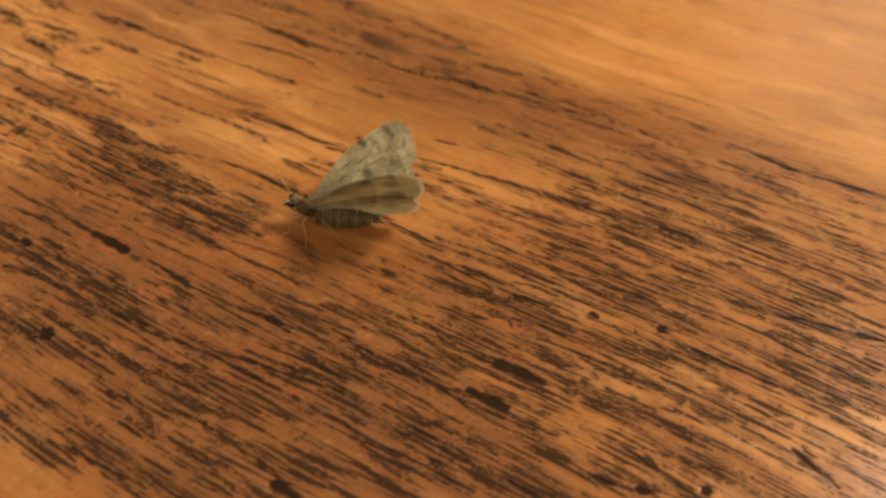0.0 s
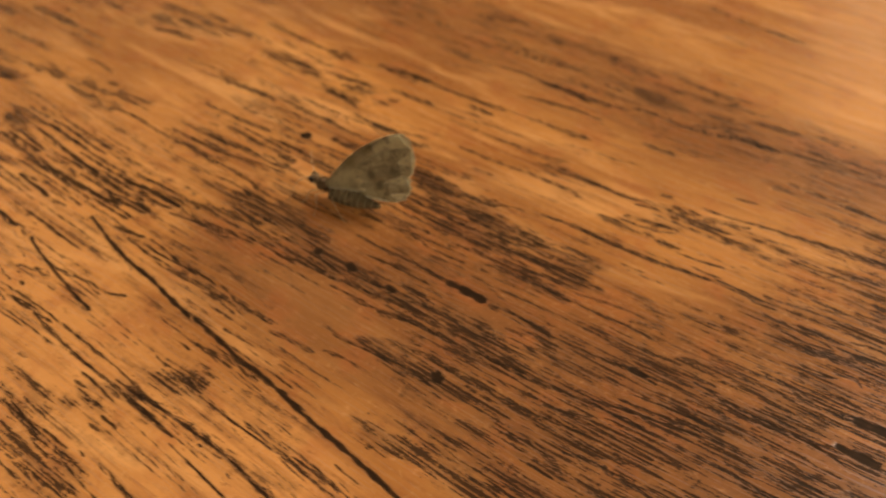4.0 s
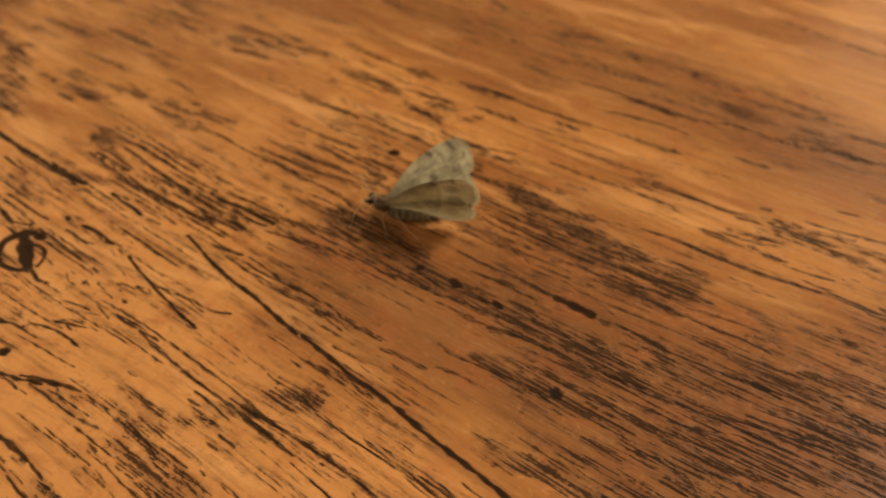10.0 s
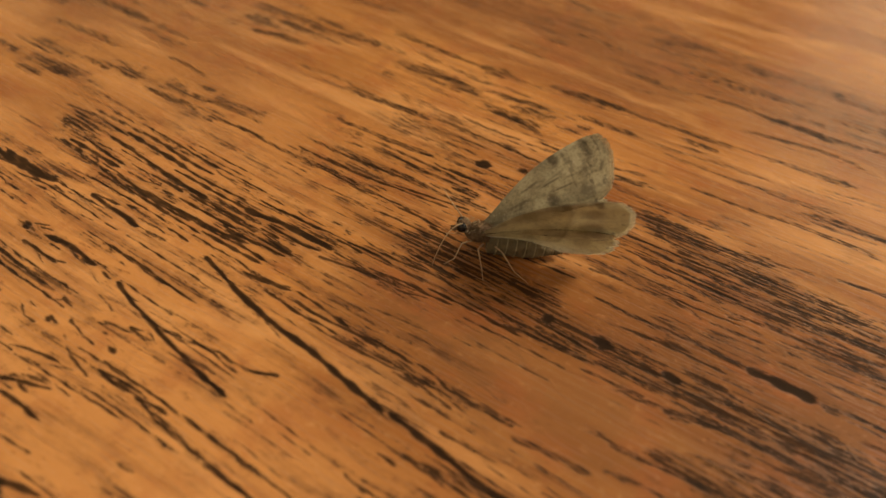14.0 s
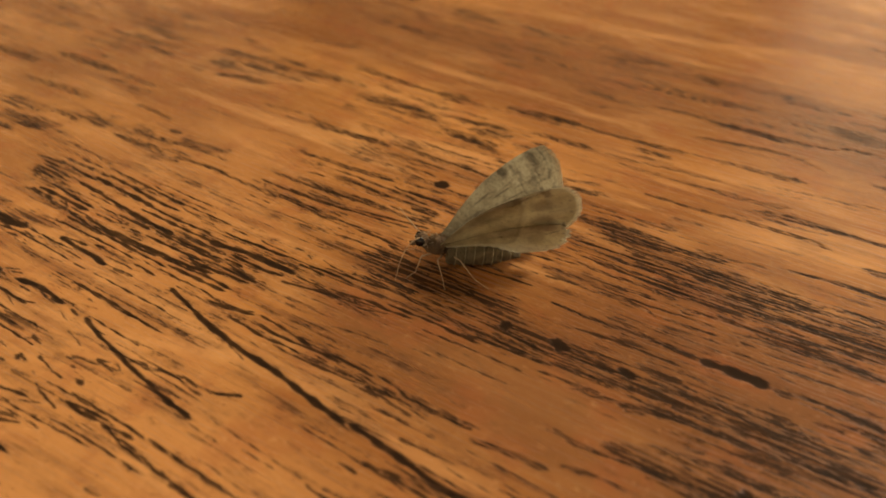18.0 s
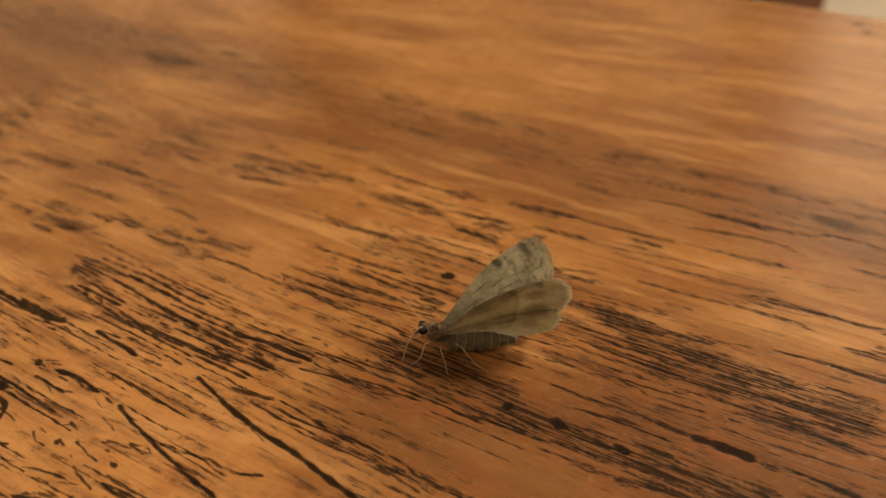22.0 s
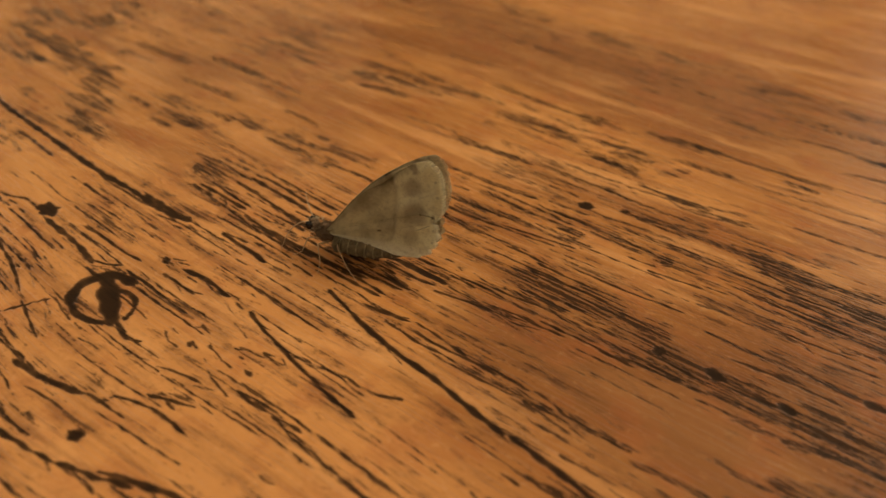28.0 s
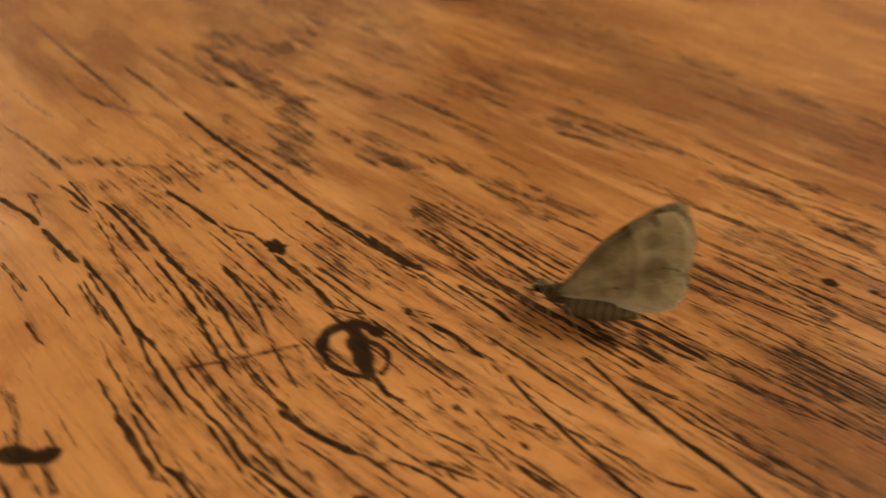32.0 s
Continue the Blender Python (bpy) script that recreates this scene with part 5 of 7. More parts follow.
pore(0.48, 0.60, -7.6, 52.4, -5.0, 50.6, -0.7, 47.7)
pore(0.40, 0.60, -9.1, 51.8, -7.3, 50.5)
pore(0.55, 0.60, -6.7, 51.5, -2.5, 49.8, 0.9, 47.3, 3.0, 45.7)
pore(0.24, 0.40, -11.2, 58.1, -8.2, 55.2)
pore(0.34, 0.40, -3.7, 54.4, 0.1, 52.2)
pore(0.31, 0.50, -10.7, 48.6, -7.2, 46.5, -4.5, 44.1)
pore(0.61, 0.50, 1.6, 47.8, 3.3, 46.1)
pore(0.31, 0.50, 3.8, 47.9, 7.8, 45.0)
smudge(1.06, 0.50, -9.6, 46.9, -6.2, 44.9)
pore(0.66, 0.90, -36.6, 59.1, -34.2, 58.2, -31.6, 56.8, -29.9, 55.3)
pore(0.58, 0.85, -31.4, 56.3, -29.6, 54.6, -27.4, 52.5, -24.3, 50.3, -21.3, 48.2, -18.4, 46.1, -15.7, 44.5, -13.0, 42.5, -9.9, 40.2, -6.1, 37.3)
pore(0.40, 0.60, -30.5, 55.8, -28.0, 54.4)
pore(0.46, 0.75, -26.8, 54.5, -23.8, 52.5, -21.3, 50.7, -18.4, 48.7)
pore(0.29, 0.50, -18.4, 48.7, -15.5, 46.6, -13.6, 45.0, -10.0, 42.2, -6.7, 40.3)
pore(0.56, 0.60, -13.7, 45.4, -12.2, 43.8, -10.0, 42.2)
pore(0.36, 0.60, -20.8, 46.4, -18.0, 44.4, -15.1, 42.0)
pore(0.36, 0.50, -21.5, 45.1, -19.3, 43.9)
pore(0.47, 0.60, -21.8, 42.1, -20.3, 41.0)
pore(0.49, 0.50, -19.0, 42.7, -16.3, 41.1)
pore(0.41, 0.70, -16.0, 39.9, -13.3, 38.1)
pore(0.56, 0.70, -13.4, 42.5, -10.3, 40.2)
smudge(1.44, 0.50, -21.3, 43.0, -16.2, 40.7)
smudge(1.45, 0.50, -16.5, 41.9, -14.0, 40.8)
pore(0.40, 0.60, -17.1, 38.7, -15.4, 37.6)
pore(0.45, 0.50, -10.4, 47.3, -7.8, 45.7)
pore(0.30, 0.50, -11.7, 49.5, -9.8, 47.7)
pore(0.62, 0.75, -45.4, 48.1, -42.9, 47.7, -40.2, 46.9, -37.7, 46.4, -35.8, 45.6)
pore(0.28, 0.60, -43.7, 46.8, -41.1, 45.4, -38.9, 43.9)
pore(0.59, 0.50, -39.6, 46.3, -38.0, 44.4)
pore(0.91, 0.75, -35.7, 45.4, -32.8, 43.8, -30.7, 42.2)
pore(0.79, 0.65, -30.7, 42.2, -28.8, 41.0, -26.8, 39.5, -24.0, 37.6, -22.0, 36.2)
pore(0.33, 0.80, -28.2, 41.4, -25.5, 39.1, -23.1, 37.3)
pore(0.42, 0.35, -34.9, 41.6, -31.4, 40.1)
pore(0.38, 0.50, -32.1, 38.1, -30.6, 36.9)
pore(1.50, 0.45, -13.1, 134.1, -8.2, 129.8, -3.6, 126.8, -0.1, 124.7)
pore(1.54, 0.65, 1.2, 124.0, 4.1, 122.9, 6.2, 121.5)
pore(1.58, 0.60, -10.8, 123.0, -7.2, 120.9, -3.7, 119.0, 0.4, 115.5)
smudge(2.16, 0.50, -13.3, 119.4, -8.9, 117.7, -5.5, 115.8)
pore(0.99, 0.50, -3.7, 122.8, 0.5, 119.1, 4.6, 117.5)
pore(1.39, 0.70, 1.1, 112.3, 3.4, 110.9, 5.7, 109.3, 7.9, 108.0, 10.1, 107.3)
pore(1.41, 0.50, 3.6, 114.6, 7.6, 113.9, 10.6, 111.4)
pore(1.63, 0.50, 5.1, 112.4, 10.4, 109.7)
pore(0.68, 0.50, 4.6, 117.5, 8.5, 115.0)
pore(1.11, 0.75, -17.7, 113.1, -15.5, 112.0, -12.0, 110.3, -8.7, 108.5, -6.3, 107.2)
pore(0.70, 0.70, -6.3, 108.0, -1.6, 105.2, 2.9, 102.1, 6.4, 99.9, 10.4, 96.8, 13.0, 95.6)
pore(1.07, 0.75, 13.1, 95.8, 15.0, 94.8, 16.8, 93.4)
pore(0.71, 0.70, 8.9, 103.3, 11.0, 101.7, 13.7, 100.3, 16.3, 99.0, 18.9, 98.0, 22.1, 97.2)
pore(0.99, 0.80, 12.3, 100.7, 15.6, 98.8, 17.5, 98.0)
pore(0.55, 0.60, 12.2, 100.0, 14.0, 97.7, 16.6, 96.4, 19.8, 95.4, 21.5, 94.6)
pore(0.61, 0.70, 3.1, 93.7, 6.4, 91.8, 9.6, 89.8, 12.1, 88.7, 14.4, 87.0)
pore(0.50, 0.70, 3.1, 94.8, 7.2, 92.9, 10.4, 90.9, 12.8, 89.5)
pore(0.49, 0.70, 6.1, 95.8, 9.4, 94.4, 12.7, 93.0, 15.1, 91.2, 17.5, 90.0, 20.3, 88.5)
pore(0.51, 0.60, 7.4, 94.8, 10.6, 92.9, 13.1, 91.3)
pore(0.92, 0.50, 12.1, 94.1, 14.7, 92.9, 16.6, 92.1)
pore(0.47, 0.70, 0.8, 91.3, 3.5, 89.5, 6.0, 87.8, 7.3, 87.0)
pore(0.58, 0.70, 3.6, 90.8, 6.1, 89.0, 9.2, 86.9, 11.0, 85.7)
pore(0.23, 0.70, 5.5, 86.2, 7.7, 84.9, 8.9, 84.4)
pore(1.64, 0.70, 9.1, 85.7, 10.9, 85.1)
smudge(1.45, 0.70, 10.9, 85.1, 13.2, 83.5, 14.8, 81.9, 17.0, 80.4, 18.4, 79.3)
smudge(1.87, 0.70, 11.4, 88.5, 13.2, 87.3)
pore(0.69, 0.40, 13.2, 87.3, 15.5, 85.7, 18.4, 84.8)
pore(0.33, 0.60, 7.6, 83.7, 11.1, 82.0, 14.0, 80.7)
pore(0.31, 0.60, -1.5, 83.1, 1.0, 81.6, 3.4, 80.1, 5.8, 78.7, 8.7, 77.4, 10.9, 76.1)
pore(0.61, 0.40, 5.6, 80.1, 8.2, 78.3, 9.9, 77.5)
pore(2.15, 0.55, -64.8, 138.7, -59.2, 135.4, -53.0, 131.2)
pore(2.17, 0.50, -80.4, 143.2, -74.5, 139.7, -67.8, 135.3)
smudge(3.55, 0.50, -81.5, 138.4, -73.9, 135.1)
smudge(2.19, 0.60, -91.3, 151.7, -86.3, 147.9)
pore(1.41, 0.35, -80.5, 148.1, -72.1, 143.3)
smudge(1.99, 0.50, -64.1, 145.9, -55.4, 142.4)
smudge(1.88, 0.50, -50.0, 141.4, -39.0, 132.6)
pore(1.16, 0.70, -36.1, 130.5, -32.3, 129.5)
smudge(3.67, 0.60, -37.1, 139.3, -25.0, 128.6)
pore(1.74, 0.50, -32.3, 129.5, -27.0, 126.9)
smudge(2.21, 0.50, -34.8, 145.2, -24.0, 135.1, -15.8, 128.8)
pore(0.80, 0.50, -29.2, 121.4, -20.4, 116.9, -12.7, 110.7)
pore(1.01, 0.60, -18.9, 115.0, -12.7, 110.7)
pore(0.71, 0.40, -22.5, 108.7, -18.3, 106.2)
pore(0.98, 0.65, -13.5, 133.1, -9.1, 131.1, -4.0, 127.0, 0.9, 123.5, 6.7, 120.4)
smudge(1.72, 0.50, -8.6, 126.9, -5.9, 124.0)
smudge(2.24, 0.60, -10.0, 120.9, -3.9, 117.3, 2.0, 112.8)
pore(0.85, 0.60, -8.9, 121.0, -3.0, 118.2)
pore(1.45, 0.70, 2.1, 111.1, 6.6, 107.7, 8.9, 105.3)
pore(0.56, 0.60, -1.8, 108.4, 2.7, 105.1, 7.0, 103.2)
pore(1.29, 0.40, -17.3, 130.9, -10.7, 125.9)
pore(1.61, 0.65, 6.3, 112.1, 11.7, 109.6)
pore(1.54, 0.80, 12.3, 118.6, 17.8, 116.0, 23.2, 112.9)
pore(0.98, 0.75, 23.2, 112.5, 29.4, 109.2, 34.3, 106.0)
pore(1.23, 0.65, 14.8, 111.4, 19.0, 108.6, 23.2, 106.5)
pore(0.74, 0.80, 21.1, 108.1, 22.1, 107.3)
pore(1.24, 0.60, 29.3, 106.7, 33.2, 104.3)
pore(0.62, 0.50, 26.2, 104.1, 33.1, 101.1, 38.8, 98.2)
pore(0.59, 0.65, 7.0, 102.8, 13.2, 99.7, 18.3, 96.8)
pore(0.58, 0.70, 14.3, 98.2, 23.1, 94.7)
pore(0.90, 0.70, 1.1, 122.2, 4.5, 120.9)
pore(1.13, 0.50, 17.3, 138.1, 23.2, 133.9, 28.9, 130.9)
pore(0.88, 0.40, 4.7, 132.4, 11.9, 127.4)
pore(0.66, 0.50, -0.7, 117.4, 8.3, 113.0, 10.5, 112.2)
pore(1.22, 0.40, -6.9, 151.8, -1.5, 148.2)
smudge(1.98, 0.40, -13.1, 142.1, -6.6, 138.8)
pore(1.21, 0.30, -22.3, 145.4, -12.9, 140.9)
pore(1.08, 0.40, 34.5, 128.9, 40.8, 124.1)
pore(1.42, 0.30, 23.2, 125.6, 34.0, 119.1)
smudge(2.63, 0.50, 10.9, 106.2, 15.9, 108.0)
pore(1.30, 0.55, 34.4, 126.9, 40.7, 123.1, 48.9, 118.6)
pore(0.89, 0.60, 34.0, 120.1, 40.2, 116.9, 44.2, 114.0)
pore(1.54, 0.85, 44.2, 114.0, 47.1, 112.3, 50.9, 109.5)
pore(1.01, 0.75, 50.9, 109.8, 55.6, 107.4, 58.4, 106.3)
pore(1.00, 0.70, 58.6, 107.5, 63.2, 105.2, 66.5, 102.4)
pore(1.06, 0.50, 52.7, 115.1, 57.4, 112.5, 59.2, 110.9)
smudge(1.72, 0.60, 59.2, 110.9, 63.8, 108.5, 67.5, 106.9)
pore(1.30, 0.70, 66.5, 102.4, 70.0, 100.9, 73.4, 99.2)
pore(1.30, 0.50, 67.6, 102.9, 74.0, 101.5, 77.0, 98.6)
pore(1.93, 0.75, 73.6, 100.0, 78.7, 97.9, 81.9, 95.8)
pore(0.93, 0.50, 81.9, 95.8, 85.9, 94.4)
pore(1.00, 0.65, 38.7, 110.3, 43.6, 108.2, 48.5, 106.4, 53.9, 102.5)
smudge(1.84, 0.60, 41.1, 102.9, 44.8, 100.7, 49.4, 98.5)
pore(1.23, 0.60, 45.7, 99.9, 50.3, 97.8)
pore(1.06, 0.70, 59.7, 97.0, 62.2, 95.6, 64.8, 94.2)
pore(0.95, 0.50, 33.4, 106.8, 36.3, 105.2)
pore(0.73, 0.50, 37.6, 95.9, 40.4, 94.5)
pore(0.92, 0.40, 55.7, 121.6, 61.5, 118.0)
pore(1.28, 0.50, 77.7, 143.8, 83.3, 138.4, 87.8, 134.2)
pore(1.21, 0.40, 83.8, 154.6, 89.8, 149.8)
pore(1.46, 0.40, 88.9, 134.2, 95.9, 128.3)
pore(1.32, 0.40, 77.3, 103.2, 79.8, 101.7)
pore(0.80, 0.35, 79.5, 132.0, 84.0, 128.0)
pore(0.55, 0.60, 74.1, 62.6, 77.1, 61.5, 80.8, 59.7, 83.7, 58.3)
pore(0.66, 0.80, 79.3, 62.9, 81.8, 61.3, 85.4, 59.3, 88.2, 57.8, 91.0, 56.5)
pore(0.57, 0.50, 69.2, 51.1, 73.5, 49.3, 74.8, 48.4)
smudge(2.56, 0.75, 76.1, 59.9, 80.2, 55.3)
pore(0.93, 0.70, 77.4, 57.8, 79.6, 56.3, 80.9, 54.8)
pore(1.21, 0.75, 75.5, 54.2, 78.4, 53.3, 81.2, 52.4, 83.3, 51.4)
pore(0.77, 0.80, 76.5, 50.3, 78.6, 49.4)
pore(0.60, 0.60, 76.9, 53.7, 80.4, 51.8)
pore(0.39, 0.70, 74.5, 51.7, 77.9, 49.9, 79.3, 49.4)
pore(0.41, 0.50, 71.5, 60.3, 74.4, 58.3, 77.3, 56.3, 80.0, 54.3)
pore(0.40, 0.50, 73.5, 57.2, 76.4, 55.2, 80.0, 53.8)
pore(0.57, 0.50, 87.1, 62.3, 89.3, 61.2)
pore(1.21, 0.50, 86.8, 60.7, 89.2, 59.1)
pore(0.46, 0.50, 89.9, 62.3, 92.0, 61.3)
pore(1.07, 0.70, 78.2, 70.2, 81.2, 68.2, 84.3, 67.3)
smudge(3.60, 0.50, 75.9, 72.0, 82.8, 67.9, 89.1, 66.8)
pore(1.20, 0.50, 84.4, 67.9, 88.3, 66.8, 92.8, 65.2)
pore(1.15, 0.75, 78.0, 76.4, 82.1, 74.6, 86.0, 72.8, 89.9, 71.0, 93.7, 69.3)
pore(0.51, 0.60, 80.8, 54.3, 84.2, 52.4, 87.5, 50.1)
pore(0.77, 0.60, 81.8, 51.4, 83.4, 50.0)
pore(0.52, 0.40, 81.8, 55.8, 84.6, 54.9)
pore(0.97, 0.60, 81.2, 88.2, 85.4, 85.4, 89.4, 82.4, 93.3, 80.0, 97.1, 77.5, 99.4, 76.2)
pore(0.90, 0.50, 95.4, 90.7, 99.6, 88.6, 104.3, 85.8, 107.2, 83.0, 108.6, 81.7)
pore(0.71, 0.60, 98.1, 82.2, 102.1, 80.2, 106.0, 78.7)
pore(0.54, 0.60, 107.2, 76.7, 110.1, 75.1, 113.1, 73.9, 117.8, 71.0)
pore(1.25, 0.80, 79.7, 75.6, 83.6, 73.6, 87.5, 71.6, 91.3, 69.8, 95.0, 67.8, 98.7, 66.5, 102.3, 64.8)
pore(1.99, 0.60, 91.4, 70.4, 94.4, 68.9)
pore(1.07, 0.75, 102.3, 64.8, 105.8, 63.2, 107.8, 62.0, 111.1, 60.1)
pore(0.60, 0.70, 102.5, 65.4, 106.0, 63.8, 107.9, 62.2)
pore(0.47, 0.70, 111.1, 60.1, 113.5, 58.6)
pore(0.54, 0.40, 86.3, 79.5, 90.2, 77.3)
pore(0.75, 0.60, 94.1, 75.5, 98.4, 71.8, 103.5, 69.1, 107.0, 67.2, 110.5, 65.6, 115.2, 63.4)
pore(0.64, 0.60, 100.9, 75.2, 104.7, 73.8, 106.0, 72.6, 111.1, 70.0)
pore(0.73, 0.60, 115.6, 81.8, 118.4, 79.9, 120.4, 78.6)
pore(0.58, 0.40, 86.0, 89.8, 90.1, 87.0, 93.5, 85.6)
pore(0.42, 0.40, 97.6, 79.4, 101.5, 77.8)
pore(0.42, 0.30, 110.4, 79.0, 115.6, 76.5, 119.2, 75.1)
smudge(1.63, 0.50, 91.8, 64.0, 96.9, 61.9, 101.1, 60.4)
smudge(1.86, 0.50, 97.1, 63.0, 102.7, 60.5)
pore(0.68, 0.60, 90.7, 62.4, 93.5, 61.0, 96.3, 59.6)
pore(0.44, 0.50, 93.1, 59.2, 96.7, 58.2)
pore(0.53, 0.85, 85.3, 59.0, 88.2, 57.5, 92.4, 55.9, 95.1, 54.6, 99.0, 52.3, 101.5, 50.9)
pore(0.64, 0.60, 92.3, 55.6, 95.7, 54.1, 99.1, 52.7)
pore(1.05, 0.70, 92.6, 57.1, 93.4, 56.4)
pore(0.72, 0.60, 90.1, 55.7, 91.3, 54.5)
smudge(2.71, 0.60, 95.7, 54.1, 100.6, 52.8)
pore(0.51, 0.80, 101.5, 50.9, 103.3, 49.5, 104.5, 48.9)
pore(0.72, 0.70, 103.6, 56.8, 103.9, 55.3)
pore(0.65, 0.70, 103.7, 55.8, 106.5, 55.2, 109.1, 53.9, 111.2, 52.0)
pore(1.08, 0.50, 105.6, 54.8, 108.7, 53.0, 110.7, 50.6)
smudge(3.21, 0.60, 106.1, 53.9, 110.9, 51.1)
pore(0.90, 0.85, 91.1, 50.2, 92.3, 49.5)
pore(0.30, 0.50, 92.2, 49.3, 94.9, 47.9)
pore(0.89, 0.90, 99.7, 48.3, 100.7, 47.4)
pore(0.48, 0.80, 100.3, 46.7, 102.1, 45.4, 104.5, 44.2, 106.8, 42.8, 107.8, 42.1)
smudge(1.36, 0.60, 104.6, 46.6, 107.7, 45.5)
pore(0.88, 0.80, 96.7, 47.8, 97.0, 47.1)
pore(0.57, 0.70, 95.8, 45.5, 96.4, 45.3)
pore(0.39, 0.60, 97.5, 46.6, 99.8, 44.9, 100.8, 43.7)
pore(0.85, 0.60, 99.6, 44.1, 101.0, 43.0)
pore(0.55, 0.50, 98.0, 43.6, 99.1, 42.3)
pore(0.37, 0.60, 84.7, 46.8, 87.3, 45.5, 89.8, 44.3, 91.7, 43.3, 94.8, 41.8)
pore(0.72, 0.50, 93.2, 42.2, 95.4, 41.4)
pore(1.15, 0.97, 79.5, 43.2, 81.4, 42.4, 83.7, 41.1, 84.9, 40.3)
pore(0.54, 0.80, 77.9, 44.2, 79.8, 43.2)
pore(0.70, 0.70, 83.7, 41.1, 86.2, 40.0, 87.7, 39.0)
pore(0.75, 0.60, 88.0, 49.2, 89.2, 47.8)
smudge(1.91, 0.50, 86.7, 50.1, 89.8, 47.4)
pore(0.50, 0.60, 86.2, 51.2, 88.2, 50.1, 90.2, 49.0)
pore(0.87, 0.60, 89.1, 40.9, 89.9, 40.0)
pore(0.54, 0.40, 90.0, 41.7, 91.2, 40.9)
pore(1.04, 0.90, 91.1, 39.4, 93.3, 38.7, 95.1, 37.7)
pore(0.45, 0.70, 102.4, 39.9, 103.4, 38.7)
pore(0.36, 0.40, 96.0, 41.0, 98.9, 39.3)
smudge(1.41, 0.70, 79.2, 53.8, 82.0, 52.4, 83.2, 51.0)
pore(0.58, 0.60, 78.7, 50.4, 81.5, 49.5, 82.0, 48.1)
pore(0.40, 0.50, 82.9, 53.4, 87.0, 51.5)
smudge(1.62, 0.50, 96.4, 50.8, 98.3, 49.9)
pore(0.70, 0.85, 30.1, 48.4, 32.7, 46.1, 35.1, 44.4, 36.7, 43.8)
pore(0.79, 0.80, 35.8, 44.8, 38.2, 43.1, 40.5, 41.9, 43.4, 40.6, 46.3, 39.5)
pore(0.73, 0.85, 45.9, 45.0, 48.8, 43.2, 51.7, 41.5, 54.6, 40.1, 57.3, 38.3, 60.0, 36.8, 62.7, 35.3)
smudge(3.18, 0.70, 47.2, 46.4, 51.6, 44.3, 55.9, 42.2, 60.1, 40.2)
pore(0.42, 0.60, 46.6, 45.1, 50.2, 43.8, 54.5, 42.2, 58.7, 40.6, 62.8, 39.0)
pore(0.34, 0.60, 50.2, 45.1, 54.5, 43.3, 58.0, 41.7)
pore(0.35, 0.50, 51.6, 46.1, 56.6, 44.0, 60.8, 41.9)
pore(0.34, 0.50, 55.9, 44.4, 60.1, 42.3, 62.9, 40.7)
smudge(1.40, 0.60, 37.4, 44.0, 42.0, 41.0)
pore(0.91, 0.50, 43.2, 43.2, 46.8, 42.0)
pore(0.41, 0.50, 40.2, 44.0, 44.7, 42.4)
pore(1.14, 0.70, 35.8, 39.8, 38.0, 39.0, 39.6, 37.7, 41.1, 36.1, 41.9, 35.3)
smudge(1.02, 0.60, 37.0, 38.8, 39.3, 37.3)
pore(0.86, 0.85, 41.1, 36.5, 42.4, 33.8)
pore(0.35, 0.80, 38.1, 35.8, 40.0, 34.5, 41.4, 33.5)
pore(0.29, 0.50, 35.7, 38.4, 38.3, 36.8)
pore(0.44, 0.70, 42.7, 37.3, 45.2, 36.4, 47.3, 35.1, 48.7, 34.7)
pore(0.91, 0.85, 47.3, 35.5, 48.4, 34.3)
pore(0.56, 0.80, 48.7, 34.3, 51.4, 32.5, 53.5, 31.1, 55.4, 29.7, 56.7, 28.6)
smudge(1.04, 0.60, 43.9, 35.8, 48.1, 33.9)
pore(1.40, 0.85, 56.1, 28.6, 58.6, 28.1)
smudge(1.12, 0.60, 53.4, 31.4, 56.7, 29.3)
pore(0.69, 0.85, 30.8, 33.5, 32.9, 32.8, 35.1, 31.7, 37.2, 30.5)
pore(0.86, 0.70, 32.6, 34.7, 33.4, 34.0)
pore(0.79, 0.90, 34.0, 32.5, 34.7, 31.9)
pore(1.01, 0.85, 37.2, 30.7, 39.4, 29.3, 42.0, 28.3, 43.4, 27.5)
smudge(1.36, 0.60, 30.9, 32.8, 33.8, 31.3, 36.7, 29.9)
smudge(3.68, 0.55, 54.7, 33.7, 61.2, 30.9)
smudge(1.07, 0.60, 47.8, 38.3, 50.6, 36.7)
pore(0.57, 0.50, 57.3, 32.3, 59.9, 30.1)
pore(0.35, 0.30, 44.9, 32.3, 50.9, 29.9)
pore(0.94, 0.90, 60.3, 48.1, 62.4, 46.5, 64.8, 44.6, 66.5, 43.3, 68.5, 42.1, 71.2, 40.9)
pore(0.42, 0.70, 71.2, 40.9, 73.8, 39.3, 76.2, 37.3)
pore(0.49, 0.60, 75.6, 37.7, 76.8, 36.7)
pore(0.64, 0.60, 66.2, 49.6, 69.0, 47.8, 72.4, 46.1, 74.5, 45.2)
pore(0.84, 0.60, 68.4, 50.1, 71.9, 48.4, 75.2, 45.7)
pore(0.72, 0.80, 72.5, 47.0, 75.8, 44.7)
pore(0.62, 0.75, 75.8, 44.7, 78.5, 43.3, 80.4, 42.5, 81.8, 42.2)
smudge(2.64, 0.70, 68.7, 44.7, 72.1, 43.0)
pore(0.27, 0.70, 68.8, 45.6, 72.9, 43.5)
pore(0.26, 0.70, 68.7, 44.7, 72.8, 42.6)
pore(0.26, 0.70, 68.7, 43.8, 72.0, 41.7)
pore(1.17, 0.98, 76.2, 39.6, 77.8, 38.5, 79.3, 37.8, 80.5, 36.8)
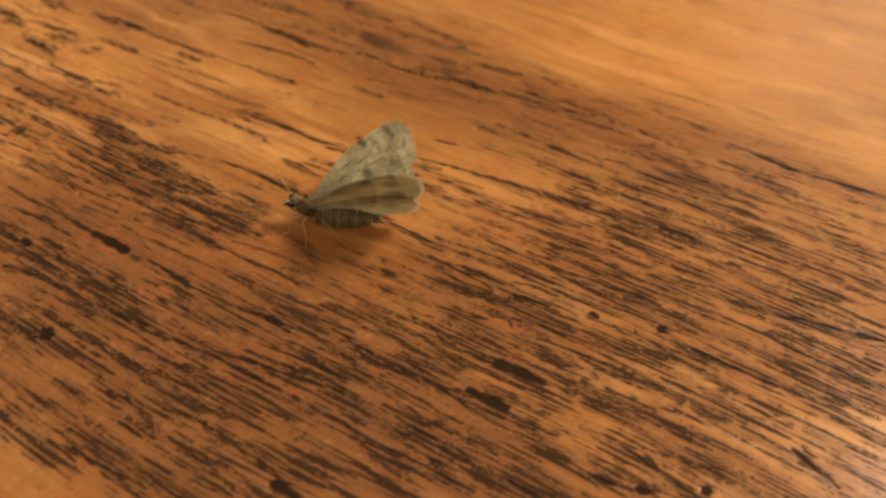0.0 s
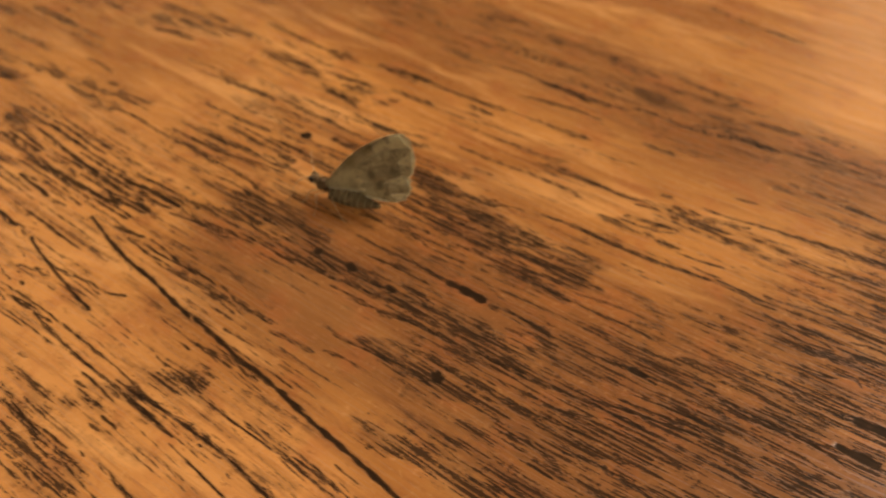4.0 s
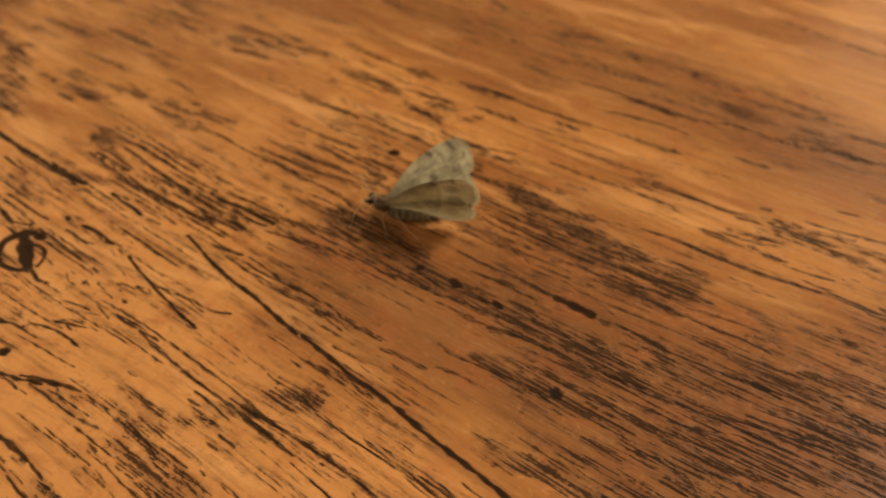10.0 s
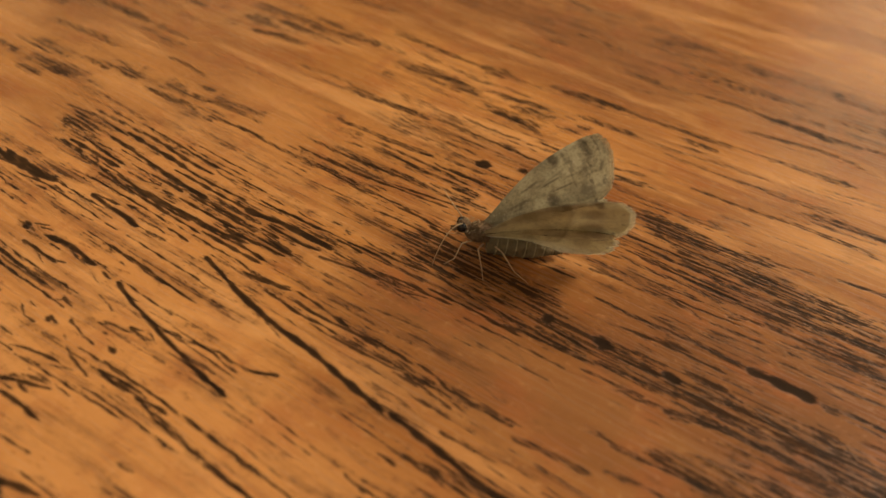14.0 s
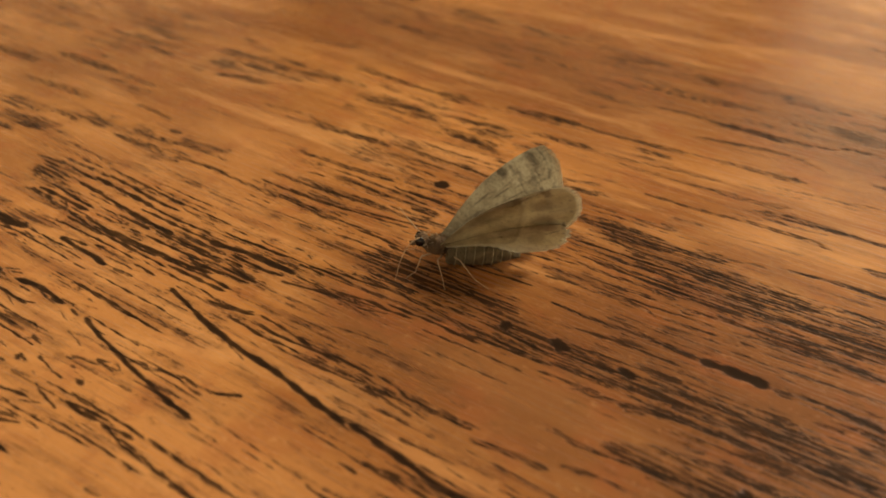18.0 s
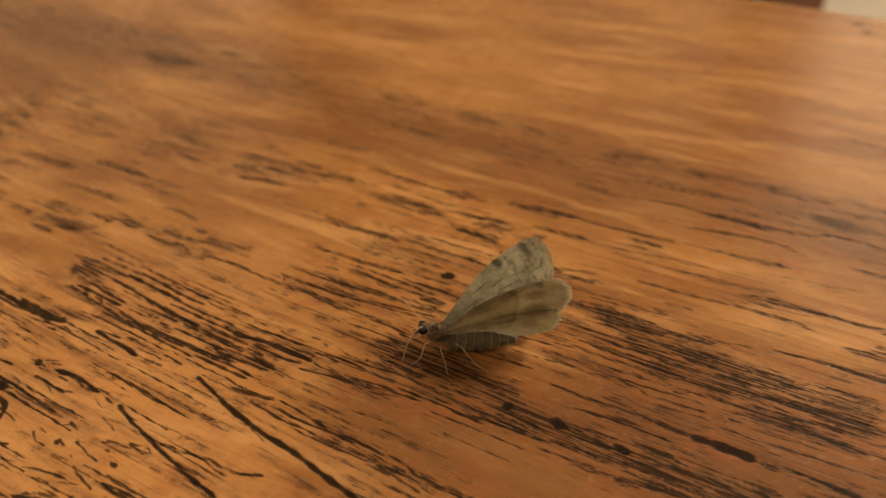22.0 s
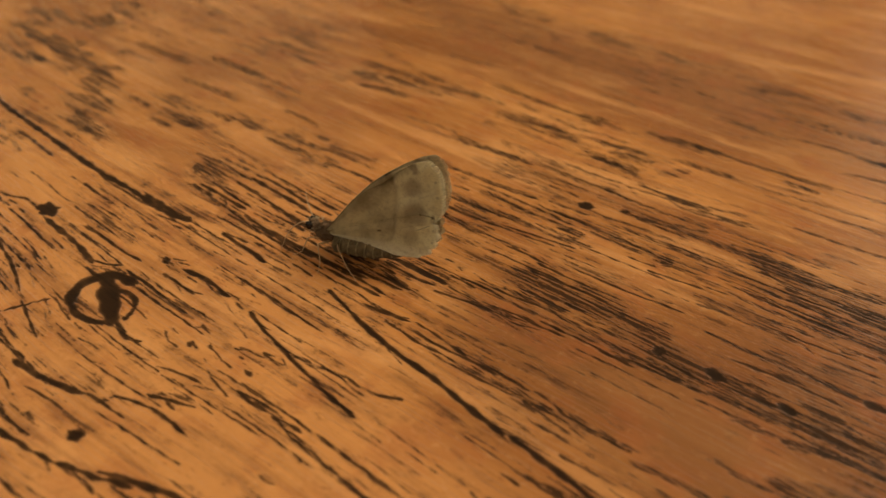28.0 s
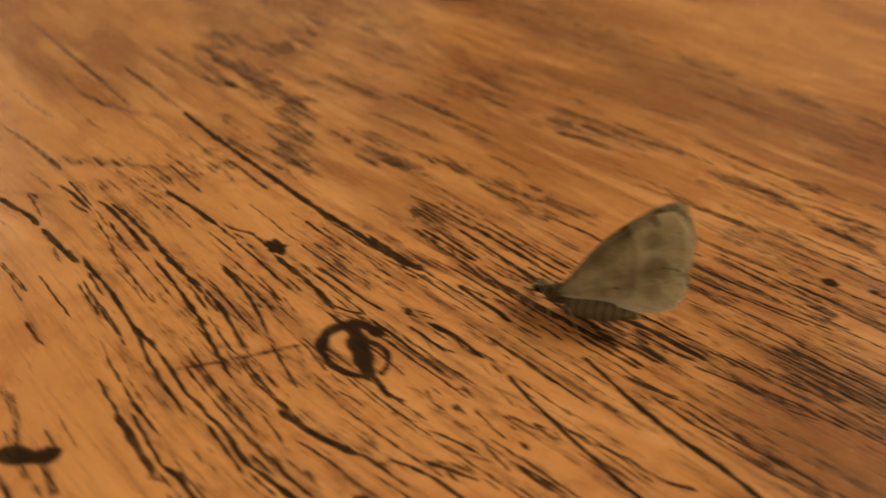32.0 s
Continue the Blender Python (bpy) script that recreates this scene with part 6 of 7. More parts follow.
pore(0.89, 0.92, 80.8, 36.2, 83.3, 35.3, 85.0, 34.0, 86.2, 33.8)
pore(0.58, 0.80, 80.2, 36.6, 81.4, 36.0)
pore(0.67, 0.92, 60.7, 36.9, 63.3, 34.7, 65.2, 33.3, 67.7, 31.8, 70.2, 30.7, 72.1, 30.1)
pore(1.42, 0.92, 72.1, 31.0, 73.1, 29.2)
pore(0.73, 0.80, 73.0, 29.4, 74.4, 28.3)
pore(0.56, 0.70, 68.2, 37.9, 70.8, 36.4, 72.0, 35.3)
pore(0.95, 0.85, 71.4, 35.6, 73.9, 34.5, 75.1, 33.8)
pore(1.17, 0.55, 74.5, 33.8, 76.9, 32.7, 79.4, 31.7)
pore(1.36, 0.85, 72.4, 32.6, 74.8, 31.6, 76.6, 30.5, 78.0, 29.1)
smudge(2.60, 0.70, 74.3, 32.7, 79.2, 30.9)
pore(0.86, 0.80, 77.8, 30.2, 78.6, 28.8)
pore(0.39, 0.50, 68.1, 36.3, 70.6, 34.5, 73.1, 33.0)
smudge(2.22, 0.60, 63.3, 33.1, 66.4, 31.0, 70.1, 28.9)
pore(0.44, 0.60, 68.6, 34.0, 69.2, 33.3)
pore(0.63, 0.60, 83.5, 33.2, 84.4, 32.9)
smudge(1.89, 0.60, 85.3, 32.2, 87.5, 30.8)
smudge(1.10, 0.70, 88.3, 31.5, 89.9, 30.1)
smudge(1.51, 0.60, 85.7, 37.5, 89.2, 35.3, 91.4, 33.8)
pore(0.41, 0.50, 60.1, 41.0, 64.2, 38.6)
pore(0.66, 0.50, 64.9, 40.3, 67.6, 38.7)
pore(0.50, 0.50, 61.6, 44.5, 65.0, 42.0)
pore(0.58, 0.40, -48.1, 40.5, -45.3, 39.2, -42.5, 38.0, -38.4, 35.1)
smudge(0.98, 0.70, -40.9, 35.8, -39.1, 35.0)
pore(0.33, 0.60, -45.3, 37.0, -42.8, 35.3, -40.7, 33.7)
pore(0.54, 0.50, -44.1, 36.6, -41.2, 35.0)
pore(0.37, 0.80, -40.5, 33.3, -38.2, 31.3, -36.2, 29.8)
pore(0.19, 0.50, -40.5, 34.1, -37.9, 32.2)
pore(0.83, 0.75, -35.8, 32.2, -33.5, 30.7, -31.6, 29.2)
pore(0.31, 0.50, -36.0, 31.0, -33.1, 28.7)
pore(0.49, 0.60, -31.7, 29.6, -29.3, 27.7, -27.3, 26.7)
pore(0.29, 0.70, -36.2, 29.8, -33.2, 27.2, -30.4, 25.1, -28.1, 23.4)
pore(0.24, 0.50, -31.8, 27.3, -28.6, 24.8)
pore(0.18, 0.50, -34.7, 29.5, -31.6, 26.5)
pore(0.38, 0.50, -38.4, 35.1, -35.6, 32.7)
pore(0.25, 0.50, -41.8, 30.8, -38.6, 28.9, -35.8, 27.1)
smudge(1.03, 0.60, -40.1, 29.3, -36.0, 27.5)
pore(2.22, 0.98, -28.0, 22.3, -27.0, 23.1, -25.7, 24.0, -24.6, 24.6)
pore(0.88, 0.90, -25.0, 24.9, -24.3, 24.6)
pore(0.73, 0.60, -24.5, 25.3, -22.8, 26.3, -21.8, 27.3, -21.8, 28.4)
pore(0.58, 0.70, -25.0, 22.8, -23.4, 21.8)
pore(0.79, 0.80, -23.5, 24.3, -21.2, 22.9, -19.0, 22.0)
pore(0.59, 0.80, -40.1, 23.3, -37.7, 22.3, -35.2, 21.0)
pore(0.96, 0.70, -23.9, 36.5, -23.0, 36.1)
pore(0.68, 0.50, -32.1, 37.5, -29.2, 35.4)
pore(0.70, 0.60, -27.8, 35.5, -24.4, 33.5)
pore(0.33, 0.50, -29.2, 35.4, -26.3, 33.0, -22.9, 30.7)
pore(0.55, 0.70, -26.4, 35.5, -23.8, 33.8)
pore(0.32, 0.60, -21.9, 32.0, -19.6, 30.0)
pore(0.34, 0.50, -22.9, 35.6, -20.3, 33.6)
pore(0.52, 0.40, -30.3, 34.5, -27.4, 32.1)
pore(0.36, 0.60, -22.8, 37.8, -18.5, 35.0)
pore(0.65, 0.70, -19.2, 34.9, -18.0, 32.9)
pore(0.41, 0.60, -17.1, 35.0, -16.2, 34.2)
pore(0.26, 0.50, -18.9, 33.7, -16.2, 31.4, -12.9, 28.8, -9.7, 26.3, -6.7, 24.2, -3.9, 22.6)
pore(0.60, 0.70, -14.7, 33.9, -11.4, 31.2, -8.2, 28.6, -5.1, 26.1)
pore(1.91, 0.97, -83.6, 50.2, -81.2, 50.1, -79.3, 50.6, -78.6, 51.3)
pore(0.57, 0.70, -84.0, 53.0, -82.5, 51.2)
smudge(0.68, 0.60, -86.9, 56.9, -84.6, 54.3)
pore(0.68, 0.80, -79.1, 49.9, -77.5, 48.2, -76.2, 46.9)
pore(0.38, 0.50, -81.2, 53.6, -79.2, 51.9)
pore(0.65, 0.50, -88.7, 57.8, -86.0, 55.6, -83.5, 53.1)
pore(0.34, 0.60, -92.1, 67.4, -89.3, 65.1, -87.8, 64.3)
pore(0.83, 0.50, -123.9, 109.7, -117.8, 106.4, -112.4, 103.1, -106.9, 99.2)
pore(0.93, 0.40, -130.5, 122.6, -123.1, 117.6, -116.5, 113.5)
smudge(2.16, 0.50, -135.5, 134.4, -126.6, 130.1, -116.9, 122.8, -110.2, 120.0, -104.8, 119.3, -99.0, 117.6)
pore(1.85, 0.50, -115.7, 146.3, -108.0, 141.2, -101.3, 136.2, -95.0, 131.5)
pore(2.26, 0.85, -98.1, 135.8, -94.4, 133.0)
smudge(6.96, 0.60, -106.8, 157.1, -98.1, 153.2, -88.7, 149.9)
pore(2.91, 0.75, -93.3, 156.3, -89.2, 151.3)
pore(1.73, 0.70, -92.5, 142.9, -90.0, 140.8)
pore(1.80, 0.70, -90.9, 163.8, -89.1, 161.9)
smudge(2.82, 0.55, -89.2, 135.7, -78.8, 126.5)
pore(0.77, 0.60, -110.6, 90.1, -107.9, 88.5, -104.5, 87.2, -101.6, 85.1)
smudge(2.00, 0.50, -110.4, 91.7, -106.3, 91.2)
pore(0.29, 0.50, -107.8, 92.3, -102.4, 87.0)
pore(0.89, 0.70, -100.9, 84.6, -97.4, 82.1, -94.7, 80.2, -92.7, 78.8)
pore(0.53, 0.50, -97.0, 80.9, -94.4, 78.4)
pore(0.61, 0.70, -101.5, 76.7, -98.9, 75.0, -95.4, 72.4)
pore(0.45, 0.40, -110.6, 97.3, -105.3, 93.8)

smooth_n, smooth_s = np.meshgrid(nc, sc, indexing="ij")
wx, wy = smooth_s * CS - smooth_n * SN, smooth_s * SN + smooth_n * CS


def bell(x, y, r):
    return np.exp(-((wx - x / 1000) ** 2 + (wy - y / 1000) ** 2) / (r / 1000) ** 2)


def swath(x0, y0, x1, y1, r):
    d, _, _ = along((x0, y0, x1, y1), wx * 1000, wy * 1000)
    return np.exp(-(d / r) ** 2)


# the way of the grain at each place, from the lines, and the coordinates that follow it
seen = np.concatenate(lines)
GX, GY = np.linspace(-175, 165, 38), np.linspace(5, 285, 32)
gx, gy = np.meshgrid(GX, GY)
ways = np.empty((*gx.shape, 2))
for i in range(len(GY)):
    w = seen[:, 4] * (np.exp(-((gx[i][:, None] - seen[:, 0]) ** 2 + (GY[i] - seen[:, 1]) ** 2) / 11.0 ** 2) + 2e-5
                      * np.exp(-((gx[i][:, None] - seen[:, 0]) ** 2 + (GY[i] - seen[:, 1]) ** 2) / 70.0 ** 2))
    ways[i, :, 0] = w @ seen[:, 2] + 1e-4 * math.cos(2 * TURN)
    ways[i, :, 1] = w @ seen[:, 3] + 1e-4 * math.sin(2 * TURN)
angle = np.arctan2(ways[:, :, 1], ways[:, :, 0]) / 2


def bilinear(table_, x, y):
    u = np.clip((x - GX[0]) / (GX[1] - GX[0]), 0, len(GX) - 1.001)
    v = np.clip((y - GY[0]) / (GY[1] - GY[0]), 0, len(GY) - 1.001)
    i, j = v.astype(int), u.astype(int)
    f, g = v - i, u - j
    return (table_[i, j] * (1 - f) * (1 - g) + table_[i + 1, j] * f * (1 - g) + table_[i, j + 1] * (1 - f) * g + table_[i + 1, j + 1] * f * g)


def potential(px, py):
    """The height whose slope is nearest to (px, py) on the coarse grid."""
    num = np.arange(gx.size).reshape(gx.shape)
    m, goal = np.zeros((gx.size, gx.size)), np.zeros(gx.size)
    m[0, 0] = 1
    for a, c, rise in ((num[:, :-1], num[:, 1:], (px[:, 1:] + px[:, :-1]) / 2 * (GX[1] - GX[0])),
                       (num[:-1], num[1:], (py[1:] + py[:-1]) / 2 * (GY[1] - GY[0]))):
        a, c, rise = a.ravel(), c.ravel(), rise.ravel()
        for p, q, sign in ((a, a, 1), (c, c, 1), (a, c, -1), (c, a, -1)):
            np.add.at(m, (p, q), sign)
        np.add.at(goal, c, rise)
        np.add.at(goal, a, -rise)
    return np.linalg.solve(m, goal).reshape(gx.shape)


along_way, across_way = potential(np.cos(angle), np.sin(angle)), potential(-np.sin(angle), np.cos(angle))
flow_s, flow_n = bilinear(along_way, wx * 1000, wy * 1000) / 1000, bilinear(across_way, wx * 1000, wy * 1000) / 1000

# loose fine pores along the grain, thickest where the print is busy
busy = np.zeros(gx.shape)
for i in range(len(GY)):
    busy[i] = (seen[:, 4] * np.exp(-((gx[i][:, None] - seen[:, 0]) ** 2 + (GY[i] - seen[:, 1]) ** 2) / 4.5 ** 2)).sum(1)
busy = np.clip(busy / np.percentile(busy, 96), 0, 1)
worn_map = np.zeros(gx.shape)
for i in range(len(GY)):
    worn_map[i] = (seen[:, 4] * np.exp(-((gx[i][:, None] - seen[:, 0]) ** 2 + (GY[i] - seen[:, 1]) ** 2) / 7.0 ** 2)).sum(1)
worn_map = np.clip(worn_map / np.percentile(worn_map, 95), 0, 1)
for _ in range(3600):
    p = np.array((rng.uniform(-150, 125), rng.uniform(22, 200)))
    if not 0.02 + 0.8 * float(bilinear(busy, p[0], p[1])) ** 1.5 > rng.uniform():
        continue
    trail = [p]
    for _ in range(int(rng.uniform(1, 8))):
        a = float(bilinear(angle, p[0], p[1]))
        p = p + np.array((math.cos(a), math.sin(a))) * 2.0 + rng.normal(0, 0.05, 2)
        trail.append(p)
    pore(rng.uniform(0.05, 0.2), rng.uniform(0.15, 0.55), *np.ravel(trail), told=False)
# paler, more golden wood about the knots and beyond the far dark band
line_n = 0.1352 + 0.055 * smooth_s
tone = np.clip(1.0 * bell(-35, 42, 30) + 0.6 * bell(-75, 70, 40), 0, 0.85)
tone += 0.3 / (1 + np.exp(-(smooth_n - line_n - 0.004) / 0.0025))
band = 0.3 * np.exp(-((smooth_n - line_n + 0.002) / 0.005) ** 2)
tone -= 0.6 * np.exp(-((smooth_n - line_n + 0.012) / 0.012) ** 2) / (1 + np.exp((smooth_n - line_n) / 0.0012))
stained = np.maximum(stained, band + 0.3 * np.exp(-((smooth_n - line_n + 0.014) / 0.012) ** 2))
stained = np.maximum(stained, 0.44 * np.clip(bilinear(worn_map, wx * 1000, wy * 1000) - 0.22, 0, 1))
stained = np.maximum(stained, np.clip(0.75 * bell(98, 34, 34) + 0.55 * bell(60, 38, 20) + 0.45 * bell(112, 68, 28) + 0.55 * bell(40, 44, 16) + 0.3 * bell(25, 54, 10), 0, 0.66))
# the bell at (12, 28): golden wood, with satin sheen put into the tone
tone += 0.6 * bell(12, 28, 18) + 0.4 * bell(-20, 110, 30) - 0.75 * np.clip(bell(46, 36, 20) + bell(30, 52, 14) + 0.8 * bell(75, 45, 25) + 0.8 * bell(14, 62, 12), 0, 1)
tone -= 0.75 * bell(-110, 215, 38)
tone -= 1.3 * swath(-8, 70, 70, 26, 11) + 0.5 * bell(-64, 129, 22) + 0.5 * bell(30, 77, 14)
# the bell at (-101, 119) puts the glare on the varnish into the tone
tone += 0.45 * bell(4, 33, 14) + 0.25 * bell(-34, 55, 14) + 0.3 * bell(-90, 60, 45) + 0.35 * bell(-45, 88, 14) + 0.3 * bell(-101, 119, 25) - 0.6 * bell(76, 122, 30) - 0.4 * bell(-20, 138, 25)
stained = np.maximum(stained, 0.4 * bell(-85, 165, 30) + 0.3 * bell(-50, 145, 18))

rows_, cols_ = dark.shape
co = np.empty((rows_ * cols_, 3))
co[:, 0], co[:, 1] = wx.ravel(), wy.ravel()
co[:, 2] = -0.00006 * np.clip(np.maximum(dark.ravel() - 0.3, ink.ravel() - 0.4) * 1.6, 0, 1)
co[:, 2].reshape(rows_, cols_)[-1] = -0.0015       # the worn far edge turns down
idx = np.arange(rows_ * cols_).reshape(rows_, cols_)
quads = np.stack([idx[:-1, :-1], idx[:-1, 1:], idx[1:, 1:], idx[1:, :-1]], -1).reshape(-1, 4)
top = bpy.data.meshes.new("tabletop")
top.vertices.add(len(co))
top.vertices.foreach_set("co", co.ravel())
top.loops.add(quads.size)
top.loops.foreach_set("vertex_index", quads.ravel())
top.polygons.add(len(quads))
top.polygons.foreach_set("loop_start", np.arange(0, quads.size, 4))
top.polygons.foreach_set("use_smooth", np.ones(len(quads), bool))
top.update()
for name, values in (("dark", dark), ("ink", ink), ("stain", stained), ("tone", tone)):
    top.attributes.new(name, "FLOAT", "POINT").data.foreach_set("value", values.ravel().astype(np.float32))
both = np.zeros((rows_ * cols_, 3), np.float32)
both[:, 0], both[:, 1] = flow_s.ravel(), flow_n.ravel()
top.attributes.new("flow", "FLOAT_VECTOR", "POINT").data.foreach_set("vector", both.ravel())
top.materials.append(WOOD)
table = tagged(new("table"), "rustic table with a satin orange-brown plank-print top", "table")
surface = tagged(new("tabletop", top), "orange-brown wood print with dark cracks, knots and pores")
surface.parent = table
slab = box(S_MIN, N_MIN, -0.034, S_MAX, EDGE, -0.002, 0.002)
bmesh.ops.rotate(slab, cent=(0, 0, 0), matrix=Matrix.Rotation(TURN, 3, "Z"), verts=slab.verts)
part("slab", slab, LEG, table, "brown wooden board edge")
for s in (S_MIN + 0.06, S_MAX - 0.06):
    for q in (N_MIN + 0.06, EDGE - 0.06):
        leg = box(s - 0.03, q - 0.03, Z0, s + 0.03, q + 0.03, -0.0345, 0.004)
        bmesh.ops.rotate(leg, cent=(0, 0, 0), matrix=Matrix.Rotation(TURN, 3, "Z"), verts=leg.verts)
        part("leg", leg, LEG, table)


# ---- the moth ----
def polar_wing(n, l):
    """The wing's own coordinates: distance from the root, angle from straight back, and the noises of its scales."""
    obj = n.new("ShaderNodeTexCoord").outputs["Object"]
    dist = n.new("ShaderNodeVectorMath")
    dist.operation = "LENGTH"
    l.new(obj, dist.inputs[0])
    xyz = n.new("ShaderNodeSeparateXYZ")
    l.new(obj, xyz.inputs[0])
    back = add_math(n, l, "MULTIPLY", xyz.outputs["X"], -1.0)
    out = add_math(n, l, "ABSOLUTE", xyz.outputs["Y"], 0)
    turn = add_math(n, l, "MULTIPLY", add_math(n, l, "ARCTAN2", out, back), 180 / math.pi)
    wav = add_noise(n, l, obj, 330, 3.0)
    r = add_math(n, l, "MULTIPLY_ADD", add_math(n, l, "SUBTRACT", wav, 0.5), 2.6, add_math(n, l, "MULTIPLY", dist.outputs["Value"], 1000.0))
    plain_r = add_math(n, l, "MULTIPLY", dist.outputs["Value"], 1000.0)
    return obj, r, plain_r, turn


def add_spot(n, l, col, r, turn, at, deg, size, wide, strength, colour):
    """A mark at a distance (mm) and an angle, with half sizes in mm along and across."""
    u = add_math(n, l, "DIVIDE", add_math(n, l, "SUBTRACT", r, at), size)
    v = add_math(n, l, "DIVIDE", add_math(n, l, "SUBTRACT", turn, deg), math.degrees(wide / at))
    off = add_math(n, l, "SQRT", add_math(n, l, "ADD", add_math(n, l, "MULTIPLY", u, u), add_math(n, l, "MULTIPLY", v, v)), 0)
    return add_mix(n, l, add_range(n, l, off, 0.45, 1.25, strength, 0.0), col, colour)


def finish_wing(m, n, l, b, col, scales, plain_r, turn, through):
    """Scales that let light through, and a fringe that thins out at the margin."""
    l.new(col, b.inputs["Base Color"])
    add_bump(n, l, b, scales, 0.4, 0.0001)
    tr = n.new("ShaderNodeBsdfTranslucent")
    l.new(add_mix(n, l, 0.2, col, (0.90, 0.86, 0.66)), tr.inputs["Color"])      # the membrane itself is clear
    mixer = n.new("ShaderNodeMixShader")
    mixer.inputs[0].default_value = through
    l.new(b.outputs[0], mixer.inputs[1])
    l.new(tr.outputs[0], mixer.inputs[2])
    reach = n.new("ShaderNodeAttribute")
    reach.attribute_name = "reach"
    hairs = n.new("ShaderNodeCombineXYZ")
    l.new(add_math(n, l, "MULTIPLY", turn, 2.6), hairs.inputs[0])
    l.new(add_math(n, l, "MULTIPLY", plain_r, 0.9), hairs.inputs[1])
    thin = add_math(n, l, "MULTIPLY_ADD", add_math(n, l, "SUBTRACT", add_noise(n, l, hairs.outputs[0], 1.0, 3.0), 0.5), 0.10, reach.outputs["Fac"])
    clear = n.new("ShaderNodeBsdfTransparent")
    fringe = n.new("ShaderNodeMixShader")
    l.new(add_range(n, l, thin, 0.95, 1.02, 0.0, 0.9), fringe.inputs[0])
    l.new(mixer.outputs[0], fringe.inputs[1])
    l.new(clear.outputs[0], fringe.inputs[2])
    l.new(fringe.outputs[0], n["Material Output"].inputs["Surface"])
    return m


def add_veins(n, l, col, turn, plain_r, strength, colour):
    polar = n.new("ShaderNodeCombineXYZ")
    l.new(add_math(n, l, "MULTIPLY", turn, 0.42), polar.inputs[0])
    l.new(add_math(n, l, "MULTIPLY", plain_r, 0.30), polar.inputs[1])
    vein = add_noise(n, l, polar.outputs[0], 1.0, 4.0, 0.65)
    return add_mix(n, l, add_range(n, l, vein, 0.50, 0.70, 0.0, strength), col, colour)


def wing_upper():
    """Pale grey-olive scales with fine wavy cross lines and dark specks along the veins."""
    m, n, l, b = material("wing_upper", 0.8, 0.0, 0.2)
    obj, r, plain_r, turn = polar_wing(n, l)
    scales, cloud = add_noise(n, l, obj, 2600, 4.0, 0.7), add_noise(n, l, obj, 300, 4.0, 0.6)
    pale, mid, brown = (0.44, 0.395, 0.245), (0.275, 0.238, 0.142), (0.055, 0.042, 0.024)
    col = add_mix(n, l, add_range(n, l, cloud, 0.36, 0.60), mid, pale)
    # cross lines bend back towards the inner edge
    cross = add_math(n, l, "MULTIPLY_ADD", add_math(n, l, "SUBTRACT", 46.0, turn), 0.045, r)
    for at, width, strength in ((5.4, 0.28, 0.5), (12.6, 0.40, 0.5), (14.9, 0.34, 0.62), (16.3, 0.30, 0.55), (17.5, 0.22, 0.5)):
        off = add_math(n, l, "ABSOLUTE", add_math(n, l, "SUBTRACT", cross, at), 0)
        broken = add_math(n, l, "MULTIPLY", add_range(n, l, off, width * 0.3, width, strength, 0.0), add_range(n, l, add_noise(n, l, obj, 900, 3.0, 0.6), 0.40, 0.58))
        col = add_mix(n, l, broken, col, brown)
    for at, deg, size, wide, strength in ((11.2, 51.5, 0.75, 1.1, 0.8), (14.8, 46.0, 0.6, 1.6, 0.6), (8.6, 28.0, 0.9, 0.9, 0.7), (9.8, 16.0, 0.9, 0.9, 0.6), (13.2, 27.0, 1.0, 1.1, 0.5), (13.6, 36.0, 0.6, 1.0, 0.5), (7.0, 46.0, 1.2, 0.16, 0.6),
                                          (9.5, 40.0, 1.6, 0.14, 0.6), (10.5, 33.5, 1.5, 0.14, 0.55), (5.0, 36.0, 1.4, 0.2, 0.5)):
        col = add_spot(n, l, col, r, turn, at, deg, size, wide, strength, brown)
    col = add_mix(n, l, add_range(n, l, r, 1.5, 5.5, 0.6, 0.0), col, brown)
    col = add_veins(n, l, col, turn, plain_r, 0.42, brown)
    col = add_mix(n, l, add_range(n, l, scales, 0.48, 0.66, 0.0, 0.34), col, brown)
    col = add_mix(n, l, add_range(n, l, scales, 0.30, 0.46, 0.3, 0.0), col, (0.58, 0.55, 0.42))
    return finish_wing(m, n, l, b, col, scales, plain_r, turn, 0.28)


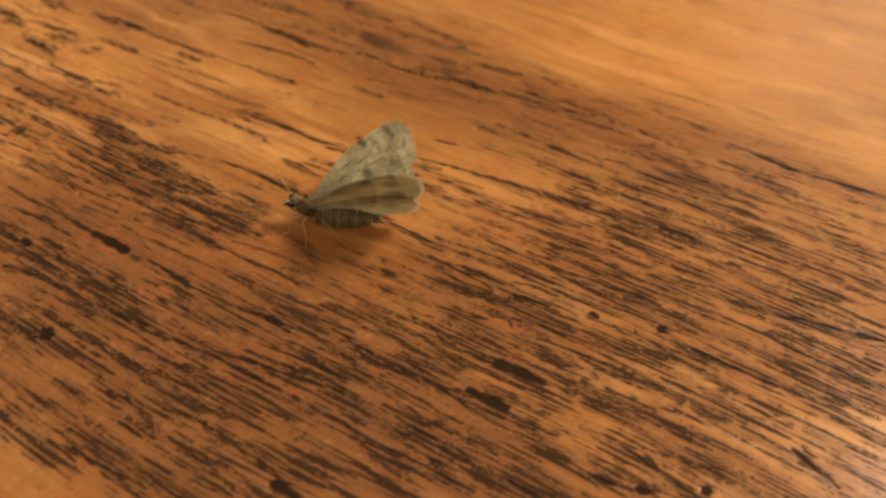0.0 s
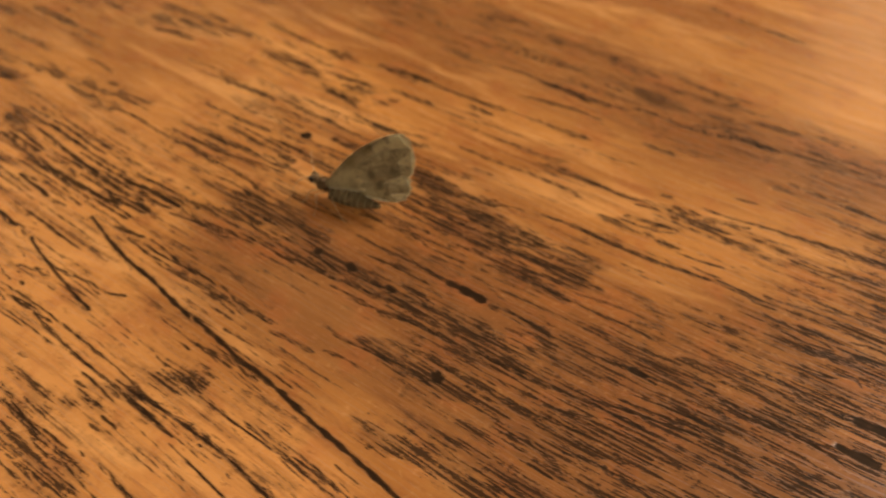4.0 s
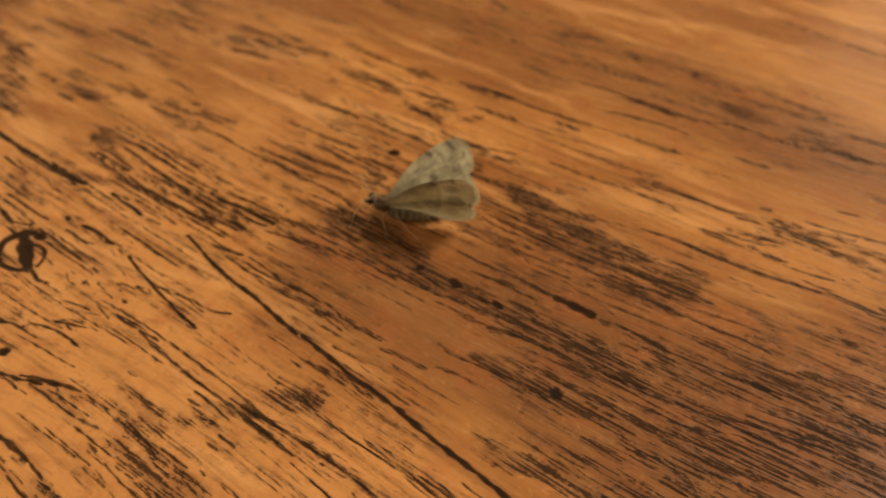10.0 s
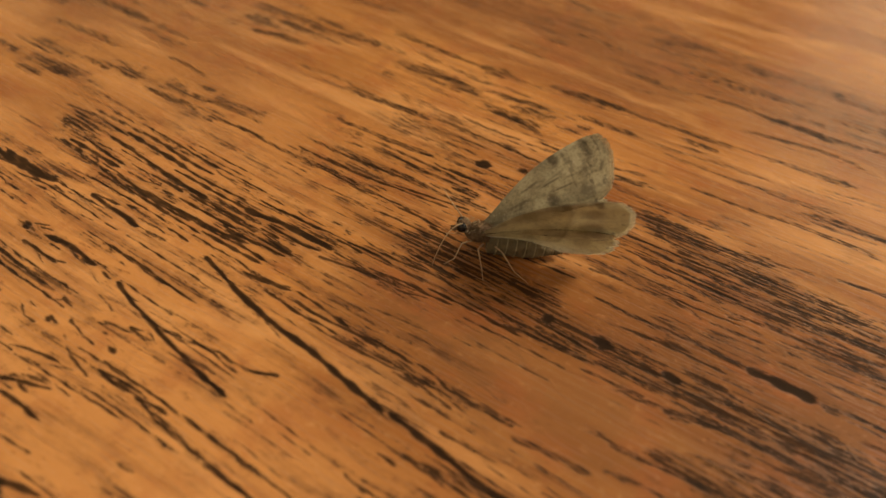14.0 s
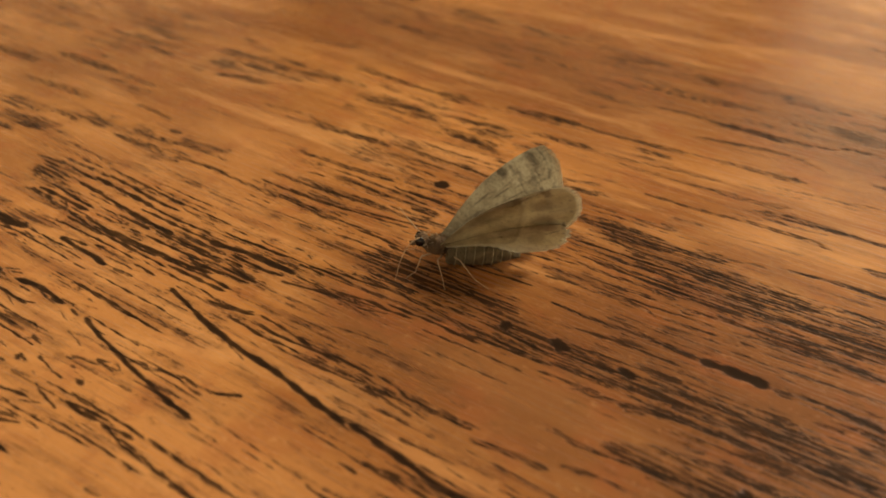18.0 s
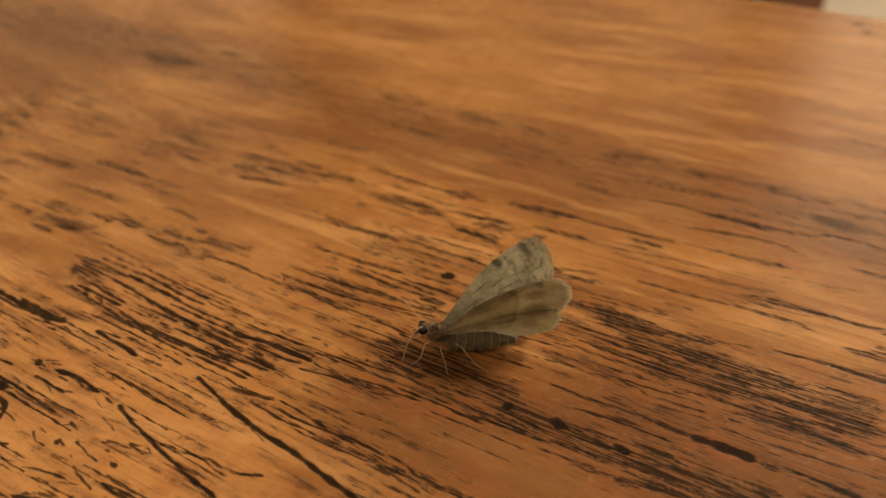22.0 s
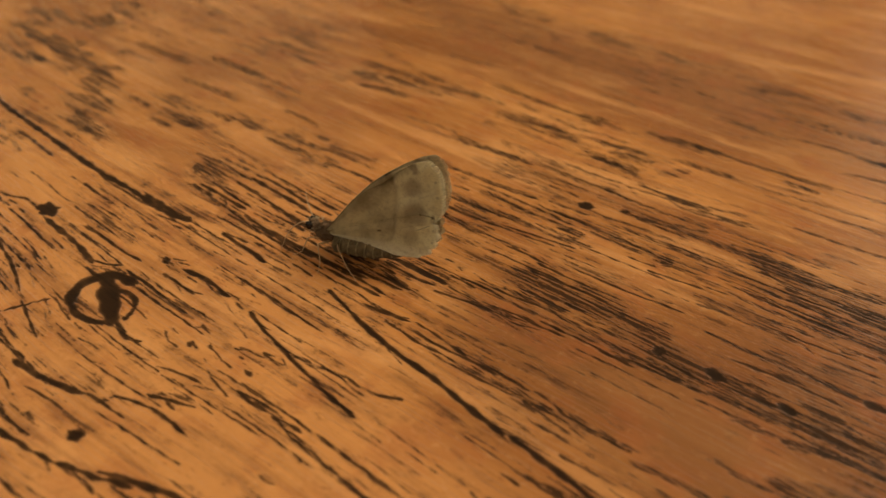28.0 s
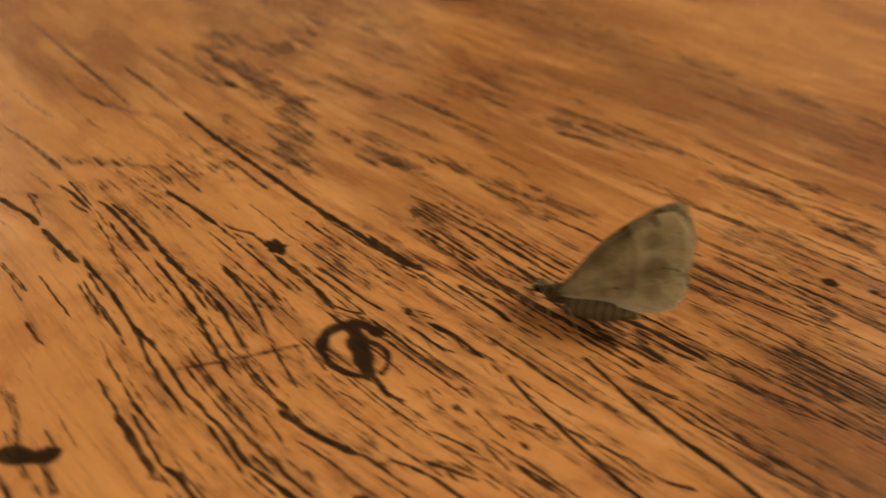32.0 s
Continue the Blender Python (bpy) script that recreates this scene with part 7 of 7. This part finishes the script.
def wing_under():
    """Thin tan wing: a browner root zone with a wavy border, paler beyond it, with bars at the front edge."""
    m, n, l, b = material("wing_under", 0.75, 0.0, 0.2)
    obj, r, plain_r, turn = polar_wing(n, l)
    scales, cloud = add_noise(n, l, obj, 2600, 4.0, 0.7), add_noise(n, l, obj, 260, 4.0, 0.6)
    pale, tan, brown, dark_ = (0.94, 0.92, 0.67), (0.76, 0.71, 0.47), (0.39, 0.34, 0.20), (0.10, 0.066, 0.028)
    border = add_math(n, l, "SUBTRACT", r, add_math(n, l, "MULTIPLY_ADD", turn, 4.3 / 48, 7.6))
    outer = add_mix(n, l, add_range(n, l, cloud, 0.38, 0.62), tan, pale)
    inner = add_mix(n, l, add_range(n, l, cloud, 0.35, 0.65), brown, tan)
    col = add_mix(n, l, add_range(n, l, border, -0.25, 0.25), inner, outer)
    col = add_mix(n, l, add_range(n, l, add_math(n, l, "ABSOLUTE", border, 0), 0.1, 0.7, 0.16, 0.0), col, dark_)
    for at, deg, size, wide, strength in ((11.6, 52.0, 0.5, 1.1, 0.7), (14.9, 47.5, 0.45, 0.9, 0.6), (12.4, 27.0, 1.7, 1.6, 0.55), (13.4, 40.0, 1.5, 1.2, 0.5), (11.4, 14.0, 1.0, 1.2, 0.3), (7.2, 18.0, 0.28, 0.16, 0.95)):
        col = add_spot(n, l, col, r, turn, at, deg, size, wide, strength, dark_ if strength > 0.6 else (0.21, 0.13, 0.048))
    for at, deg in ((13.9, 6), (14.1, 12), (14.4, 18), (14.6, 24), (15.9, 32), (16.4, 38)):
        col = add_spot(n, l, col, plain_r, turn, at, deg, 0.22, 0.2, 0.45, dark_)
    col = add_mix(n, l, add_range(n, l, turn, 5.0, 11.0, 0.8, 0.0), col, (0.95, 0.94, 0.78))
    col = add_mix(n, l, add_range(n, l, turn, 46.0, 51.0, 0.0, 0.45), col, (0.30, 0.24, 0.14))
    col = add_veins(n, l, col, turn, plain_r, 0.22, brown)
    col = add_mix(n, l, add_range(n, l, scales, 0.48, 0.66, 0.0, 0.22), col, dark_)
    return finish_wing(m, n, l, b, col, scales, plain_r, turn, 0.62)


UPPER = wing_upper()
UNDER = wing_under()
FUR = plain("moth_fur", (0.20, 0.125, 0.060), 0.9, 900, 0.5, 0.6)
BELLY = plain("moth_belly", (0.15, 0.115, 0.055), 0.85, 900, 0.4, 0.5)
RING = plain("moth_ring", (0.31, 0.255, 0.14), 0.85, 900, 0.3, 0.5)
EYE = plain("moth_eye", (0.012, 0.010, 0.009), 0.18, 200, 0.2, 0.0)
PALE = plain("moth_feeler", (0.50, 0.36, 0.20), 0.7, 900, 0.3, 0.1)


def wing_mesh(side, outline, scallop, steps=22, camber=0.0004):
    """A thin two-skinned wing. outline: (degrees from straight back, inner mm, outer mm) from the costa down."""
    bm = bmesh.new()
    reach = bm.verts.layers.float.new("reach")
    cols = []
    for j, (deg, r0, r1) in enumerate(outline):
        ring = []
        for i in range(steps + 1):
            f = i / steps
            a = radians(deg + 6.5 * math.sin(math.pi * f ** 0.8) * min(1, max(0, (deg - 30) / 20)))   # the front edge bows out
            r = (r0 + (r1 - r0) * f) / 1000
            if f > 0.8:
                r += (scallop * (abs(math.sin(deg * math.pi / 4.4)) - 0.6) + 0.00003 * math.sin(j * 5.3)) * (f - 0.8) / 0.2
            flute = 0.00010 * math.sin(deg * 0.55) * f + camber * math.sin(math.pi * f) - 0.0002 * f * f
            ring.append((-r * math.cos(a), side * r * math.sin(a), flute))
        cols.append(ring)
    thick = 0.00003
    for sign, flip, mat in ((1, False, 0), (-1, True, 1)):
        vs = [[bm.verts.new((x, y, z + sign * thick)) for x, y, z in ring] for ring in cols]
        for ring in vs:
            for i, v in enumerate(ring):
                v[reach] = i / steps
        for a, c in zip(vs, vs[1:]):
            for i in range(steps):
                f = bm.faces.new((a[i], a[i + 1], c[i + 1], c[i]))
                f.material_index, f.smooth = mat, True
                f.normal_update()
                if (f.normal.z > 0) == flip:
                    f.normal_flip()
    return bm


def dense(outline, between=9):
    """More columns between the given ones."""
    out = []
    for a, c in zip(outline, outline[1:]):
        out += [tuple(p + (q - p) * k / between for p, q in zip(a, c)) for k in range(between)]
    return out + [outline[-1]]


FORE = dense([(50.5, 0.6, 11.0), (50, 0.5, 14.0), (48.6, 0.5, 16.1), (46.5, 0.4, 17.3), (43.5, 0.4, 17.8), (40, 0.4, 17.8), (36, 0.4, 17.5), (31, 0.4, 17.0),
              (26, 0.4, 16.3), (22, 0.4, 15.2), (18, 0.5, 12.5)])
HIND = dense([(27, 1.2, 13.4), (24.5, 1.0, 14.6), (20.5, 0.9, 15.2), (16, 0.8, 15.2), (12, 0.8, 14.8), (8, 0.8, 14.2), (5, 0.9, 13.5), (2.5, 1.0, 12.4), (0, 1.3, 9.8)])
moth = tagged(new("moth"), "small grey-brown moth with banded wings walking on the table", "moth")
wings = {}
for side in (1, -1):
    fore = part("forewing", wing_mesh(side, FORE, 0.00012), [UPPER, UNDER], moth, "dusty grey-beige wing with darker wavy bands")
    hind = part("hindwing", wing_mesh(side, HIND, 0.00042), [UPPER, UNDER], fore, "paler rounded hind wing with a scalloped edge")
    hind.matrix_basis = pose(0, -side * 0.0001, -0.00007 - 0.00006 * (side > 0))
    wings[side] = fore
left_wing, right_wing = wings[1], wings[-1]
RZ = 0.0031            # the wing roots' height: the moth's own origin


def blob(name, x, z, rx, ry, rz, mat, label="", y=0.0, fuzz=0.0, parent=None):
    bm = bmesh.new()
    bmesh.ops.create_icosphere(bm, subdivisions=4 if fuzz else 3, radius=1)
    for v in bm.verts:
        k = 1 + fuzz * noise.noise(v.co * 7)
        v.co = Vector((x + rx * v.co.x * k, y + ry * v.co.y * k, z - RZ + rz * v.co.z * k))
    return part(name, bm, mat, parent or moth, label, True)


blob("thorax", 0.0017, 0.0026, 0.0016, 0.00105, 0.0011, FUR, "furry brown thorax", fuzz=0.16)
head = blob("head", 0.0035, 0.0032, 0.00075, 0.0008, 0.0008, FUR, "tan head with pale scales", fuzz=0.14)
for side in (1, -1):
    blob("eye", 0.0038, 0.0033, 0.00058, 0.00046, 0.00062, EYE, "round glossy black eye", y=0.00056 * side, parent=head)
    part("palp", tube([(0.0040, 0.00018 * side, -0.0003), (0.0046, 0.00022 * side, -0.0005), (0.0050, 0.00022 * side, -0.00045)], [0.00018, 0.00016, 0.00006]), FUR, head, "", True)
    feel = [(0.0037 + 0.0042 * f - 0.0016 * f * f, side * (0.0004 + 0.0040 * f - 0.0006 * f * f), 0.0007 + 0.0020 * f - (0.0058 if side > 0 else 0.0010) * f * f) for f in (k / 12 for k in range(13))]
    part("antenna", tube(feel, [0.000065 - 0.00003 * k / 12 for k in range(13)], 6), PALE, moth, "long pale thread-like antenna", True)
# tufts of hair on the thorax, and a pale ruff behind the head
def tufts(name, count, cx, cz, rx, ry, rz, long, lean, mat, label, parent):
    bm = bmesh.new()
    for _ in range(count):
        d = Vector(rng.normal(0, 1, 3)).normalized()
        if d.z < -0.4:
            continue
        o = Vector((cx + rx * d.x, ry * d.y, cz - RZ + rz * d.z))
        tip = o + (Vector((d.x / rx, d.y / ry, d.z / rz)).normalized() + Vector((lean, 0, 0.1))).normalized() * long * rng.uniform(0.6, 1.2)
        side = (tip - o).cross(Vector(rng.normal(0, 1, 3))).normalized() * long * 0.07
        up = (tip - o).cross(side).normalized() * long * 0.07
        base = [bm.verts.new(o + p) for p in (side, up - side * 0.5, -up - side * 0.5)]
        end = bm.verts.new(tip)
        for k in range(3):
            bm.faces.new((base[k], base[(k + 1) % 3], end))
    return part(name, bm, mat, parent, label)


TUFT = plain("moth_tuft", (0.50, 0.40, 0.24), 0.9, 900, 0.4, 0.2)
tufts("thorax_hair", 420, 0.0016, 0.0027, 0.0015, 0.0010, 0.00105, 0.00055, -1.0, FUR, "dark brown hair", moth)
tufts("collar_hair", 130, 0.0029, 0.0032, 0.0007, 0.0009, 0.0009, 0.00045, 0.4, TUFT, "pale ruff of hair", moth)
tufts("head_hair", 90, 0.0036, 0.0033, 0.0007, 0.0007, 0.00075, 0.00032, 0.3, TUFT, "pale hair on the head", head)


# the abdomen: dark segments with pale hind rims
for k in range(8):
    a, c = k / 8, (k + 1) / 8
    size = [0.00145 * (1 - 0.15 * (2 * f - 0.5) ** 2) * (1 - 0.55 * max(0, f - 0.6) / 0.4) for f in (a, (a + c) / 2, c)]
    start, end = 0.0005 - 0.0086 * a, 0.0005 - 0.0086 * c
    seg = lathe([(size[0] * 0.9, start), (size[0] * 1.02, start - 0.0002), (size[1] * 1.05, (start + end) / 2), (size[2] * 1.02, end + 0.0002), (size[2] * 0.9, end)], 20, "X")
    for v in seg.verts:
        v.co.z = v.co.z * 0.92 - 0.00145 + 0.00065 * a
    rim = lathe([(size[2] * 0.92, end + 0.00018), (size[2] * 1.07, end + 0.00012), (size[2] * 1.07, end + 0.00003), (size[2] * 0.9, end - 0.00001)], 20, "X")
    for v in rim.verts:
        v.co.z = v.co.z * 0.92 - 0.00145 + 0.00065 * a
    holder = part("abdomen_segment", seg, BELLY, moth, "dark olive segment", True)
    part("rim", rim, RING, holder, "pale rim", True)
legs = []
for side in (1, -1):
    for hip, knee, ankle, toe in (((0.0024, 0.0005, 0.0020), (0.0036, 0.0016, 0.0024), (0.0043, 0.0022, 0.0006), (0.0054, 0.0027, 0.00008)),
                                  ((0.0012, 0.0007, 0.0018), (0.0018, 0.0026, 0.0026), (0.0012, 0.0036, 0.0006), (0.0010, 0.0048, 0.00008)),
                                  ((0.0002, 0.0006, 0.0018), (-0.0008, 0.0026, 0.0025), (-0.0024, 0.0036, 0.0006), (-0.0040, 0.0048, 0.00008))):
        pts = [Vector((x, y * side, z - RZ)) for x, y, z in (hip, knee, ankle, toe)]
        path, radii = [], []
        for a, c, r0, r1 in zip(pts, pts[1:], (0.00011, 0.00008, 0.00005), (0.00008, 0.00005, 0.00003)):
            for f in (0.0, 0.33, 0.66):
                path.append(a.lerp(c, f))
                radii.append(r0 + (r1 - r0) * f)
        legs.append(part("leg", tube(path + [pts[-1]], radii + [0.00004], 7), PALE, moth, "", True))


# ---- what moves ----
def motions():
    path = [
        (0.0, pose(0.05753, 0.06606, 0.00310, 0, -7.7, 175.8)),
        (0.5, pose(0.05180, 0.06696, 0.00310, 0, -6.0, 168.0)),
        (1.0, pose(0.04227, 0.06617, 0.00310, 0, -3.4, 170.3)),
        (1.5, pose(0.03546, 0.06921, 0.00310, 0, -5.5, 155.1)),
        (2.0, pose(0.02999, 0.07128, 0.00310, 0, -4.8, 157.1)),
        (2.5, pose(0.02301, 0.07316, 0.00310, 0, -4.2, 164.5)),
        (3.0, pose(0.01898, 0.07414, 0.00310, 0, 5.9, 150.1)),
        (3.5, pose(0.01373, 0.07771, 0.00310, 0, 2.0, 154.8)),
        (4.0, pose(0.00852, 0.08091, 0.00310, 0, -3.9, 157.8)),
        (4.5, pose(0.00573, 0.08282, 0.00310, 0, -9.0, 149.6)),
        (6.5, pose(0.00474, 0.08240, 0.00310, 0, -9.0, 153.7)),
        (7.0, pose(0.00412, 0.08246, 0.00310, 0, -8.3, 154.2)),
        (7.5, pose(0.00423, 0.08198, 0.00310, 0, -8.4, 154.3)),
        (8.0, pose(0.00477, 0.08299, 0.00310, 0, -8.5, 153.2)),
        (8.5, pose(0.00438, 0.08270, 0.00310, 0, -8.7, 149.5)),
        (9.0, pose(0.00400, 0.08253, 0.00310, 0, -8.9, 151.6)),
        (9.5, pose(0.00398, 0.08238, 0.00310, 0, -5.4, 150.1)),
        (10.0, pose(0.00281, 0.08048, 0.00310, 0, -9.0, 178.1)),
        (10.5, pose(0.00247, 0.08043, 0.00310, 0, -6.0, 180.8)),
        (11.0, pose(0.00245, 0.08062, 0.00310, 0, -8.2, 179.6)),
        (11.5, pose(0.00160, 0.07929, 0.00310, 0, -9.0, 180.9)),
        (12.0, pose(0.00178, 0.07937, 0.00310, 0, -9.0, 181.8)),
        (12.5, pose(0.00161, 0.07904, 0.00310, 0, -9.0, 183.3)),
        (13.0, pose(0.00226, 0.07956, 0.00310, 0, -7.0, 179.2)),
        (13.5, pose(0.00175, 0.08006, 0.00310, 0, -8.2, 178.3)),
        (14.0, pose(0.00166, 0.07951, 0.00310, 0, -7.7, 178.8)),
        (14.5, pose(0.00162, 0.07981, 0.00310, 0, -8.2, 182.5)),
        (16.5, pose(0.00156, 0.07962, 0.00310, 0, -7.9, 183.3)),
        (17.0, pose(0.00172, 0.07989, 0.00310, 0, -7.2, 182.5)),
        (18.0, pose(0.00184, 0.08014, 0.00310, 0, -6.3, 180.7)),
        (19.0, pose(0.00144, 0.08003, 0.00310, 0, -7.8, 181.6)),
        (21.0, pose(0.00135, 0.08007, 0.00310, 0, -7.0, 181.7)),
        (22.0, pose(0.00133, 0.08002, 0.00310, 0, -6.5, 182.3)),
        (23.0, pose(0.00134, 0.08006, 0.00310, 0, -6.9, 181.9)),
        (23.5, pose(0.00048, 0.07968, 0.00310, 0, -7.2, 182.5)),
        (24.0, pose(-0.00266, 0.07803, 0.00310, 0, -9.0, 207.0)),
        (24.5, pose(-0.00693, 0.07790, 0.00310, 0, 0.0, 202.9)),
        (25.0, pose(-0.00844, 0.07855, 0.00310, 0, 1.4, 193.9)),
        (25.5, pose(-0.00863, 0.07851, 0.00310, 0, -6.2, 184.7)),
        (27.5, pose(-0.02758, 0.08341, 0.00310, 0, -4.5, 165.2)),
        (28.0, pose(-0.02989, 0.08309, 0.00310, 0, -4.3, 167.5)),
        (28.5, pose(-0.03122, 0.08335, 0.00310, 0, -7.0, 168.9)),
        (29.0, pose(-0.03243, 0.08336, 0.00310, 0, 5.9, 152.9)),
        (29.5, pose(-0.03160, 0.08287, 0.00310, 0, 2.8, 172.0)),
        (30.0, pose(-0.03187, 0.08316, 0.00310, 0, 5.1, 166.0)),
        (31.0, pose(-0.03186, 0.08295, 0.00310, 0, 4.4, 167.1)),
        (32.0, pose(-0.03218, 0.08285, 0.00310, 0, 5.3, 164.6)),
    ]
    walk(moth, path)
    # the feet stay level on the table while the body tilts, and step by turns while it walks
    times = [t for t, _ in path]
    tilt = [math.degrees(math.asin(-where[2][0])) for _, where in path]
    beats = sorted(set(times) | {k * 0.25 for k in range(19)} | {23.5 + k * 0.25 for k in range(17)})
    for k, leg in enumerate(legs):
        swing = 5.0 if k % 2 == 0 else -5.0
        walk(leg, [(t, pose(0, 0, 0, 0, -float(np.interp(t, times, tilt)), swing * (-1) ** round(t * 4) if t < 4.5 or 23.5 < t < 27.5 else 0)) for t in beats])
    walk(left_wing, [(t, pose(0.0018, 0.0007, 0, a, 0, s)) for t, a, s in (
        (0.0, 68, 7), (0.5, 96, 4), (1.0, 90, 1), (1.5, 103, 1), (2.0, 106, 1), (2.5, 97, 3), (3.0, 93, 5), (3.5, 96, 7), (4.0, 100, 8), (4.5, 92, 9),
        (6.5, 42, 12), (7.0, 42, 12), (7.5, 42, 12), (8.0, 42, 11), (8.5, 39, 12), (9.0, 36, 14), (9.5, 44, 5), (10.0, 72, -5), (10.5, 51, -4),
        (11.0, 51, -2), (11.5, 51, -0), (12.0, 59, 1), (12.5, 65, 0), (13.0, 68, -1), (13.5, 65, -1), (14.0, 66, -1), (14.5, 66, 7), (16.5, 70, 5),
        (17.0, 68, 4), (18.0, 71, 2), (19.0, 70, 3), (21.0, 69, 3), (22.0, 68, 4), (23.0, 69, 4), (23.5, 72, 4), (24.0, 65, 6), (24.5, 79, 2),
        (25.0, 62, 2), (25.5, 89, -1), (27.5, 106, 1), (28.0, 102, -3), (28.5, 93, -1), (29.0, 105, 1), (29.5, 97, -1), (30.0, 102, -3),
        (31.0, 94, 5), (32.0, 99, 3),
    )])
    walk(right_wing, [(t, pose(0.0018, -0.0007, 0, -a, 0, s)) for t, a, s in (
        (0.0, 25, 9), (0.5, 82, 3), (1.0, 88, -3), (1.5, 75, -3), (2.0, 72, -2), (2.5, 81, -5), (3.0, 85, -7), (3.5, 82, -4), (4.0, 78, -0),
        (4.5, 86, 1), (6.5, 3, 5), (7.0, 4, 5), (7.5, 1, 5), (8.0, 5, 6), (8.5, 8, 5), (9.0, 6, 4), (9.5, 8, 6), (10.0, 19, 8), (10.5, 18, 7),
        (11.0, 23, 6), (11.5, 44, 3), (12.0, 47, 1), (12.5, 51, 1), (13.0, 45, 1), (13.5, 47, 1), (14.0, 49, 2), (14.5, 47, -3), (16.5, 46, -3),
        (17.0, 50, -1), (18.0, 42, -1), (19.0, 44, -2), (21.0, 45, -1), (22.0, 45, -1), (23.0, 44, -1), (23.5, 39, -3), (24.0, 48, -3),
        (24.5, 40, -0), (25.0, 41, -2), (25.5, 56, 2), (27.5, 72, 3), (28.0, 76, -5), (28.5, 85, -4), (29.0, 73, -2), (29.5, 81, -4), (30.0, 76, -5),
        (31.0, 84, -1), (32.0, 79, 4),
    )])


motions()
